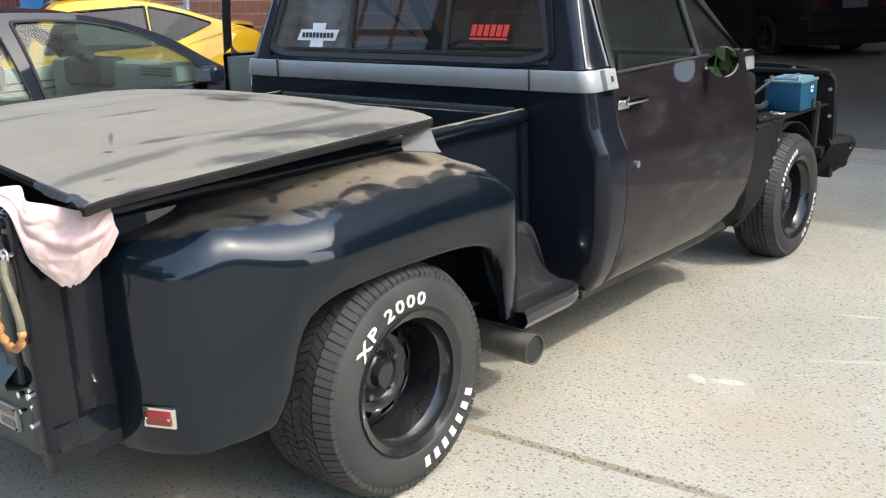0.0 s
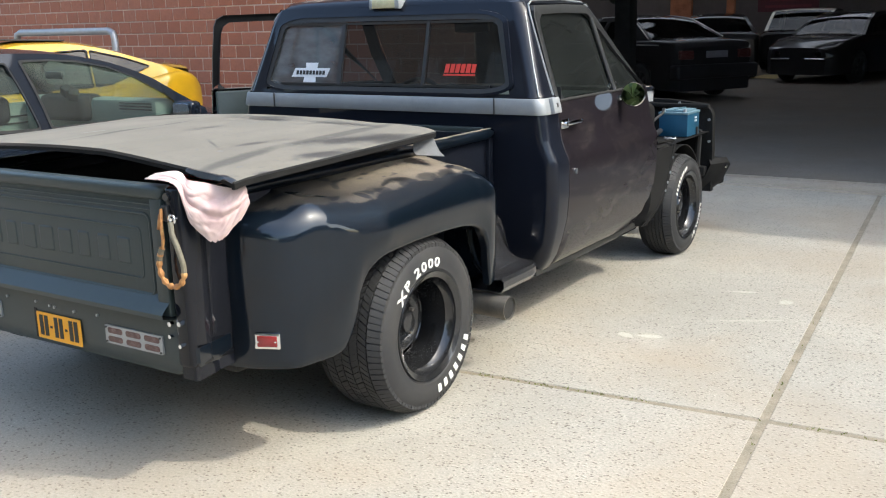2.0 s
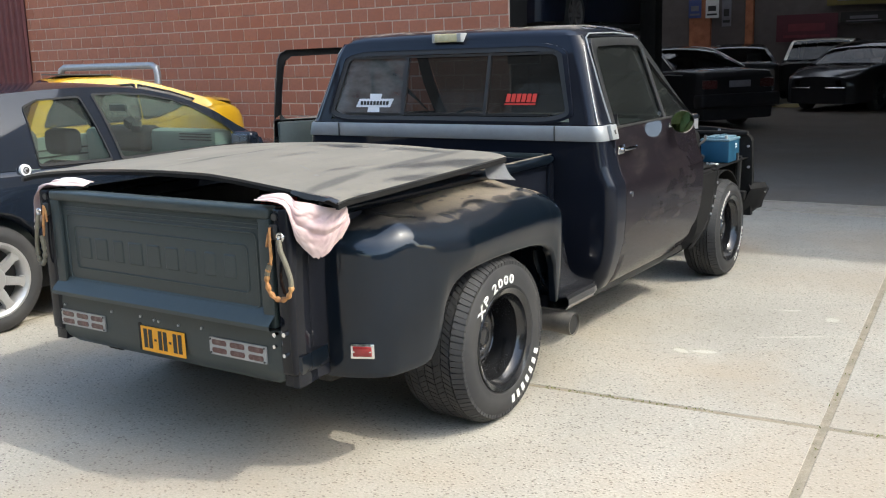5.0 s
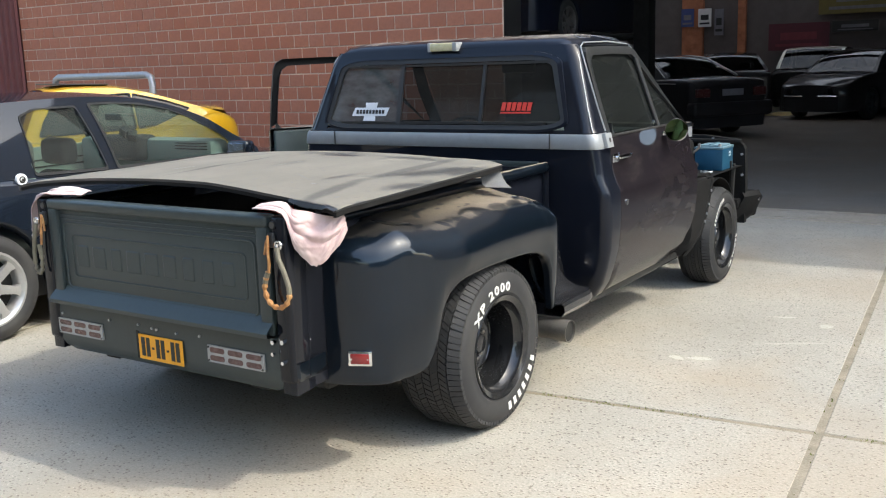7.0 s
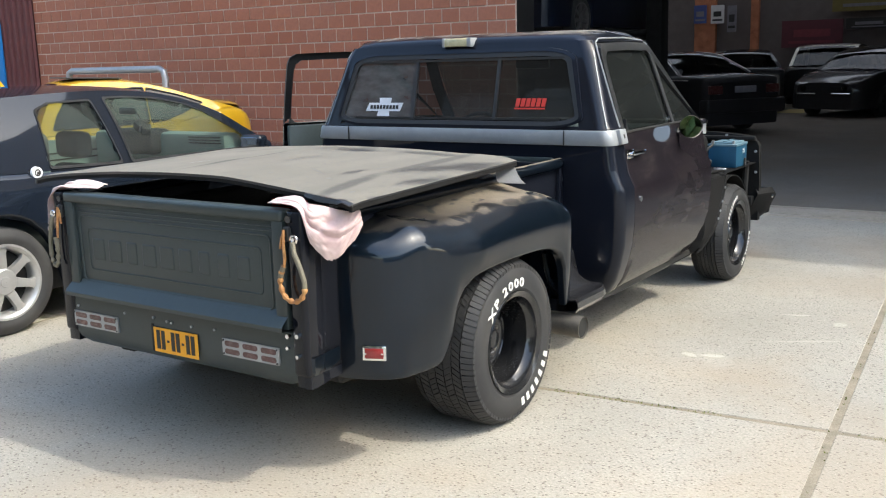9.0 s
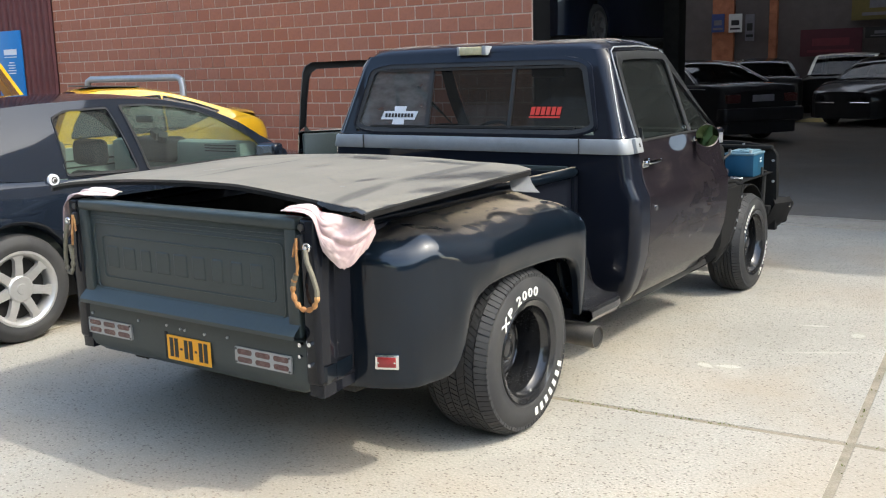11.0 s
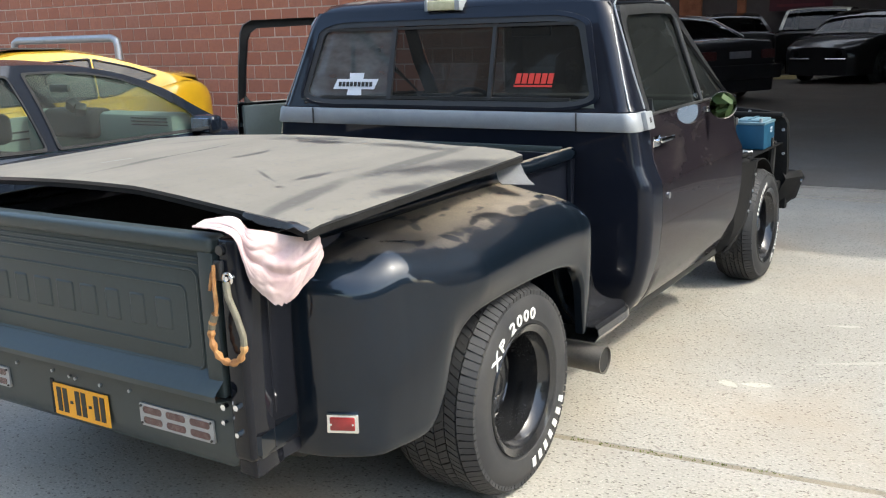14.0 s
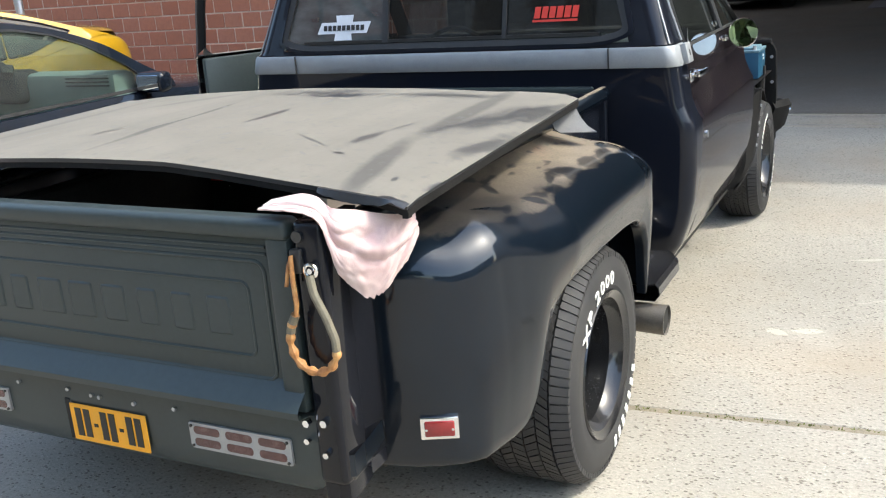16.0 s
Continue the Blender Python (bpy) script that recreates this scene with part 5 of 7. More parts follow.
# ---- wheels ----
def islands(geo):
    """Splits a mesh into its connected pieces, left to right letters each whole."""
    root = list(range(len(geo[0])))

    def find(i):
        while root[i] != i:
            root[i] = root[root[i]]
            i = root[i]
        return i

    for f in geo[1]:
        for i in f[1:]:
            root[find(i)] = find(f[0])
    out = {}
    for f in geo[1]:
        out.setdefault(find(f[0]), []).append(f)
    return [(geo[0], fs) for fs in out.values()]


def bend_text(geo, r0, x, start, sign=1, stretch=1.0):
    """Lays flat words along a circle on a tyre's side; start is the angle of their middle."""
    out = []
    for v in geo[0]:
        a = start - sign * v[0] * stretch / r0
        r = r0 + sign * v[1]
        out.append((x + v[2], r * math.cos(a), r * math.sin(a)))
    return out, geo[1]


def build_wheel(R, W, rim_r, dish, words, m):
    """A black steel wheel (axis x, outside at +x) with its tyre under it."""
    h = W / 2
    w_in = [(-h + 0.02, rim_r + 0.006), (-h + 0.02, rim_r - 0.012), (-h + 0.05, rim_r - 0.022), (h - 0.05, rim_r - 0.030), (h - 0.034, rim_r - 0.018), (h - 0.012, rim_r - 0.014), (h - 0.006, rim_r), (h - 0.001, rim_r + 0.008), (h - 0.008, rim_r + 0.011)]
    rim = part("wheel", lathe(w_in, 72), RIM, truck, "black steel wheel", m=m)
    prof = [(-h + 0.02, rim_r), (-h + 0.004, rim_r + 0.03), (-h, R - 0.07), (-h + 0.012, R - 0.03), (-h + 0.03, R - 0.014), (-h + 0.05, R - 0.010), (0, R - 0.008), (h - 0.05, R - 0.010), (h - 0.03, R - 0.014), (h - 0.014, R - 0.028), (h - 0.004, R - 0.055), (h, R - 0.075), (h - 0.001, rim_r + 0.045), (h - 0.003, rim_r + 0.026), (h - 0.003, rim_r + 0.020), (h - 0.006, rim_r + 0.016), (h - 0.010, rim_r + 0.005), (h - 0.018, rim_r)]
    part("tyre", lathe(prof, 96), TYRE, rim, "black rubber tyre")
    # tread: two shoulder rows and five inner rows of small blocks
    tv, tf = [], []
    n = 86
    inner = (2 * h - 0.112) / 5
    lanes = [(h - 0.052, h - 0.010, 0.25, 0.022), (-h + 0.010, -h + 0.052, -0.25, 0.022)]
    lanes += [(-h + 0.056 + inner * q + 0.002, -h + 0.056 + inner * (q + 1) - 0.002, (0.8, -0.8, 0.5, -0.8, 0.8)[q], 0.0) for q in range(5)]
    for row, (x0, x1, skew, lo) in enumerate(lanes):
        for k in range(n):
            a0 = 2 * math.pi * (k + 0.31 * row) / n
            da = 2 * math.pi / n * (0.84 + 0.07 * math.sin(k * 2.4 + row))
            sk = skew * 2 * math.pi / n
            i = len(tv)
            for dr in (-0.014, 0.0):
                for xx, s in ((x0, 0), (x1, 1)):
                    edge = lo if (abs(xx) > h - 0.02) else 0.0
                    for e in (0, 1):
                        a = a0 + da * e + sk * s
                        r = R + dr - edge
                        tv.append((xx, r * math.cos(a), r * math.sin(a)))
            tf += [(i + 4, i + 5, i + 7, i + 6), (i, i + 4, i + 6, i + 2), (i + 1, i + 3, i + 7, i + 5), (i, i + 1, i + 5, i + 4), (i + 2, i + 6, i + 7, i + 3)]
    tagged(part("tread", (tv, tf), TYRE, rim, smooth=0), kind="stuff")
    # pressed disc with slots
    seg = 80
    xd = h - dish
    prof_d = [(xd - 0.035, rim_r - 0.026), (xd - 0.012, rim_r - 0.045), (xd, rim_r - 0.062), (xd + 0.006, 0.115), (xd + 0.004, 0.098), (xd - 0.006, 0.085), (xd - 0.004, 0.062), (xd + 0.012, 0.048), (xd + 0.014, 0.042)]
    part("wheel_disc", thick(lathe(prof_d, seg, keep=lambda i, j: not (2 <= i <= 2 and (j % 10) < 6)), 0.005), RIM, rim)
    part("hub_cap", lathe([(xd - 0.02, 0.046), (xd + 0.030, 0.044), (xd + 0.042, 0.036), (xd + 0.046, 0.02), (xd + 0.047, 0.001)], 24), RIM, rim)
    for k in range(5):
        a = 2 * math.pi * k / 5 + 0.4
        part("lug_nut", tube([(xd - 0.006, 0.074 * math.cos(a), 0.074 * math.sin(a)), (xd + 0.014, 0.074 * math.cos(a), 0.074 * math.sin(a))], 0.009, 6), STEEL, rim)
    part("brake_drum", lathe([(xd - 0.09, 0.001), (xd - 0.09, 0.15), (xd - 0.03, 0.15), (xd - 0.03, 0.05)], 32), BLACK, rim)
    for kind, text, start, size, sign in words:
        if kind == "text":
            geo = bend_text(text_geo(text, size, 0.0012), (R + rim_r) / 2 - 0.026, h + 0.0012, start, sign, 1.42)
            for piece in islands(geo):
                part("tyre_letter", piece, WHITE, rim, "raised white letter", smooth=0)
        else:
            for c in range(text):
                mid = start + (c - (text - 1) / 2) * size * 1.06 / ((R + rim_r) / 2) * -sign
                bar = box(-size * 0.25, size * 0.25, -size * 0.38, size * 0.38, -0.001, 0.0012)
                part("tyre_bar", bend_text(bar, (R + rim_r) / 2 - 0.010, h + 0.0012, mid, sign), WHITE, rim, smooth=0)
    return rim


# angles on a wheel: 0 points ahead, 90 up
rear_words = [("text", "XP 2000", radians(111), 0.050, 1), ("bars", 7, radians(-53), 0.041, 1)]
front_words = [("text", "RADIAL GT", radians(-38), 0.030, 1), ("bars", 9, radians(130), 0.026, 1)]
for y0, xc, R, W, rr, dish, words in ((0.016, 0.778, 0.333, 0.30, 0.198, 0.145, rear_words), (2.850, 0.8175, 0.306, 0.225, 0.196, 0.09, front_words)):
    for sx in (1, -1):
        build_wheel(R, W, rr, dish, words, pose(sx * xc, y0, R - 0.006, 0, 0, 0 if sx > 0 else 180))
part("axle", join(tube([(-0.7, 0, 0.33), (0.7, 0, 0.33)], 0.045, 12), tube([(-0.7, 2.850, 0.30), (0.7, 2.850, 0.30)], 0.04, 12), box(-0.16, 0.16, -0.14, 0.14, 0.22, 0.46, 0.06, 3)), BLACK, truck)
part("chassis_rail", join(box(0.36, 0.44, -0.80, 3.45, 0.32, 0.46, 0.006), box(-0.44, -0.36, -0.80, 3.45, 0.32, 0.46, 0.006), box(-0.4, 0.4, 0.5, 0.6, 0.34, 0.44, 0.006), box(-0.3, 0.3, 1.2, 2.6, 0.24, 0.40, 0.05)), BLACK, truck)

# exhaust ahead of the rear wheel
pipe = [(0.30, 0.70, 0.29), (0.45, 0.62, 0.275), (0.60, 0.572, 0.266), (0.78, 0.556, 0.262), (0.957, 0.553, 0.258)]
ex = part("exhaust_pipe", thick(tube(pipe, [0.047] * 4 + [0.050], 24, caps=False), 0.003), STEEL, truck, "wide dull steel side exhaust")
# black plug behind the mouth stands in for the dark inside the pipe
part("bore_shade_plug", tube([(0.60, 0.572, 0.266), (0.78, 0.556, 0.262), (0.95, 0.553, 0.258)], 0.0455, 20), BLACK, ex)

# running board step
step_rows, crest = [], []
HUMP = [(0.545, 0.615), (0.70, 0.612), (0.775, 0.600), (0.82, 0.568), (0.855, 0.505), (0.885, 0.430), (0.908, 0.384)]
for y in steps(0.545, 0.908, 34):
    top = smooth_lerp(HUMP, y)
    base = 0.374
    out = 0.930 - 0.045 * max(0.0, (y - 0.80) / 0.108) ** 2
    foot = 0.842 + 0.02 * max(0.0, (y - 0.80) / 0.108)
    col = [(0.66, y, top - 0.030), (0.735, y, top - 0.004), (0.750, y, top), (0.764, y, top - 0.008)]
    crest.append(Vector((0.754, y, top - 0.002)))
    deep = 0.012 * min(1, max(0, (top - 0.42) / 0.06))
    for k in (0.10, 0.16, 0.4, 0.65, 0.80, 0.88, 0.95):
        dent = deep if 0.12 < k < 0.85 else 0.0
        col.append((0.766 - dent + (foot - 0.766) * k ** 2.2, y, top - 0.008 + (base + 0.008 - top) * k))
    col += [(foot + 0.006, y, base), (foot + 0.03, y, base - 0.003), (out - 0.022, y, base - 0.002), (out - 0.010, y, base + 0.003), (out, y, base - 0.007), (out + 0.003, y, base - 0.030), (out - 0.012, y, base - 0.050), (0.66, y, base - 0.050)]
    step_rows.append(col)
for sx in (1, -1):
    g = thick(sheet(step_rows, flip=True), 0.004)
    st = part("side_step", g if sx > 0 else mirrored(g), STEP_METAL, truck, "glossy pressed dark grey step with a raised inner riser")
    rim_ = tube([p + Vector((0.006, 0, -0.003)) for p in crest[2:]], 0.0075, 8)
    part("step_rim", rim_ if sx > 0 else mirrored(rim_), STEP_METAL, st)

# ---- open front end ----
for sx in (1, -1):
    fix = (lambda g: g) if sx > 0 else mirrored
    apron = []
    for y in steps(2.32, 3.46, 14):
        arch = 0.375 * math.sqrt(max(0, 1 - ((y - 2.85) / 0.39) ** 2)) if abs(y - 2.85) < 0.39 else 0
        low = 0.30 + arch
        apron.append([(0.58, y, max(low, 0.34)), (0.60, y, max(low + 0.02, 0.52)), (0.63, y, max(low + 0.03, 0.665)), (0.70, y, 0.685), (0.86, y, 0.685 if y > 2.75 else 0.66)])
    ap = part("inner_wing", fix(thick(sheet(apron), 0.005)), INNER, truck, "dark inner wing panel with battery shelf")
    arch_rows = []
    for k in range(19):
        a = radians(-8 + 190 * k / 18)
        arch_rows.append([(x0, 2.85 + r * math.cos(a), 0.30 + r * math.sin(a)) for x0, r in ((0.58, 0.385), (0.72, 0.368), (0.80, 0.362), (0.88, 0.366))])
    part("wheel_arch_liner", fix(thick(sheet(arch_rows[2:17], flip=True), 0.006)), INNER, ap)
    # closing panel between the door and the wheel, with a bolted flange
    edge_y = [(0.28, 2.26), (0.33, 2.31), (0.374, 2.355), (0.42, 2.40), (0.50, 2.462), (0.58, 2.515), (0.655, 2.552), (0.70, 2.575)]
    rows = []
    for z in steps(0.28, 0.70, 14):
        ye, inset = lerp(edge_y, z), 0.05 * max(0.0, (0.42 - z) / 0.14) ** 1.5
        rows.append([(0.86 - inset, 2.20, z), (0.918 - inset, 2.235, z), (0.926 - inset, ye - 0.05, z), (0.930 - inset, ye - 0.030, z), (0.934 - inset, ye - 0.028, z), (0.934 - inset, ye, z), (0.80, ye + 0.004, z)])
    hp = part("hinge_panel", fix(thick(sheet(rows, flip=True), 0.004)), INNER, ap, "black closing panel with a bolted flange")
    for by, bz in ((2.409, 0.553), (2.389, 0.458), (2.40, 0.50), (2.50, 0.63)):
        part("panel_bolt", tube([(sx * 0.932, lerp(edge_y, bz) - 0.014, bz), (sx * 0.942, lerp(edge_y, bz) - 0.014, bz)], 0.008, 8), GALV, hp)
    part("cowl_side", fix(join(box(0.68, 0.868, 2.25, 2.44, 0.64, 0.955, 0.045, 3), box(0.74, 0.90, 2.40, 2.58, 0.655, 0.705, 0.018, 2))), INNER, ap)
    part("wing_bracket", fix(join(box(0.82, 0.90, 2.56, 2.62, 0.66, 0.71, 0.01), tube([(0.86, 2.46, 0.72), (0.87, 2.58, 0.715), (0.85, 2.75, 0.70)], 0.012, 8))), INNER, ap)
    scrap_rng = random.Random(17)
    for _ in range(9):
        x0, y0 = scrap_rng.uniform(0.76, 0.85), scrap_rng.uniform(2.62, 2.98)
        part("loose_bolt", moved(fix(join(tube([(0, 0, 0.006), (0.022, 0, 0.006)], 0.004, 6), tube([(0.022, 0, 0.006), (0.029, 0, 0.006)], 0.008, 6))), pose(sx * x0, y0, 0.686, 0, 0, scrap_rng.uniform(0, 180))), GALV, ap)
    part("wiring_loom", fix(tube([(0.62, 2.40, 0.90), (0.66, 2.55, 0.80), (0.72, 2.70, 0.74), (0.70, 2.90, 0.72), (0.64, 3.2, 0.73), (0.60, 3.4, 0.80)], 0.016, 8)), RUBBER, ap)
half_panel = [(0.885, 0.29), (0.888, 0.55), (0.880, 0.79), (0.866, 0.822), (0.82, 0.860), (0.60, 0.884), (0.30, 0.890)]
support = part("radiator_support", prism([(-x, z) for x, z in half_panel] + [(x, z) for x, z in reversed(half_panel)], 0.05, pose(0, 3.46, 0, 90)), INNER, truck, "black radiator support panel")
part("support_rail", join(box(-0.86, 0.86, 3.37, 3.415, 0.835, 0.862, 0.008), box(0.60, 0.86, 3.34, 3.41, 0.40, 0.46, 0.01), box(-0.86, -0.60, 3.34, 3.41, 0.40, 0.46, 0.01)), INNER, support)
for bx, bz in ((0.86, 0.76), (0.865, 0.62), (0.80, 0.845), (0.66, 0.865)):
    part("support_bolt", tube([(bx, 3.41, bz), (bx, 3.398, bz)], 0.009, 8), GALV, support)
part("engine_block", join(box(-0.30, 0.30, 2.45, 3.20, 0.42, 0.78, 0.05), tube([(0, 2.78, 0.78), (0, 2.78, 0.88)], 0.17, 24), box(-0.36, -0.22, 2.5, 3.1, 0.6, 0.80, 0.04), box(0.22, 0.36, 2.5, 3.1, 0.6, 0.80, 0.04)), INNER, truck)
wm = part("wiper_motor", join(tube([(0.80, 2.40, 0.96), (0.80, 2.40, 1.02)], 0.055, 18), tube([(0.80, 2.40, 0.82), (0.80, 2.40, 0.97)], 0.03, 14)), GALV, truck, "bright metal canister on the bulkhead")
part("motor_cap", join(tube([(0.80, 2.40, 1.02), (0.80, 2.40, 1.035)], 0.062, 18), tube([(0.74, 2.38, 1.01), (0.68, 2.40, 0.96)], 0.012, 8)), CHROME, wm)
bump_rows = []
for y, z0, z1, x0 in ((3.36, 0.34, 0.50, 0.885), (3.44, 0.30, 0.505, 0.93), (3.56, 0.30, 0.50, 0.95), (3.63, 0.32, 0.475, 0.94), (3.66, 0.35, 0.45, 0.90)):
    back = 0.05 * max(0.0, (3.5 - y) / 0.14)
    bump_rows.append([(x0 - 0.09, y - back * 0.2, z0), (x0 - 0.035, y - back * 0.1, z0 + 0.05), (x0, y + back * 0.6, z1 - 0.03), (x0 - 0.02, y + back, z1)])
bm_r = thick(sheet(bump_rows), 0.006)
bumper = part("front_bumper", join(box(-0.90, 0.90, 3.585, 3.665, 0.31, 0.49, 0.02)), INNER, truck)
for sx in (1, -1):
    part("bumper_end", bm_r if sx > 0 else mirrored(bm_r), INNER, bumper)
    part("bumper_bolt", tube([(sx * 0.952, 3.50, 0.45), (sx * 0.960, 3.50, 0.45)], 0.012, 8), CHROME, bumper)
for sx in (1, -1):
    part("shelf_stay", tube([(sx * 0.80, 3.36, 0.30), (sx * 0.82, 3.34, 0.70)], 0.02, 8), BLACK, truck)


# ---- things on the truck ----
LID_BACK = [(-0.97, 0.984), (-0.85, 1.008), (-0.62, 1.030), (-0.36, 1.046), (0.0, 1.054), (0.16, 1.053), (0.30, 1.045), (0.45, 1.032), (0.60, 1.018), (0.72, 1.007), (0.81, 1.000)]
lid_rows = []
for v in steps(0, 1, 24):
    row = []
    for u in steps(0, 1, 48):
        x = -0.94 + (0.802 - 0.044 * v + 0.94) * u
        y_back = lerp([(-0.9, -0.775), (0.2, -0.780), (0.80, -0.811)], x)
        y = y_back + (lerp([(0.0, 0.300), (0.535, 0.302), (0.560, 0.326), (0.76, 0.333)], x) - y_back) * v
        back = smooth_lerp(LID_BACK, x)
        front = smooth_lerp([(-0.92, 1.010), (-0.74, 1.026), (-0.47, 1.040), (-0.1, 1.050), (0.2, 1.047), (0.5, 1.035), (0.77, 1.020)], x)
        z = back + (front - back) * v
        for rx, lean, tall in ((-0.115, -0.10, 0.006), (-0.72, -0.05, 0.005), (0.60, -0.06, 0.003)):
            z += tall * math.exp(-(((x - rx - lean * v) / 0.020) ** 2)) * min(1, v * 6, (1 - v) * 12)
        sag = max(0.0, (u - 0.955) / 0.045) ** 2 * 0.012 + max(0.0, (0.05 - v) / 0.05) ** 2 * 0.005
        row.append(Vector((x, y, z - sag)))
    lid_rows.append(row)
lid_thing = thing("tonneau_cover", "loose bed cover lid thick with pale dust, propped on towels", "bed cover")
lid_geo = thick(sheet(lid_rows), 0.010)
part("cover_panel", lid_geo, LID, lid_thing)
part("cover_rim", strip([r[-1] + Vector((-0.007, 0, -0.015)) for r in lid_rows], 0.012, 0.017), INNER, lid_thing)
part("cover_rim", strip([r[0] + Vector((0.008, 0, -0.013)) for r in lid_rows], 0.016, 0.012), SATIN_DARK, lid_thing)
part("cover_rim", strip([p + Vector((0, 0.008, -0.015)) for p in lid_rows[0]], 0.012, 0.016), INNER, lid_thing)


flap = [[], [], []]
for x in steps(0.60, 0.80, 40):
    q = (x - 0.60) / 0.20
    y_back = lerp([(-0.9, -0.775), (0.2, -0.780), (0.80, -0.811)], x)
    z_back = smooth_lerp(LID_BACK, x) - 0.004 - 0.010 * max(0.0, (q - 0.75) / 0.25) ** 2
    hang = 0.005 + 0.015 * math.sin(math.pi * min(1, q * 1.1 + 0.05)) ** 0.6 + 0.006 * noise.noise(Vector((x * 45, 1.0, 0)))
    flap[0].append((x, y_back + 0.012 + 0.008 * noise.noise(Vector((x * 60, 5.0, 0))), z_back - 0.001))
    flap[1].append((x, y_back - 0.005, z_back - 0.002))
    flap[2].append((x, y_back - 0.011, z_back - hang))
part("torn_edge", thick(sheet(flap, flip=True), 0.002), SATIN_DARK, lid_thing, "dark peeling edge strip")


def towel(name_label, top, low, out, seed, sx=1):
    """A cloth hung between an upper and a lower line, bulging and folding outwards."""
    nu, nv = 64, 40
    rows = []
    for j in range(nv + 1):
        v = j / nv
        row = []
        for i in range(nu + 1):
            u = i / nu
            p = Vector([smooth_lerp([(t, q[k]) for t, q in top], u) for k in range(3)])
            q_ = Vector([smooth_lerp([(t, q[k]) for t, q in low], u) for k in range(3)])
            o = Vector([smooth_lerp([(t, q[k]) for t, q in out], u) for k in range(3)]).normalized()
            drop = (q_ - p).length
            ragged = 1 + (0.045 * noise.noise(Vector((u * 60, seed, 0))) + 0.03 * noise.noise(Vector((u * 190, seed, 2)))) * (v > 0.97)
            deep = min(1, v * 4) * min(1, drop / 0.12)
            across = u * 1.15 + v * 0.75 + 0.10 * noise.noise(Vector((u * 2.0, v * 2.0, seed)))
            fold = 0.010 * noise.noise(Vector((across * 5.5, (u - v) * 0.8, seed))) + 0.005 * noise.noise(Vector((across * 12.0, (u - v) * 1.6, seed + 7)))
            sling = 0.009 * math.exp(-(((v - 0.42 - 0.55 * (u - 0.62) ** 2) / 0.075) ** 2)) * min(1, max(0, (u - 0.35) * 4)) - 0.006 * math.exp(-(((v - 0.55 - 0.55 * (u - 0.62) ** 2) / 0.06) ** 2))
            swag = (fold + sling) * deep * min(1, (1.06 - v) * 5)
            pleat = 0.006 * noise.noise(Vector((u * 6 + 1.2 * v, v * 2.5, seed))) + 0.002 * noise.noise(Vector((u * 23, v * 15, seed + 3)))
            off = 0.006 + 0.022 * math.sin(math.pi * min(1, v * 0.9 + 0.05)) * min(1, drop / 0.15) + swag + pleat * min(1, v * 5)
            row.append(p + (q_ - p) * v * ragged + o * off)
        rows.append(row)
    g = thick(sheet(rows), 0.003)
    if sx < 0:
        g = mirrored(g)
    return tagged(mesh_object("towel", *g, TOWEL, smooth=70), name_label, "towel", "towels under the bed cover")


towel("faded pink towel with frayed edge draped under the bed cover",
      [(0.0, (0.535, -0.855, 0.990)), (0.12, (0.585, -0.83, 0.998)), (0.22, (0.625, -0.842, 0.997)), (0.34, (0.660, -0.858, 0.988)), (0.5, (0.693, -0.828, 0.978)), (0.66, (0.722, -0.789, 0.962)), (0.84, (0.745, -0.757, 0.954)), (1.0, (0.764, -0.730, 0.960))],
      [(0.0, (0.520, -0.893, 0.978)), (0.12, (0.600, -0.903, 0.984)), (0.21, (0.648, -0.900, 0.974)), (0.25, (0.658, -0.888, 0.950)), (0.31, (0.662, -0.880, 0.902)), (0.38, (0.668, -0.868, 0.862)), (0.48, (0.682, -0.846, 0.828)), (0.60, (0.700, -0.818, 0.798)), (0.68, (0.715, -0.796, 0.802)), (0.74, (0.726, -0.784, 0.816)), (0.82, (0.738, -0.768, 0.837)), (0.91, (0.752, -0.746, 0.860)), (1.0, (0.768, -0.722, 0.905))],
      [(0.0, (0.0, -0.6, 0.8)), (0.2, (0.1, -0.6, 0.6)), (0.32, (0.75, -0.65, 0.1)), (1.0, (0.75, -0.65, 0.1))], 3)
towel("faded pink towel hanging from the far gate post",
      [(0.0, (0.42, -0.80, 0.985)), (0.3, (0.54, -0.80, 0.998)), (0.6, (0.64, -0.79, 0.985)), (1.0, (0.715, -0.76, 0.960))],
      [(0.0, (0.40, -0.86, 0.975)), (0.3, (0.56, -0.895, 0.980)), (0.5, (0.68, -0.885, 0.925)), (0.62, (0.712, -0.875, 0.815)), (0.78, (0.738, -0.85, 0.785)), (1.0, (0.752, -0.79, 0.83))],
      [(0.0, (0, -0.6, 0.6)), (0.5, (0.5, -0.5, 0.2)), (1.0, (0.8, -0.2, 0))], 11, -1)

CARTON_BLACK = simple("black_printed_carton", (0.024, 0.027, 0.030), 0.38, 0, 0.25, 14, 0.02, coat=0.2)
carton = thing("carton", "black carton with bold red print lying in the truck bed", "carton", pose(-0.49, 0.16, 0.541, 0, 0, 4))
part("carton_body", box(-0.008, 0.34, 0.0, 0.17, 0, 0.285, 0.003), CARTON_BLACK, carton)
part("carton_flap", box(-0.008, 0.34, -0.0012, 0.085, 0.2855, 0.2880), CARTON_BLACK, carton, smooth=0)
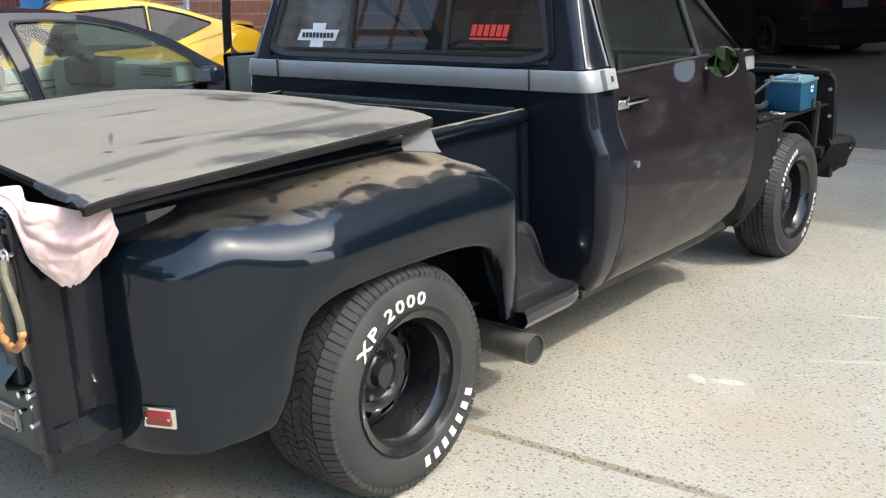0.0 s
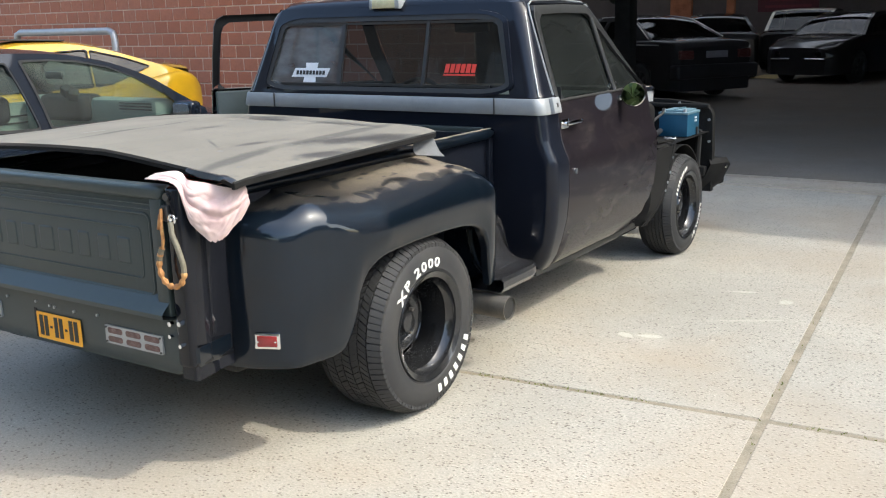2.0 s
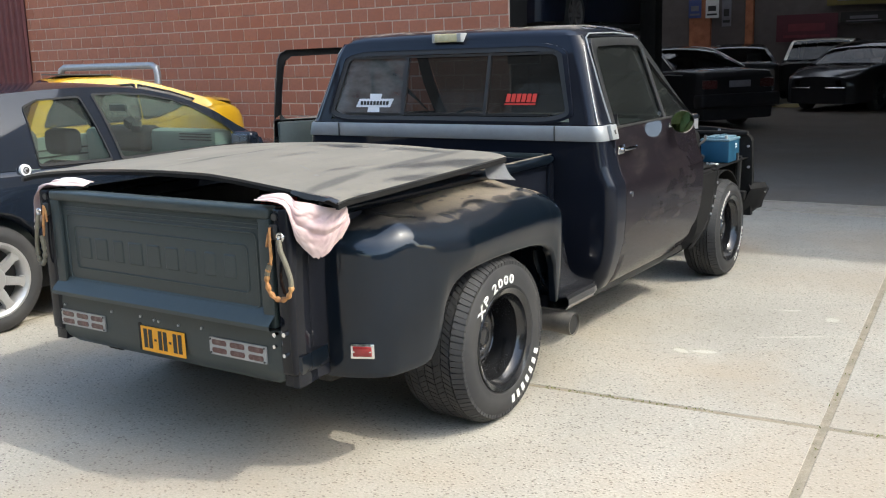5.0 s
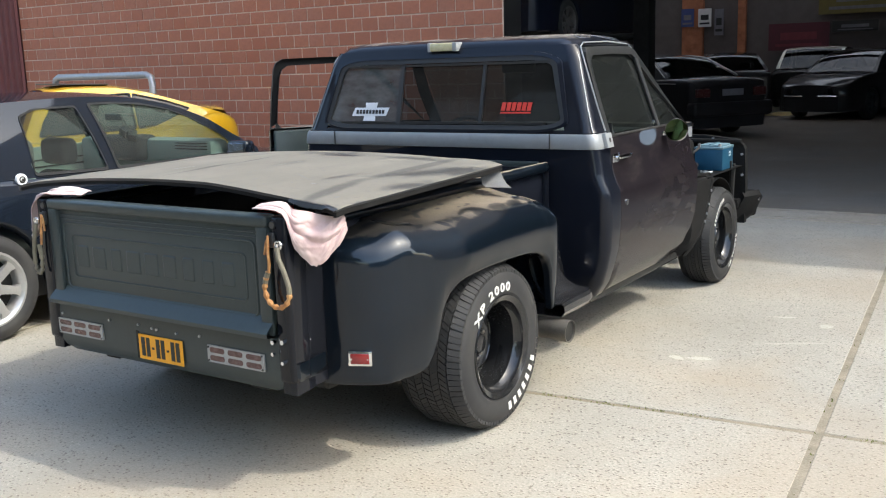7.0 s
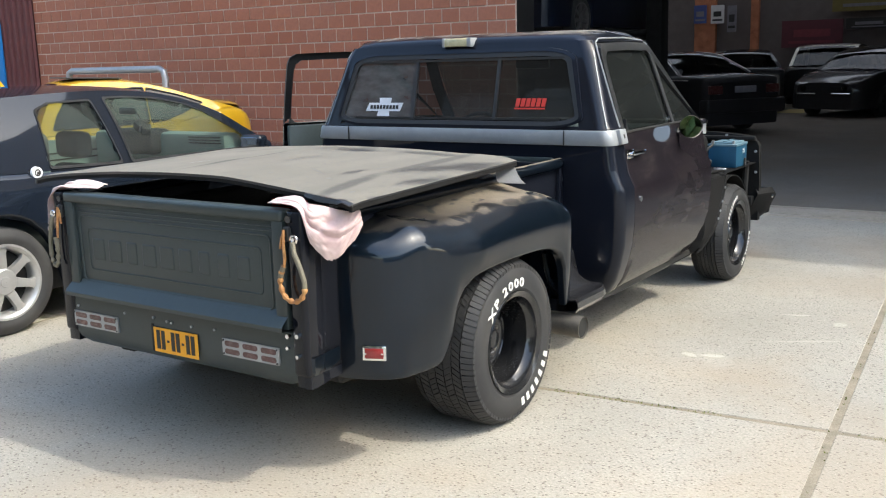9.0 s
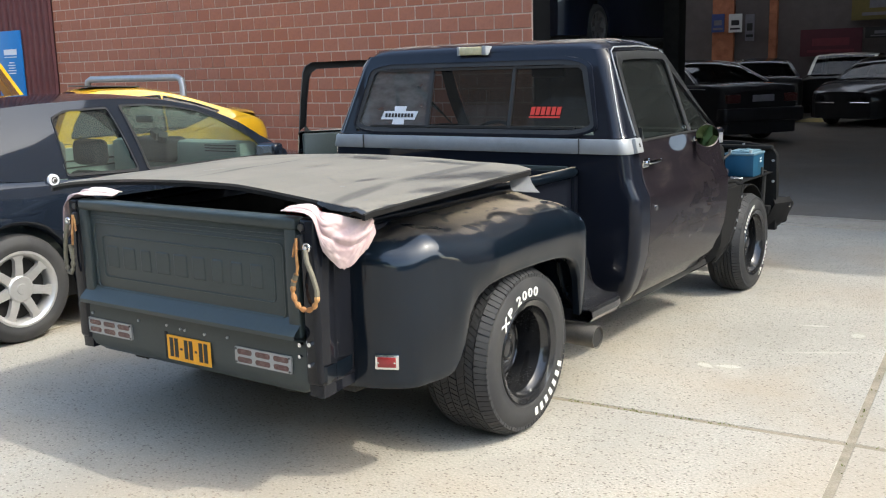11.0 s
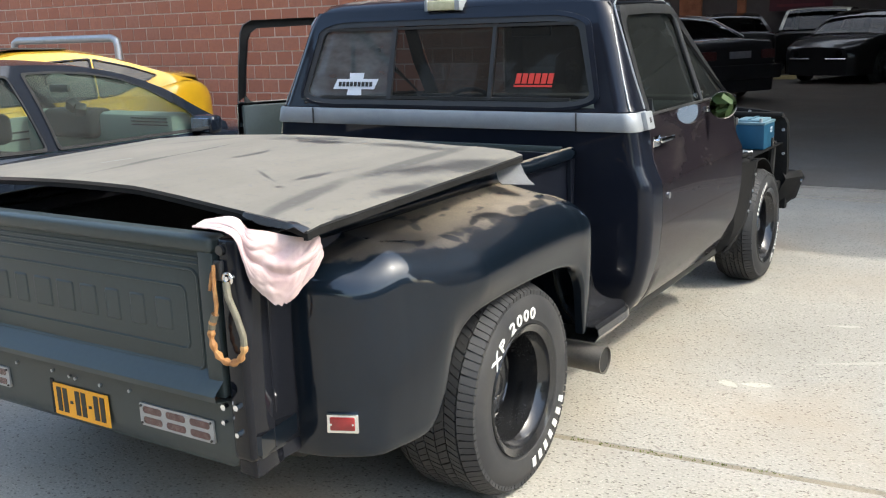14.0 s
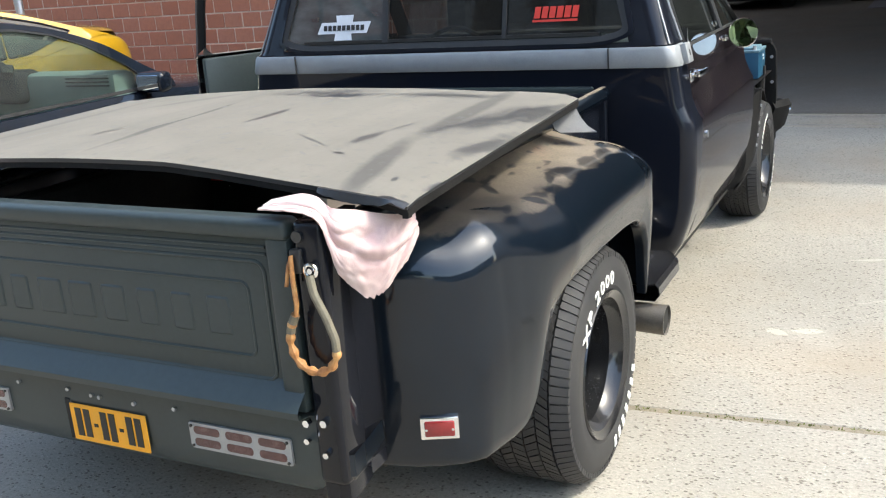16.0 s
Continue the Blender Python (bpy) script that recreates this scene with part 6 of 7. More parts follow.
for k in range(6):
    a0, w0 = 0.002 + k * 0.037, 0.028
    glyph = [(a0, -0.0022, 0.231), (a0 + w0, -0.0022, 0.231), (a0 + w0 + 0.006, -0.0022, 0.264), (a0 + 0.006, -0.0022, 0.264)]
    part("print_block", (glyph, [(0, 1, 2, 3)]), RED_INK, carton, "bold red print", smooth=0)
part("print_line", box(0.0, 0.225, -0.0030, -0.0016, 0.2215, 0.2265), RED_INK, carton, "red printed line", smooth=0)
part("print_dot", box(0.068, 0.073, -0.0030, -0.0016, 0.203, 0.2075), WHITE_INK, carton, "small white printed mark", smooth=0)

bat = thing("car_battery", "blue plastic car battery standing on the inner wing", "battery", pose(0.757, 3.13, 0.688))
part("battery_case", box(-0.092, 0.092, -0.112, 0.112, 0, 0.150, 0.006), BLUE_PLASTIC, bat)
part("battery_lid", join(box(-0.096, 0.096, -0.116, 0.116, 0.138, 0.152, 0.003), box(-0.075, 0.075, -0.09, 0.10, 0.150, 0.163, 0.004)), BLUE_TOP, bat)
for q in (-0.075, 0.075):
    part("terminal", tube([(q * 0.9, -0.095, 0.150), (q * 0.9, -0.095, 0.172)], 0.010, 10), GALV, bat)
for k in range(6):
    part("filler_cap", tube([(0.0, -0.075 + k * 0.032, 0.160), (0.0, -0.075 + k * 0.032, 0.169)], 0.011, 10), BLUE_TOP, bat)
part("case_print", join(*[box(0.0921, 0.0928, 0.02 + 0.022 * (k % 2), 0.034 + 0.022 * (k % 2), 0.085 + 0.018 * (k // 2), 0.098 + 0.018 * (k // 2)) for k in range(4)]), WHITE_INK, bat, smooth=0)
part("hold_down", join(box(0.093, 0.101, 0.045, 0.075, 0.0, 0.05, 0.003)), RUBBER, bat)
part("battery_cable", tube([(-0.067, -0.095, 0.17), (-0.05, -0.16, 0.15), (-0.10, -0.30, 0.08), (-0.12, -0.5, 0.1)], 0.008, 8), RUBBER, bat)


# ---- other cars ----
def car(name, label, m, spec, paint, glass, wheel_style, category="car", group=""):
    """A car in its own axes: x right, y ahead, z up; spec holds its lines by y."""
    root = thing(name, label, category, m, group)
    L0, L1 = spec["ends"]
    ys = steps(L0, L1, 70)

    def half(y):
        return smooth_lerp(spec["half"], y)

    def belt(y):
        return smooth_lerp(spec["belt"], y)

    arches = spec["arches"]
    rows = []
    for y in ys:
        w, b = half(y), belt(y)
        low = spec["sill"]
        for ay, ar in arches:
            dy = (y - ay) / ar
            if abs(dy) < 1:
                low = max(low, spec["axle"] + ar * math.sqrt(1 - dy * dy))
        r = [(w * 0.93, low), (w * 0.985, low + 0.012), (w, max(low + 0.03, 0.52)), (w * 0.998, max(low + 0.04, 0.60)), (w * 0.985, max(low + 0.05, b - 0.10)), (w * 0.965, max(low + 0.055, b - 0.03)), (w * 0.93, max(low + 0.06, b)), (w * 0.85, max(low + 0.062, b + 0.015)), (w * 0.5, b + 0.035), (0.0, b + 0.042)]
        right = [Vector((a, y, z)) for a, z in r]
        rows.append(right + [Vector((-p.x, p.y, p.z)) for p in reversed(right[:-1])])
    c0, c1 = spec["cabin"]
    mid = len(rows[0]) // 2
    keep = lambda i, j: not (c0 < ys[i] and ys[i + 1] < c1 and mid - 3 <= j <= mid + 2)
    g = sheet(rows, keep=keep, flip=False)
    cap0, cap1 = rows[0], rows[-1]
    g = join(g, (cap0, [tuple(reversed(range(len(cap0))))]), (cap1, [tuple(range(len(cap1)))]))
    part("body", g, paint, root, smooth=45)

    # greenhouse: side surfaces between the belt and the roof rail
    def roof(y):
        return smooth_lerp(spec["roof"], y)

    def side(y, s):
        b = belt(y) + 0.005
        top = max(b + 0.002, roof(y))
        w0, w1 = half(y) * 0.93, half(y) * spec.get("rail", 0.70)
        bow = 0.02 * math.sin(math.pi * s)
        t = (top - b) / max(0.05, spec["height"] - b)
        return Vector((w0 + (w1 - w0) * s * min(1, t) + bow * min(1, t), y, b + (top - b) * s))

    gy = steps(spec["roof"][0][0], spec["roof"][-1][0], 150)
    ss = steps(0, 1, 26)
    grid = [[side(y, s) for s in ss] for y in gy]

    def inside(poly, y, z):
        hit = False
        for (y0, z0), (y1, z1) in zip(poly, poly[1:] + poly[:1]):
            if (z0 > z) != (z1 > z) and y < (y1 - y0) * (z - z0) / (z1 - z0) + y0:
                hit = not hit
        return hit

    def soft_outline(poly, r=0.05):
        """The outline with its corners rounded."""
        out = []
        for a, b, c in zip(poly[-1:] + poly[:-1], poly, poly[1:] + poly[:1]):
            a, b, c = Vector(a), Vector(b), Vector(c)
            p = b + (a - b).normalized() * min(r, (a - b).length * 0.45)
            q = b + (c - b).normalized() * min(r, (c - b).length * 0.45)
            out += [tuple((p * (1 - t) * (1 - t) + b * 2 * t * (1 - t) + q * t * t)) for t in (0, 0.25, 0.5, 0.75, 1)]
        return out

    panes = [soft_outline(w, spec.get("corner", 0.05)) for w in spec["windows"]]
    rails = spec.get("rails", (0, 1, 8, 9))

    def is_glass(i, j):
        y, s = (gy[i] + gy[i + 1]) / 2, (ss[j] + ss[j + 1]) / 2
        z = side(y, s).z
        return any(inside(w, y, z) for w in panes)

    def on_side(y, z, o):
        b = belt(y) + 0.005
        s = min(1, max(0, (z - b) / max(0.01, roof(y) - b)))
        return side(y, s) + Vector((o, 0, 0))

    for sx in (1, -1):
        fix = (lambda q: q) if sx > 0 else mirrored
        part("cabin_side", fix(sheet(grid, keep=lambda i, j: not is_glass(i, j), flip=True)), paint, root, smooth=50)
        for w in panes:
            c_ = Vector((sum(a for a, _ in w) / len(w), sum(b for _, b in w) / len(w)))
            part("side_window", fix(([on_side(a, b, -0.008) for a, b in w], [tuple(range(len(w)))])), glass, root, smooth=0)
            ring = []
            for (a, b), (c, d) in zip(w, w[1:] + w[:1]):
                n_ = max(1, int(math.dist((a, b), (c, d)) / 0.05))
                ring += [(a + (c - a) * k / n_, b + (d - b) * k / n_) for k in range(n_)]
            inn = [(a + (c_.x - a) * 0.008, b + (c_.y - b) * 0.02) for a, b in ring]
            ou = [(a - (c_.x - a) * 0.022, b - (c_.y - b) * 0.05) for a, b in ring]
            part("window_trim", fix(sheet([[on_side(a, b, -0.010) for a, b in inn], [on_side(a, b, 0.006) for a, b in inn], [on_side(a, b, 0.007) for a, b in ou], [on_side(a, b, -0.004) for a, b in ou]], True)), TRIM_DARK, root)
    # roof, windscreen and rear screen
    top = []
    for y in gy:
        w = side(y, 1).x
        cr = 0.035 * min(1, (roof(y) - belt(y)) / 0.3)
        top.append([Vector((w * q, y, roof(y) + cr * (1 - abs(q) ** 2.5))) for q in (-1, -0.96, -0.9, -0.6, -0.3, 0, 0.3, 0.6, 0.9, 0.96, 1)])
    r0, r1 = spec["metal_roof"]
    part("roof", sheet(top, keep=lambda i, j: r0 <= (gy[i] + gy[i + 1]) / 2 <= r1 or j in rails, flip=False), spec.get("roof_paint", paint), root, smooth=50)
    part("windscreen", sheet(top, keep=lambda i, j: (gy[i] + gy[i + 1]) / 2 > r1 and j not in rails), glass, root, smooth=50)
    part("rear_screen", sheet(top, keep=lambda i, j: (gy[i] + gy[i + 1]) / 2 < r0 and j not in rails), glass, root, smooth=50)
    # inside
    part("cabin_floor", box(-half(0) * 0.8, half(0) * 0.8, c0 + 0.1, c1 - 0.1, 0.2, 0.34), BLACK, root, smooth=0)
    for q in (-0.37, 0.37):
        st = part("front_seat", join(box(q - 0.25, q + 0.25, spec["seat"] - 0.05, spec["seat"] + 0.45, 0.40, 0.56, 0.05, 2), moved(box(-0.24, 0.24, -0.07, 0.07, 0, spec.get("seat_back", 0.52), 0.05, 2), pose(q, spec["seat"], 0.52, 14))), SEAT, root)
        part("headrest", box(q - 0.13, q + 0.13, spec["seat"] - 0.15, spec["seat"] - 0.03, spec["height"] - 0.20 - spec.get("rest", 0.19) - spec.get("rest_drop", 0), spec["height"] - 0.20 - spec.get("rest_drop", 0), 0.045, 3), SEAT, st)
    dash_y, dash_z, dash_mat = spec.get("dash_block", ((spec["dash"] - 0.22, spec["dash"] + 0.25), belt(spec["dash"]) - 0.02, DASH))
    part("dashboard", box(-half(0) * 0.82, half(0) * 0.82, *dash_y, 0.55, dash_z, 0.04, 2), dash_mat, root)
    # wheels
    for ay, ar in arches:
        for sx in (1, -1):
            xw = half(ay) - 0.105
            wheel_style(root, pose(sx * xw, ay, spec["axle"], 0, 0, 0 if sx > 0 else 180))
    part("underbody", box(-half(0) * 0.86, half(0) * 0.86, L0 + 0.15, L1 - 0.15, spec["sill"] + 0.01, 0.40), BLACK, root, smooth=0)
    return root, side


def alloy_wheel(R, W, rim_r, spokes, mat_):
    cache = {}

    def make(root, m):
        h = W / 2
        if not cache:
            cache["rim"] = lathe([(-h + 0.02, rim_r), (-h + 0.03, rim_r - 0.03), (h - 0.05, rim_r - 0.03), (h - 0.02, rim_r - 0.02), (h - 0.006, rim_r - 0.006), (h - 0.006, rim_r + 0.006), (h - 0.02, rim_r + 0.008)], 48)
            cache["tyre"] = lathe([(-h, rim_r + 0.01), (-h, R - 0.05), (-h + 0.02, R - 0.01), (-h + 0.05, R), (h - 0.05, R), (h - 0.02, R - 0.01), (h, R - 0.045), (h, rim_r + 0.03), (h - 0.012, rim_r + 0.004)], 48)
            sp = []
            for k in range(spokes):
                a = 2 * math.pi * k / spokes
                rot = Matrix.Rotation(a, 4, "X")
                out = []
                for r, wd, xx in ((0.055, 0.030, h - 0.035), (0.10, 0.026, h - 0.022), (rim_r - 0.045, 0.024, h - 0.018), (rim_r - 0.012, 0.046, h - 0.020)):
                    out.append([Vector((xx - 0.03, -wd, r)), Vector((xx - 0.004, -wd * 0.9, r)), Vector((xx, 0, r)), Vector((xx - 0.004, wd * 0.9, r)), Vector((xx - 0.03, wd, r))])
                sp.append(moved(sheet(out, flip=False), rot))
            cache["spokes"] = sp
            cache["hub"] = lathe([(h - 0.06, 0.075), (h - 0.028, 0.073), (h - 0.022, 0.066), (h - 0.020, 0.03), (h - 0.016, 0.028), (h - 0.015, 0.001)], 28)
            cache["back"] = lathe([(h - 0.09, 0.001), (h - 0.09, rim_r - 0.03)], 32)
        rim = part("wheel", cache["rim"], mat_, root, m=m)
        part("tyre", cache["tyre"], TYRE, rim)
        for s in cache["spokes"]:
            part("spoke", s, mat_, rim)
        part("hub_cap", cache["hub"], mat_, rim)
        # flat black disc stands in for the shade behind the spokes
        part("spoke_shade_disc", cache["back"], BLACK, rim)

    return make


coupe_spec = dict(ends=(-1.30, 3.35), sill=0.17, axle=0.30, height=1.31, cabin=(-0.9, 2.0), seat=0.72, dash=1.68, rail=0.66, corner=0.022, seat_back=0.33, rest=0.165, rest_drop=0.06, dash_block=((1.58, 1.76), 0.962, DOOR_CARD),
    half=[(-1.30, 0.62), (-1.18, 0.76), (-0.9, 0.835), (-0.2, 0.870), (0.8, 0.875), (2.0, 0.87), (2.9, 0.82), (3.2, 0.70), (3.35, 0.5)],
    belt=[(-1.30, 0.78), (-1.2, 0.88), (-0.8, 0.92), (0.0, 0.868), (0.6, 0.852), (1.7, 0.850), (2.2, 0.82), (2.9, 0.72), (3.35, 0.55)],
    roof=[(-1.15, 0.93), (-0.75, 1.14), (-0.3, 1.25), (0.15, 1.290), (0.6, 1.300), (0.95, 1.285), (1.25, 1.235), (1.57, 1.12), (1.78, 0.985), (1.95, 0.885)],
    windows=[[(0.155, 0.888), (0.645, 0.872), (0.590, 1.245), (0.30, 1.240), (0.195, 1.205)], [(0.725, 0.870), (1.70, 0.868), (1.735, 0.91), (1.647, 0.995), (1.44, 1.125), (1.28, 1.190), (1.08, 1.233), (0.88, 1.250), (0.69, 1.252)]], metal_roof=(-0.25, 1.12), arches=((-0.22, 0.345), (2.48, 0.345)))
coupe_m = pose(-2.975, -0.02, 0)
coupe, c_side = car("coupe", "blue-black two-door coupe with silver seven-spoke wheels", coupe_m, coupe_spec, CAR_BLACK, GLASS_CLEAR, alloy_wheel(0.302, 0.20, 0.205, 7, SILVER))
badge_p = c_side(0.05, 0.0) + Vector((0.022, 0, 0.0))
badge = part("round_badge", moved(lathe([(0.004, 0.001), (0.005, 0.026), (0.003, 0.032), (-0.016, 0.034)], 24), Matrix.Translation(badge_p)), WHITE_INK, coupe, "pale round badge with a dark emblem")
part("badge_emblem", moved(join(lathe([(0.0052, 0.020), (0.0062, 0.019), (0.0062, 0.013), (0.0052, 0.012)], 20), box(0.005, 0.0062, -0.006, 0.012, -0.010, 0.006)), Matrix.Translation(badge_p)), INK, badge)
part("door_mirror", moved(box(-0.02, 0.17, -0.05, 0.05, -0.05, 0.06, 0.03, 3), Matrix.Translation(c_side(1.68, 0.05) + Vector((0.02, 0, 0.03)))), CAR_BLACK, coupe)
part("mirror_glass", moved(box(0.0, 0.150, -0.054, -0.0505, -0.034, 0.044, 0.0015, 1), Matrix.Translation(c_side(1.68, 0.05) + Vector((0.02, 0, 0.03)))), MIRROR, coupe)
part("interior_mirror", box(-0.09, 0.09, 1.345, 1.37, 1.105, 1.155, 0.012), DASH, coupe)
part("hanging_dice", join(moved(box(-0.032, 0.032, -0.032, 0.032, -0.032, 0.032, 0.010), pose(0.16, 1.32, 1.03, 20, 30, 10)), moved(box(-0.032, 0.032, -0.032, 0.032, -0.032, 0.032, 0.010), pose(0.215, 1.33, 1.005, 40, 10, 50)), tube([(0.09, 1.35, 1.13), (0.15, 1.32, 1.05)], 0.0025, 5), tube([(0.085, 1.36, 1.13), (0.21, 1.33, 1.03)], 0.0025, 5)), INK, coupe, "black fluffy dice hung from the mirror")
card = part("door_card", box(-0.775, -0.745, 0.62, 1.72, 0.40, 0.915, 0.012), DOOR_CARD, coupe, "grey-green inner door panel")
part("armrest", box(-0.745, -0.69, 0.95, 1.45, 0.62, 0.68, 0.02), DOOR_CARD, card)
for zz in (0.815, 0.765):
    part("card_groove", box(-0.7455, -0.738, 1.05, 1.62, zz - 0.006, zz + 0.006, 0.002, 1), RUBBER, card)
part("instrument_hood", box(-0.42, 0.06, 1.50, 1.70, 0.80, 0.985, 0.045, 3), SEAT, coupe, "black instrument hood")
for zz in (0.935, 0.915, 0.895):
    part("dash_vent", box(0.36, 0.68, 1.574, 1.581, zz - 0.004, zz + 0.004, 0.001, 1), RUBBER, coupe)
part("seat_cover", box(0.22, 0.52, 0.30, 0.34, 0.86, 1.06, 0.05, 3), SEAT_LIGHT, coupe)

yel_spec = dict(ends=(-2.64, 1.35), sill=0.18, axle=0.31, height=1.33, cabin=(-2.1, -0.38), seat=-1.15, dash=-0.60, rail=0.66, rails=(0, 1, 2, 7, 8, 9), corner=0.03,
    half=[(-2.64, 0.42), (-2.60, 0.56), (-2.52, 0.68), (-2.40, 0.77), (-2.1, 0.85), (-0.6, 0.865), (0.6, 0.855), (1.15, 0.78), (1.35, 0.55)],
    belt=[(-2.64, 0.66), (-2.61, 0.78), (-2.55, 0.88), (-2.45, 0.945), (-2.3, 0.98), (-2.0, 0.925), (-1.6, 0.825), (-1.2, 0.800), (-0.4, 0.79), (0.3, 0.79), (1.35, 0.60)],
    roof=[(-2.35, 0.99), (-2.1, 1.070), (-1.83, 1.160), (-1.5, 1.250), (-1.2, 1.290), (-0.9, 1.292), (-0.70, 1.27), (-0.58, 1.20), (-0.47, 1.05), (-0.38, 0.86)],
    windows=[[(-2.02, 1.048), (-1.80, 0.955), (-1.62, 0.890), (-1.46, 0.872), (-1.46, 1.22), (-1.78, 1.140)], [(-1.43, 0.872), (-0.50, 0.850), (-0.56, 0.99), (-0.66, 1.13), (-0.78, 1.20), (-1.43, 1.226)]], metal_roof=(-1.95, -0.66), arches=((-1.85, 0.35), (0.65, 0.35)))
YEL = pose(-6.60, 2.45, 0, 0, 0, 155)
yellow = car("yellow_coupe", "bright yellow coupe with its bonnet up and a rear lip spoiler", YEL, yel_spec, CAR_YELLOW, GLASS_DARK, alloy_wheel(0.31, 0.20, 0.21, 5, SILVER))[0]
lip = []
for x in steps(-0.66, 0.66, 16):
    q = 0.07 * (abs(x) / 0.66) ** 3
    lip.append([(x, -2.10, 1.070 - q * 0.6), (x, -2.28 + q * 0.5, 1.060 - q * 0.5), (x, -2.42 + q, 1.050 - q * 0.5), (x, -2.49 + q, 1.035 - q * 0.5), (x, -2.505 + q, 1.015 - q * 0.5), (x, -2.49 + q, 0.985 - q), (x, -2.43 + q, 0.93 - q)])
part("lip_spoiler", sheet(lip), CAR_YELLOW, yellow)
part("sunroof_panel", moved(box(-0.44, 0.44, -0.30, 0.26, 0, 0.014, 0.005), pose(0, -0.98, 1.326, 2)), RUBBER, yellow, "tilted dark sunroof panel")
part("open_bonnet", thick(sheet([[(x, -0.36 + s * 1.05 * math.cos(radians(60)), 0.87 + s * 1.05 * math.sin(radians(60)) + 0.03 * (1 - (x / 0.7) ** 2)) for x in steps(-0.70, 0.70, 10)] for s in steps(0, 1, 8)]), 0.03), CAR_YELLOW, yellow, "raised yellow bonnet")
part("bonnet_stay", tube([(0.55, 0.9, 0.72), (0.50, 0.1, 1.60)], 0.006, 6), GALV, yellow)

sedan_spec = dict(ends=(-2.3, 2.3), sill=0.18, axle=0.31, height=1.40, cabin=(-1.3, 1.0), seat=0.0, dash=0.8, rail=0.68,
    half=[(-2.3, 0.72), (-2.2, 0.82), (-1.5, 0.87), (0.0, 0.88), (1.5, 0.86), (2.15, 0.78), (2.3, 0.6)],
    belt=[(-2.3, 0.86), (-2.2, 0.97), (-1.5, 1.0), (0.0, 0.95), (0.9, 0.94), (1.6, 0.88), (2.3, 0.68)],
    roof=[(-1.55, 1.01), (-1.2, 1.18), (-0.75, 1.36), (-0.2, 1.40), (0.2, 1.39), (0.6, 1.28), (1.15, 0.95)],
    windows=[[(-1.05, 1.04), (-0.15, 1.0), (-0.15, 1.33), (-0.65, 1.32)], [(-0.05, 1.0), (0.85, 0.98), (0.5, 1.25), (0.2, 1.33), (-0.05, 1.34)]], metal_roof=(-0.7, 0.35), arches=((-1.35, 0.34), (1.35, 0.34)))
dark_wheel = alloy_wheel(0.31, 0.20, 0.20, 6, SATIN_DARK)
sedan, s_side = car("sedan", "black saloon car parked inside the dark workshop", pose(-4.2, 14.75, 0, 0, 0, 57), sedan_spec, CAR_DARK, GLASS, dark_wheel)
def bright_rails(root, side):
    for sx in (1, -1):
        pts = [side(y, 1.0) + Vector((0.004, 0, 0.006)) for y in steps(-1.50, 0.2, 14)]
        part("roof_strip", tube([(sx * p.x, p.y, p.z) for p in pts], 0.010, 6), SILVER, root)
        part("waist_strip", tube([(sx * 0.868, y, 0.935) for y in (-1.9, -1.0, 0.0, 1.0)], 0.007, 6), SILVER, root)


for sx in (1, -1):
    part("tail_light", box(sx * 0.60 - 0.14, sx * 0.60 + 0.14, -2.33, -2.25, 0.70, 0.85, 0.02), DARK_LENS, sedan)
part("number_plate", box(-0.22, 0.22, -2.345, -2.32, 0.72, 0.83, 0.003), VAGUE_PALE, sedan)
part("rear_bumper", box(-0.84, 0.84, -2.40, -2.15, 0.38, 0.62, 0.05, 3), CAR_DARK, sedan)
bright_rails(sedan, s_side)
sedan_b = car("sedan", "dark parked car with bright window edges in the workshop", pose(-4.6, 20.9, 0, 0, 0, 20), sedan_spec, CAR_DARK, GLASS, dark_wheel)[0]
part("chrome_side_strip", tube([(0.885, -1.5, 0.62), (0.89, 1.6, 0.60)], 0.012, 6), CHROME, sedan_b)
pick_spec = dict(ends=(-1.5, 1.7), sill=0.30, axle=0.36, height=1.72, cabin=(-0.3, 1.2), seat=0.25, dash=0.9, rail=0.80, roof_paint=CAR_WHITE,
    half=[(-1.5, 0.90), (-1.3, 0.93), (1.4, 0.93), (1.62, 0.88), (1.7, 0.8)],
    belt=[(-1.5, 1.0), (-1.0, 1.04), (0.9, 1.06), (1.4, 1.02), (1.7, 0.95)],
    roof=[(-0.45, 1.05), (-0.36, 1.40), (-0.25, 1.56), (0.3, 1.59), (0.75, 1.55), (0.9, 1.46), (1.25, 1.07)],
    windows=[[(-0.15, 1.12), (0.95, 1.12), (0.70, 1.46), (-0.12, 1.48)]], metal_roof=(-0.22, 0.80), arches=((-0.95, 0.38), (1.15, 0.38)))
car("old_pickup", "cream-roofed black old pickup with an orange lamp in the workshop", pose(-2.93, 23.1, 0, 0, 0, 180) @ Matrix.Scale(0.93, 4), pick_spec, CAR_DARK, GLASS, dark_wheel, "pickup truck")
low_car = car("sedan", "low black car with bright bumper strip in the workshop", pose(-1.30, 20.0, 0, 0, 0, 163.7), sedan_spec, CAR_DARK, GLASS, dark_wheel)[0]
for q in (-0.52, 0.52):
    part("bumper_strip", tube([(q * 0.72 - 0.20, 2.315, 0.50), (q * 0.72 + 0.20, 2.315, 0.50)], 0.016, 8), CHROME, low_car)
    part("head_lamp", tube([(q * 0.85, 2.27, 0.60), (q * 0.85, 2.325, 0.60)], 0.06, 16), CHROME, low_car)

car("lifted_car", "dark car raised on a workshop lift", pose(-4.3, 11.0, 1.62, 0, 0, 0), sedan_spec, CAR_NAVY, GLASS, alloy_wheel(0.32, 0.20, 0.22, 7, STEEL_BEAM))
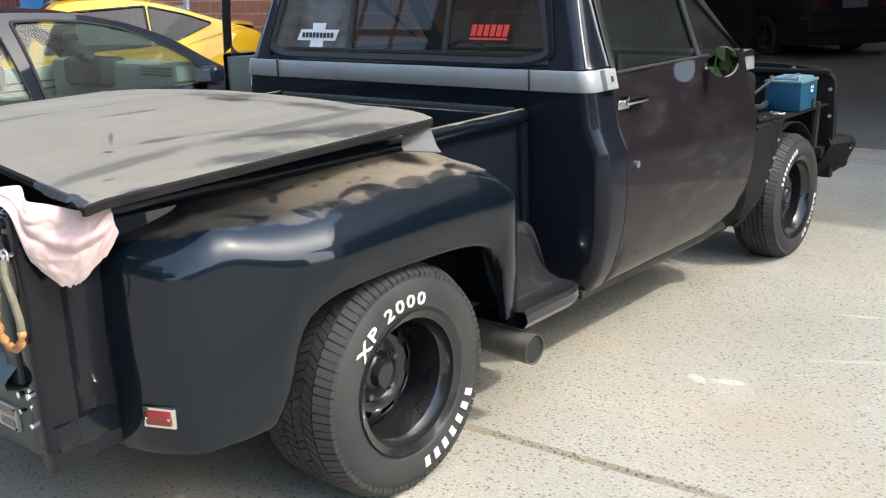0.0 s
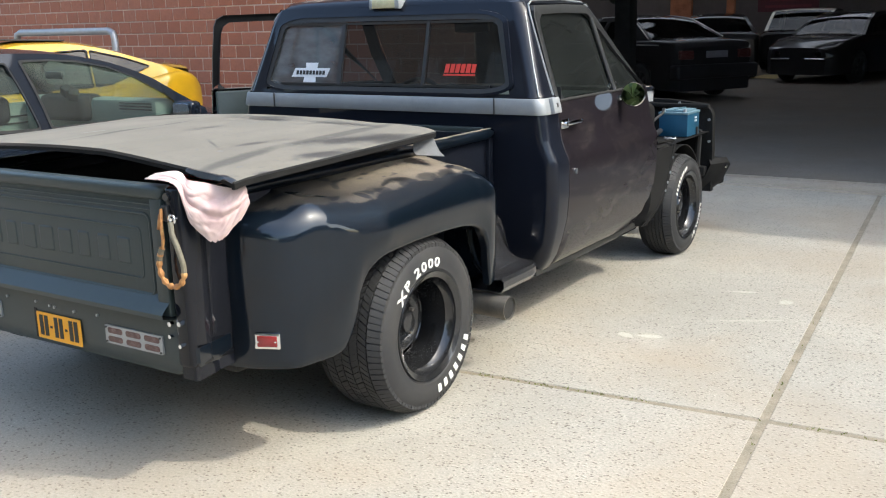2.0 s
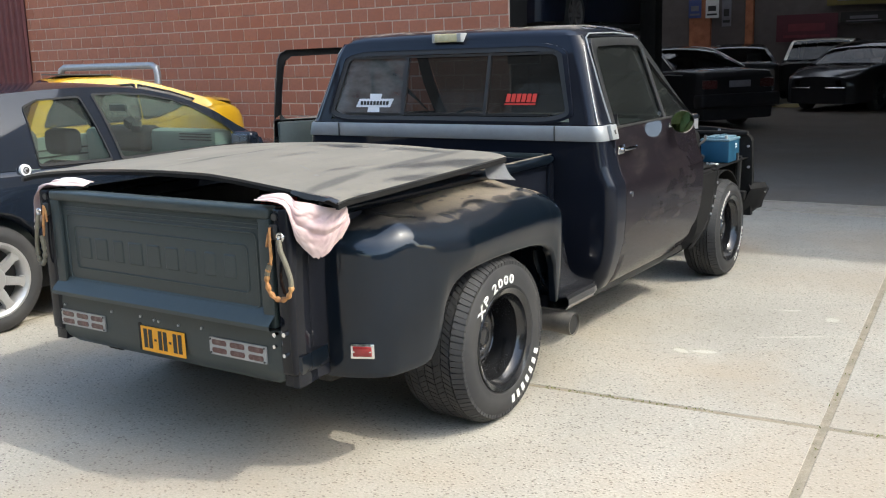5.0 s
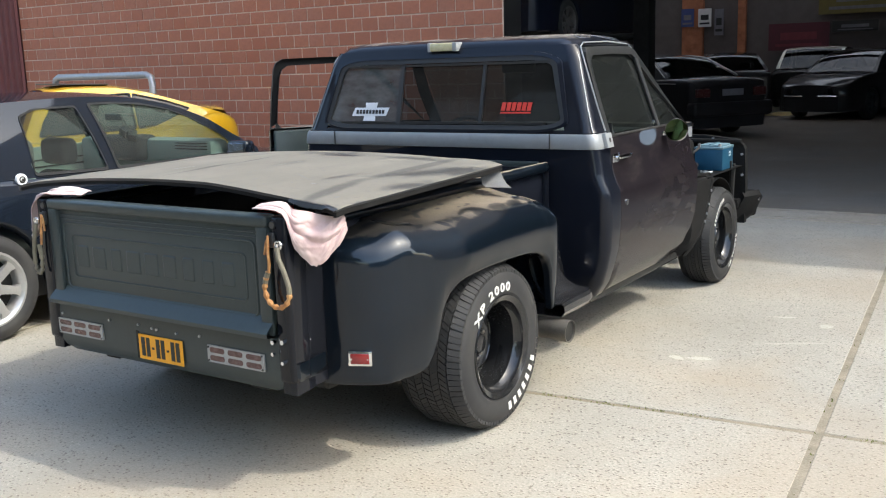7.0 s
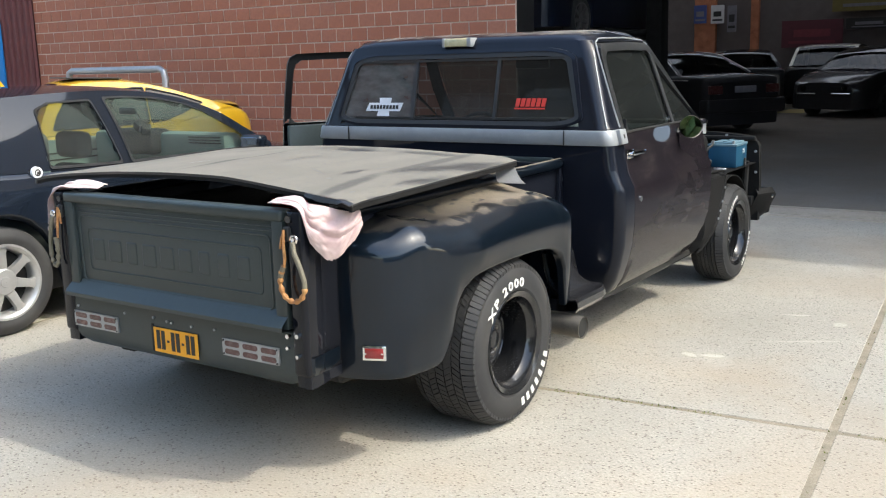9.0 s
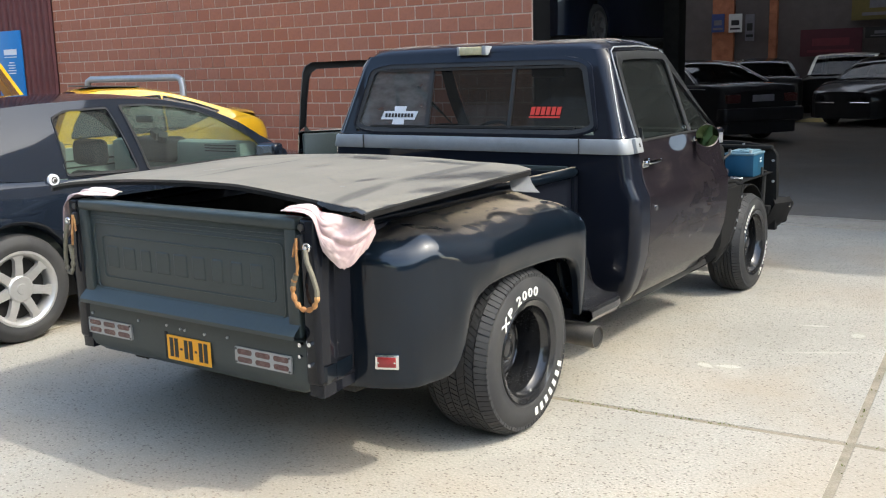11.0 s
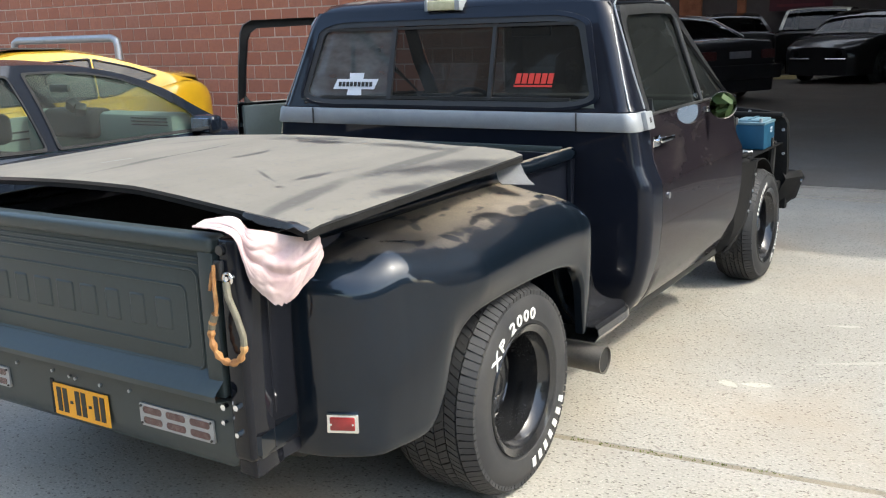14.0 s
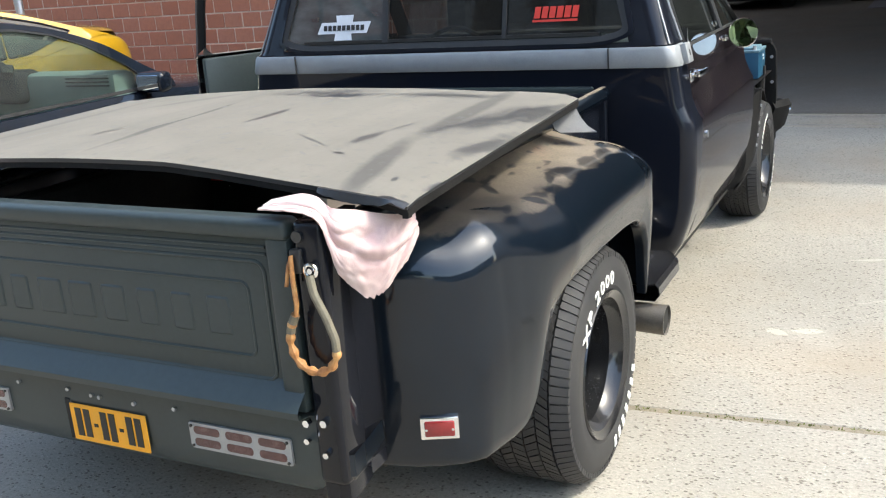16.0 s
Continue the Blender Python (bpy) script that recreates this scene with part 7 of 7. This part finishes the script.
for lx in (-5.75, -2.85):
    lp = thing("lift_post", "dark steel post of the car lift", "car lift", pose(lx, 11.0, 0), "lift posts")
    part("column", box(-0.12, 0.12, -0.14, 0.14, 0, 3.6, 0.01), INNER, lp)
    part("base_plate", box(-0.25, 0.25, -0.3, 0.3, 0.004, 0.03, 0.005), INNER, lp)
    s = 1 if lx < -4 else -1
    part("lift_arm", join(tube([(0.12 * s, 0, 1.72), (0.75 * s, 0.8, 1.72)], 0.05, 8), tube([(0.12 * s, 0, 1.72), (0.75 * s, -0.8, 1.72)], 0.05, 8)), INNER, lp)

lp = thing("lift_post", "dark steel lift post beside the low black car", "car lift", pose(0.42, 19.4, 0), "lift posts")
part("column", box(-0.11, 0.11, -0.14, 0.14, 0, 3.6, 0.01), STEEL_BEAM, lp)
part("carriage", box(-0.15, 0.15, -0.17, 0.17, 0.75, 1.25, 0.015), INNER, lp)
part("base_plate", box(-0.28, 0.28, -0.3, 0.3, 0.004, 0.16, 0.02), INNER, lp)

bench = thing("workbench", "low dark workbench against the back wall", "workbench", pose(-0.47, 23.75, 0))
part("bench_top", box(-0.30, 0.28, -0.25, 0.25, 0.57, 0.61, 0.006), STEEL_BEAM, bench)
for bx in (-0.26, 0.24):
    for by in (-0.21, 0.21):
        part("leg", box(bx - 0.025, bx + 0.025, by - 0.025, by + 0.025, 0.004, 0.57), INNER, bench)
part("back_panel", box(-0.28, 0.26, 0.20, 0.215, 0.10, 0.56), INNER, bench, smooth=0)
CARDBOARD = simple("brown_cardboard", (0.30, 0.20, 0.11), 0.85, 0, 0.2, 9, 0.05)
tan_box = thing("cardboard_box", "brown cardboard box standing on the dark workbench", "cardboard box", pose(-0.47, 23.72, 0.611))
part("box_body", box(-0.24, 0.20, -0.18, 0.18, 0, 0.26, 0.006), CARDBOARD, tan_box)
part("top_flap", box(-0.24, 0.20, -0.182, -0.01, 0.261, 0.268), CARDBOARD, tan_box, smooth=0)
# thin pale patch laid on the workshop floor
sheet_pale = thing("pale_floor_sheet", "thin pale patch on the workshop floor", "cardboard sheet", pose(1.0, 18.2, 0.005))
part("flat_sheet", box(-0.42, 0.42, -1.2, 1.2, 0, 0.008, 0.002, 1), VAGUE_PALE, sheet_pale, smooth=0)
CAR_BLUE = car_paint("mid_blue_car_paint", (0.015, 0.075, 0.20), dust=0.0)
car("sedan", "mid-blue parked car at the back of the workshop", pose(2.25, 23.65, 0, 0, 0, 90), sedan_spec, CAR_BLUE, GLASS, dark_wheel)
# thin yellow patch on the workshop floor
FLOOR_YELLOW = simple("yellow_floor_patch", (0.46, 0.36, 0.13), 0.7, 0, 0.4, 6, 0.05)
part("floor_patch", box(-3.35, -2.72, 19.3, 20.7, 0.002, 0.007), FLOOR_YELLOW, floor_in, "yellow patch on the workshop floor", smooth=0)

rack = thing("guard_rail", "galvanised tubular guard rail in front of the brick wall", "guard rail", pose(0, 0, 0))
rp = [(-8.55, 4.85, 0), (-8.55, 4.85, 1.30), (-8.53, 4.85, 1.37), (-8.46, 4.85, 1.40), (-6.76, 4.85, 1.40), (-6.69, 4.85, 1.37), (-6.67, 4.85, 1.30), (-6.67, 4.85, 0)]
part("bent_tube", tube(rp, 0.042, 12), GALV, rack)
part("cross_tube", tube([(-8.55, 4.85, 1.16), (-6.67, 4.85, 1.16)], 0.02, 10), GALV, rack)

for nm, lab, x0, z0, w, h, mt in (("poster", "blue wall poster with a red emblem", -7.02, 2.45, 0.37, 0.51, POSTER_BLUE), ("poster", "white wall poster with dark print", -6.515, 2.43, 0.38, 0.51, POSTER_WHITE), ("poster", "pale wall poster with a dark bird shape", -6.10, 2.29, 0.26, 0.73, VAGUE_PALE), ("banner", "red and white workshop banner", -3.9, 1.80, 1.6, 0.72, BANNER_RED), ("banner", "black and white workshop banner", -2.46, 2.02, 1.15, 0.28, INK), ("banner", "faded yellow workshop banner", -2.3, 2.75, 2.2, 0.8, BANNER_YELLOW)):
    po = thing(nm, lab, nm, pose(x0, 24.83, z0))
    part("print_sheet", box(-w / 2, w / 2, -0.012, 0.012, -h / 2, h / 2), mt, po, smooth=0)
    part("print_bar", join(box(-w * 0.3, w * 0.3, -0.017, -0.0125, -h * 0.12, h * 0.16), box(-w * 0.38, w * 0.38, -0.017, -0.0125, -h * 0.36, -h * 0.26)), INK if mt in (POSTER_WHITE, VAGUE_PALE) else VAGUE_RED if mt is BANNER_RED else VAGUE_PALE, po, smooth=0)

# ---- brick courses of the front wall, last ----
BW, BH, GAP = 0.226, 0.150, 0.014
full = box(-BW / 2 + GAP / 2, BW / 2 - GAP / 2, -0.0, 0.05, -BH / 2 + GAP / 2, BH / 2 - GAP / 2, 0.003, 1)
me_b = bpy.data.meshes.new("brick")
me_b.from_pydata([tuple(v) for v in full[0]], [], full[1])
me_b.materials.append(BRICK)
rest_v, rest_f = [], []
count = 0
brick_rng = random.Random(2)
for r in range(int(4.6 / BH)):
    z = (r + 0.5) * BH
    off = (r % 2) * BW / 2
    n = int(8.1 / BW)
    for c in range(n + 1):
        x0 = -2.25 - off - (c + 0.5) * BW
        if x0 - BW / 2 < -10.35:
            if x0 + BW / 2 > -10.33:
                k = len(rest_v)
                hb = box(-10.35, x0 + BW / 2 - GAP / 2, WALL_Y - 0.004, WALL_Y + 0.04, z - BH / 2 + GAP / 2, z + BH / 2 - GAP / 2, 0.003, 1)
                rest_v += [tuple(v) for v in hb[0]]
                rest_f += [tuple(i + k for i in f) for f in hb[1]]
            continue
        dy = brick_rng.uniform(-0.003, 0.003)
        if 0.75 < z < 3.0 and x0 > -6.9 and count < 300:
            b = new("brick", me_b)
            b.parent = wall_front
            b.location = (x0, WALL_Y - 0.004 + dy, z)
            count += 1
        else:
            k = len(rest_v)
            rest_v += [(v[0] + x0, v[1] + WALL_Y - 0.004 + dy, v[2] + z) for v in full[0]]
            rest_f += [tuple(i + k for i in f) for f in full[1]]
    if off:
        k = len(rest_v)
        hb = box(-2.25 - BW / 2 + GAP / 2, -2.25 - GAP / 4, WALL_Y - 0.004, WALL_Y + 0.04, z - BH / 2 + GAP / 2, z + BH / 2 - GAP / 2, 0.003, 1)
        rest_v += [tuple(v) for v in hb[0]]
        rest_f += [tuple(i + k for i in f) for f in hb[1]]
for r in range(int(4.6 / BH), int(EAVE / BH)):
    z = (r + 0.5) * BH
    for c in range(40):
        x0 = -2.25 - (r % 2) * BW / 2 - (c + 0.5) * BW
        if x0 > -10.3:
            k = len(rest_v)
            rest_v += [(v[0] + x0, v[1] + WALL_Y - 0.004, v[2] + z) for v in full[0]]
            rest_f += [tuple(i + k for i in f) for f in full[1]]
tagged(mesh_object("brick_field", rest_v, rest_f, BRICK_FAR, wall_front, smooth=0), kind="stuff")
